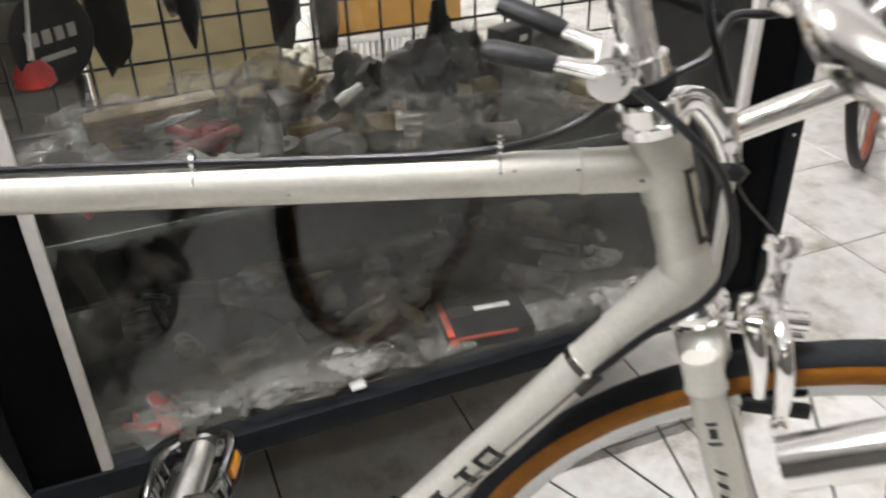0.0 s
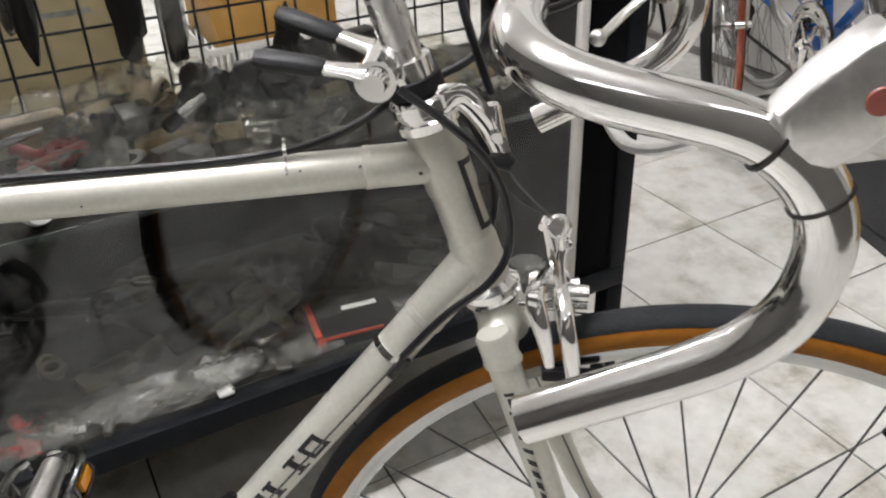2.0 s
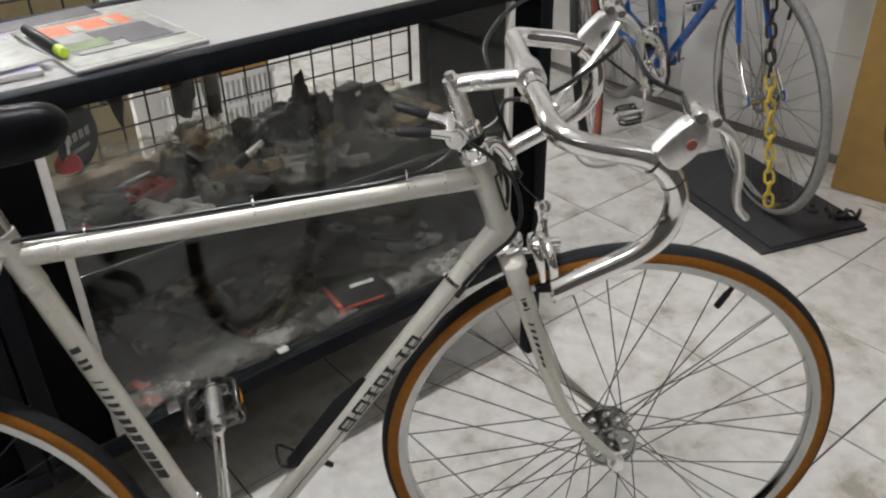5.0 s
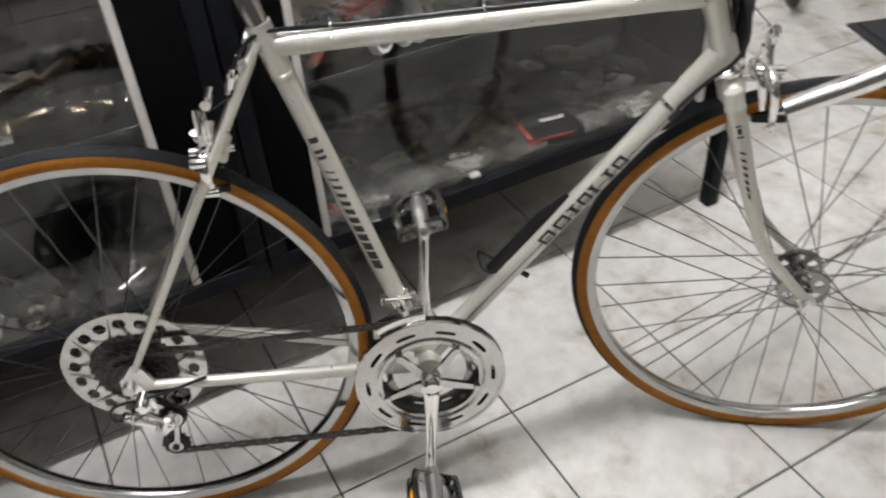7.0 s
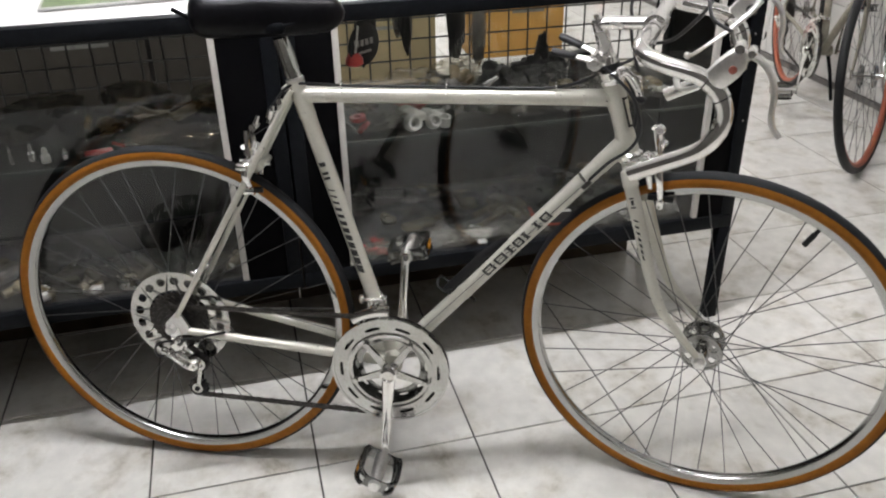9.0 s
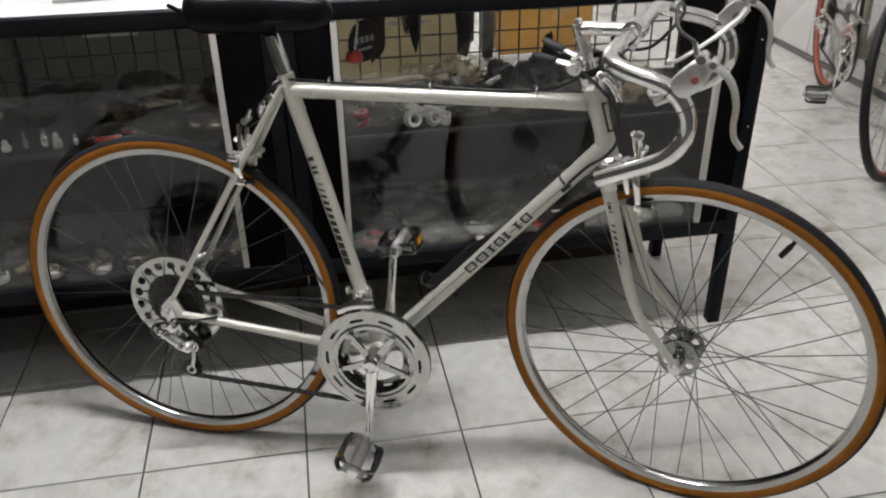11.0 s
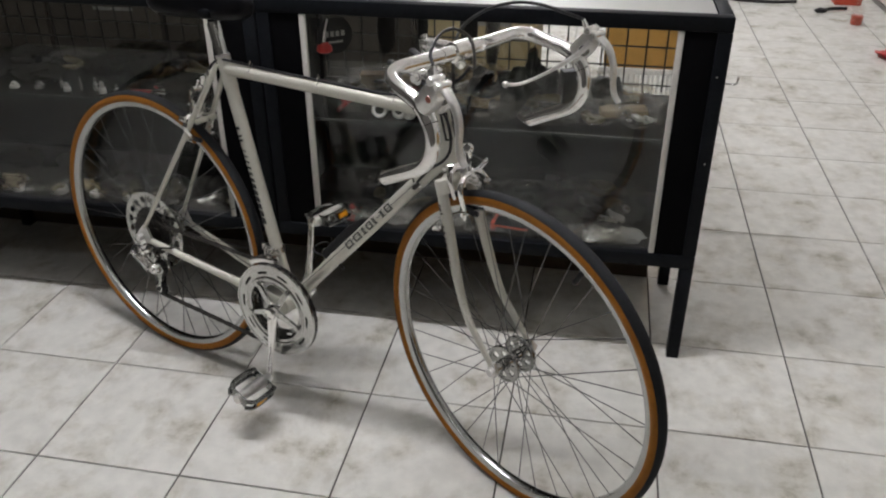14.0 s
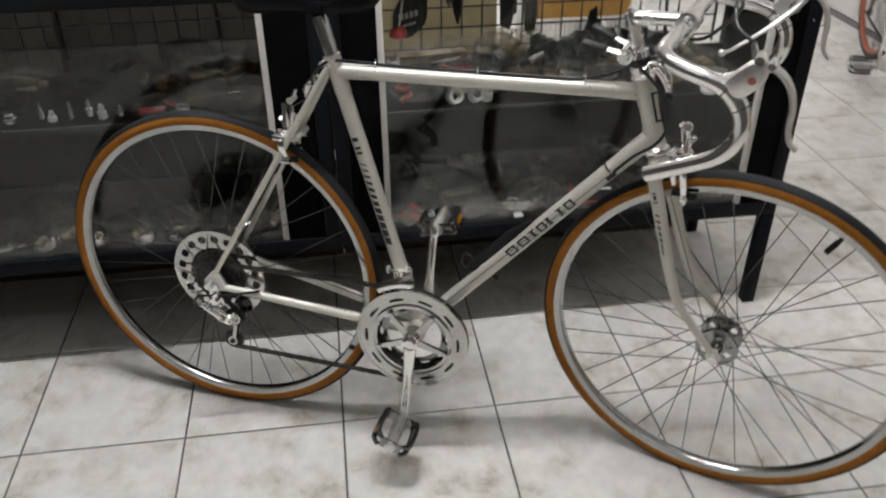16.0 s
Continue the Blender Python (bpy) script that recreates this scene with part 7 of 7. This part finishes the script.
# white wall tiles in the lower rows of the wall
WALL_TILE = material("white_wall_tile", (0.66, 0.65, 0.62), 0.25, 0, 0.04, 12, 0.03, 0.4, (0.60, 0.58, 0.54), per_object=0.03)
wall_e = bpy.data.objects["wall_east"]
bm = bmesh.new()
box(bm, 0, 0, 0, 0.006, 0.327, 0.327, 0.0015, None, 1)
first = None
for j in range(-5, 15):
    for k in range(4):
        m = pose(X1 - 0.0028, (j + 0.5) * 0.33, 0.025 + (k + 0.5) * 0.33)
        if first is None:
            first = part("wall_tile", bm, WALL_TILE, wall_e, "", 30)
            first.matrix_basis = m
        else:
            again("wall_tile", first, wall_e, m)


# ---------------------------------------------------------------- floor tiles
T, GAP = 0.33, 0.0038
bm = bmesh.new()
box(bm, 0, 0, -0.002, T - GAP, T - GAP, 0.004, 0.0006, None, 1)
tile_mesh = None
rest = []
near = []
for i in range(int(X0 / T) - 1, int(X1 / T) + 1):
    for j in range(-13, 15):
        cx, cy = (i + 0.5) * T, (j + 0.5) * T
        if cx - T / 2 < X0 - 0.01 or cy - T / 2 < Y0 - 0.01 or cx + T / 2 > X1 + 0.14 or cy + T / 2 > Y1 + 0.01:
            continue
        if -1.4 < cx < 3.3 and -1.3 < cy < 4.5 and len(near) < 300:
            near.append((cx, cy))
        else:
            rest.append((cx, cy))
tile0 = part("tile", bm, TILE, floor, "", 30)
tile0.matrix_basis = pose(*near[0], 0)
for k, (cx, cy) in enumerate(near[1:]):
    o = again("tile", tile0, floor)
    o.matrix_basis = pose(cx, cy, random.uniform(-0.0002, 0.0002), 0, 0, 90 * random.randrange(4))
verts, faces = [], []
for cx, cy in rest:
    h = (T - GAP) / 2
    b = len(verts)
    verts += [(cx - h, cy - h, 0), (cx + h, cy - h, 0), (cx + h, cy + h, 0), (cx - h, cy + h, 0), (cx - h, cy - h, -0.004), (cx + h, cy - h, -0.004), (cx + h, cy + h, -0.004), (cx - h, cy + h, -0.004)]
    faces += [(b, b + 1, b + 2, b + 3), (b, b + 4, b + 5, b + 1), (b + 1, b + 5, b + 6, b + 2), (b + 2, b + 6, b + 7, b + 3), (b + 3, b + 7, b + 4, b)]
me = bpy.data.meshes.new("tiles")
me.from_pydata(verts, [], faces)
me.materials.append(TILE)
far_tiles = new("tiles", me)
far_tiles.parent = floor
tagged(far_tiles, "outer floor tiles", kind="stuff")
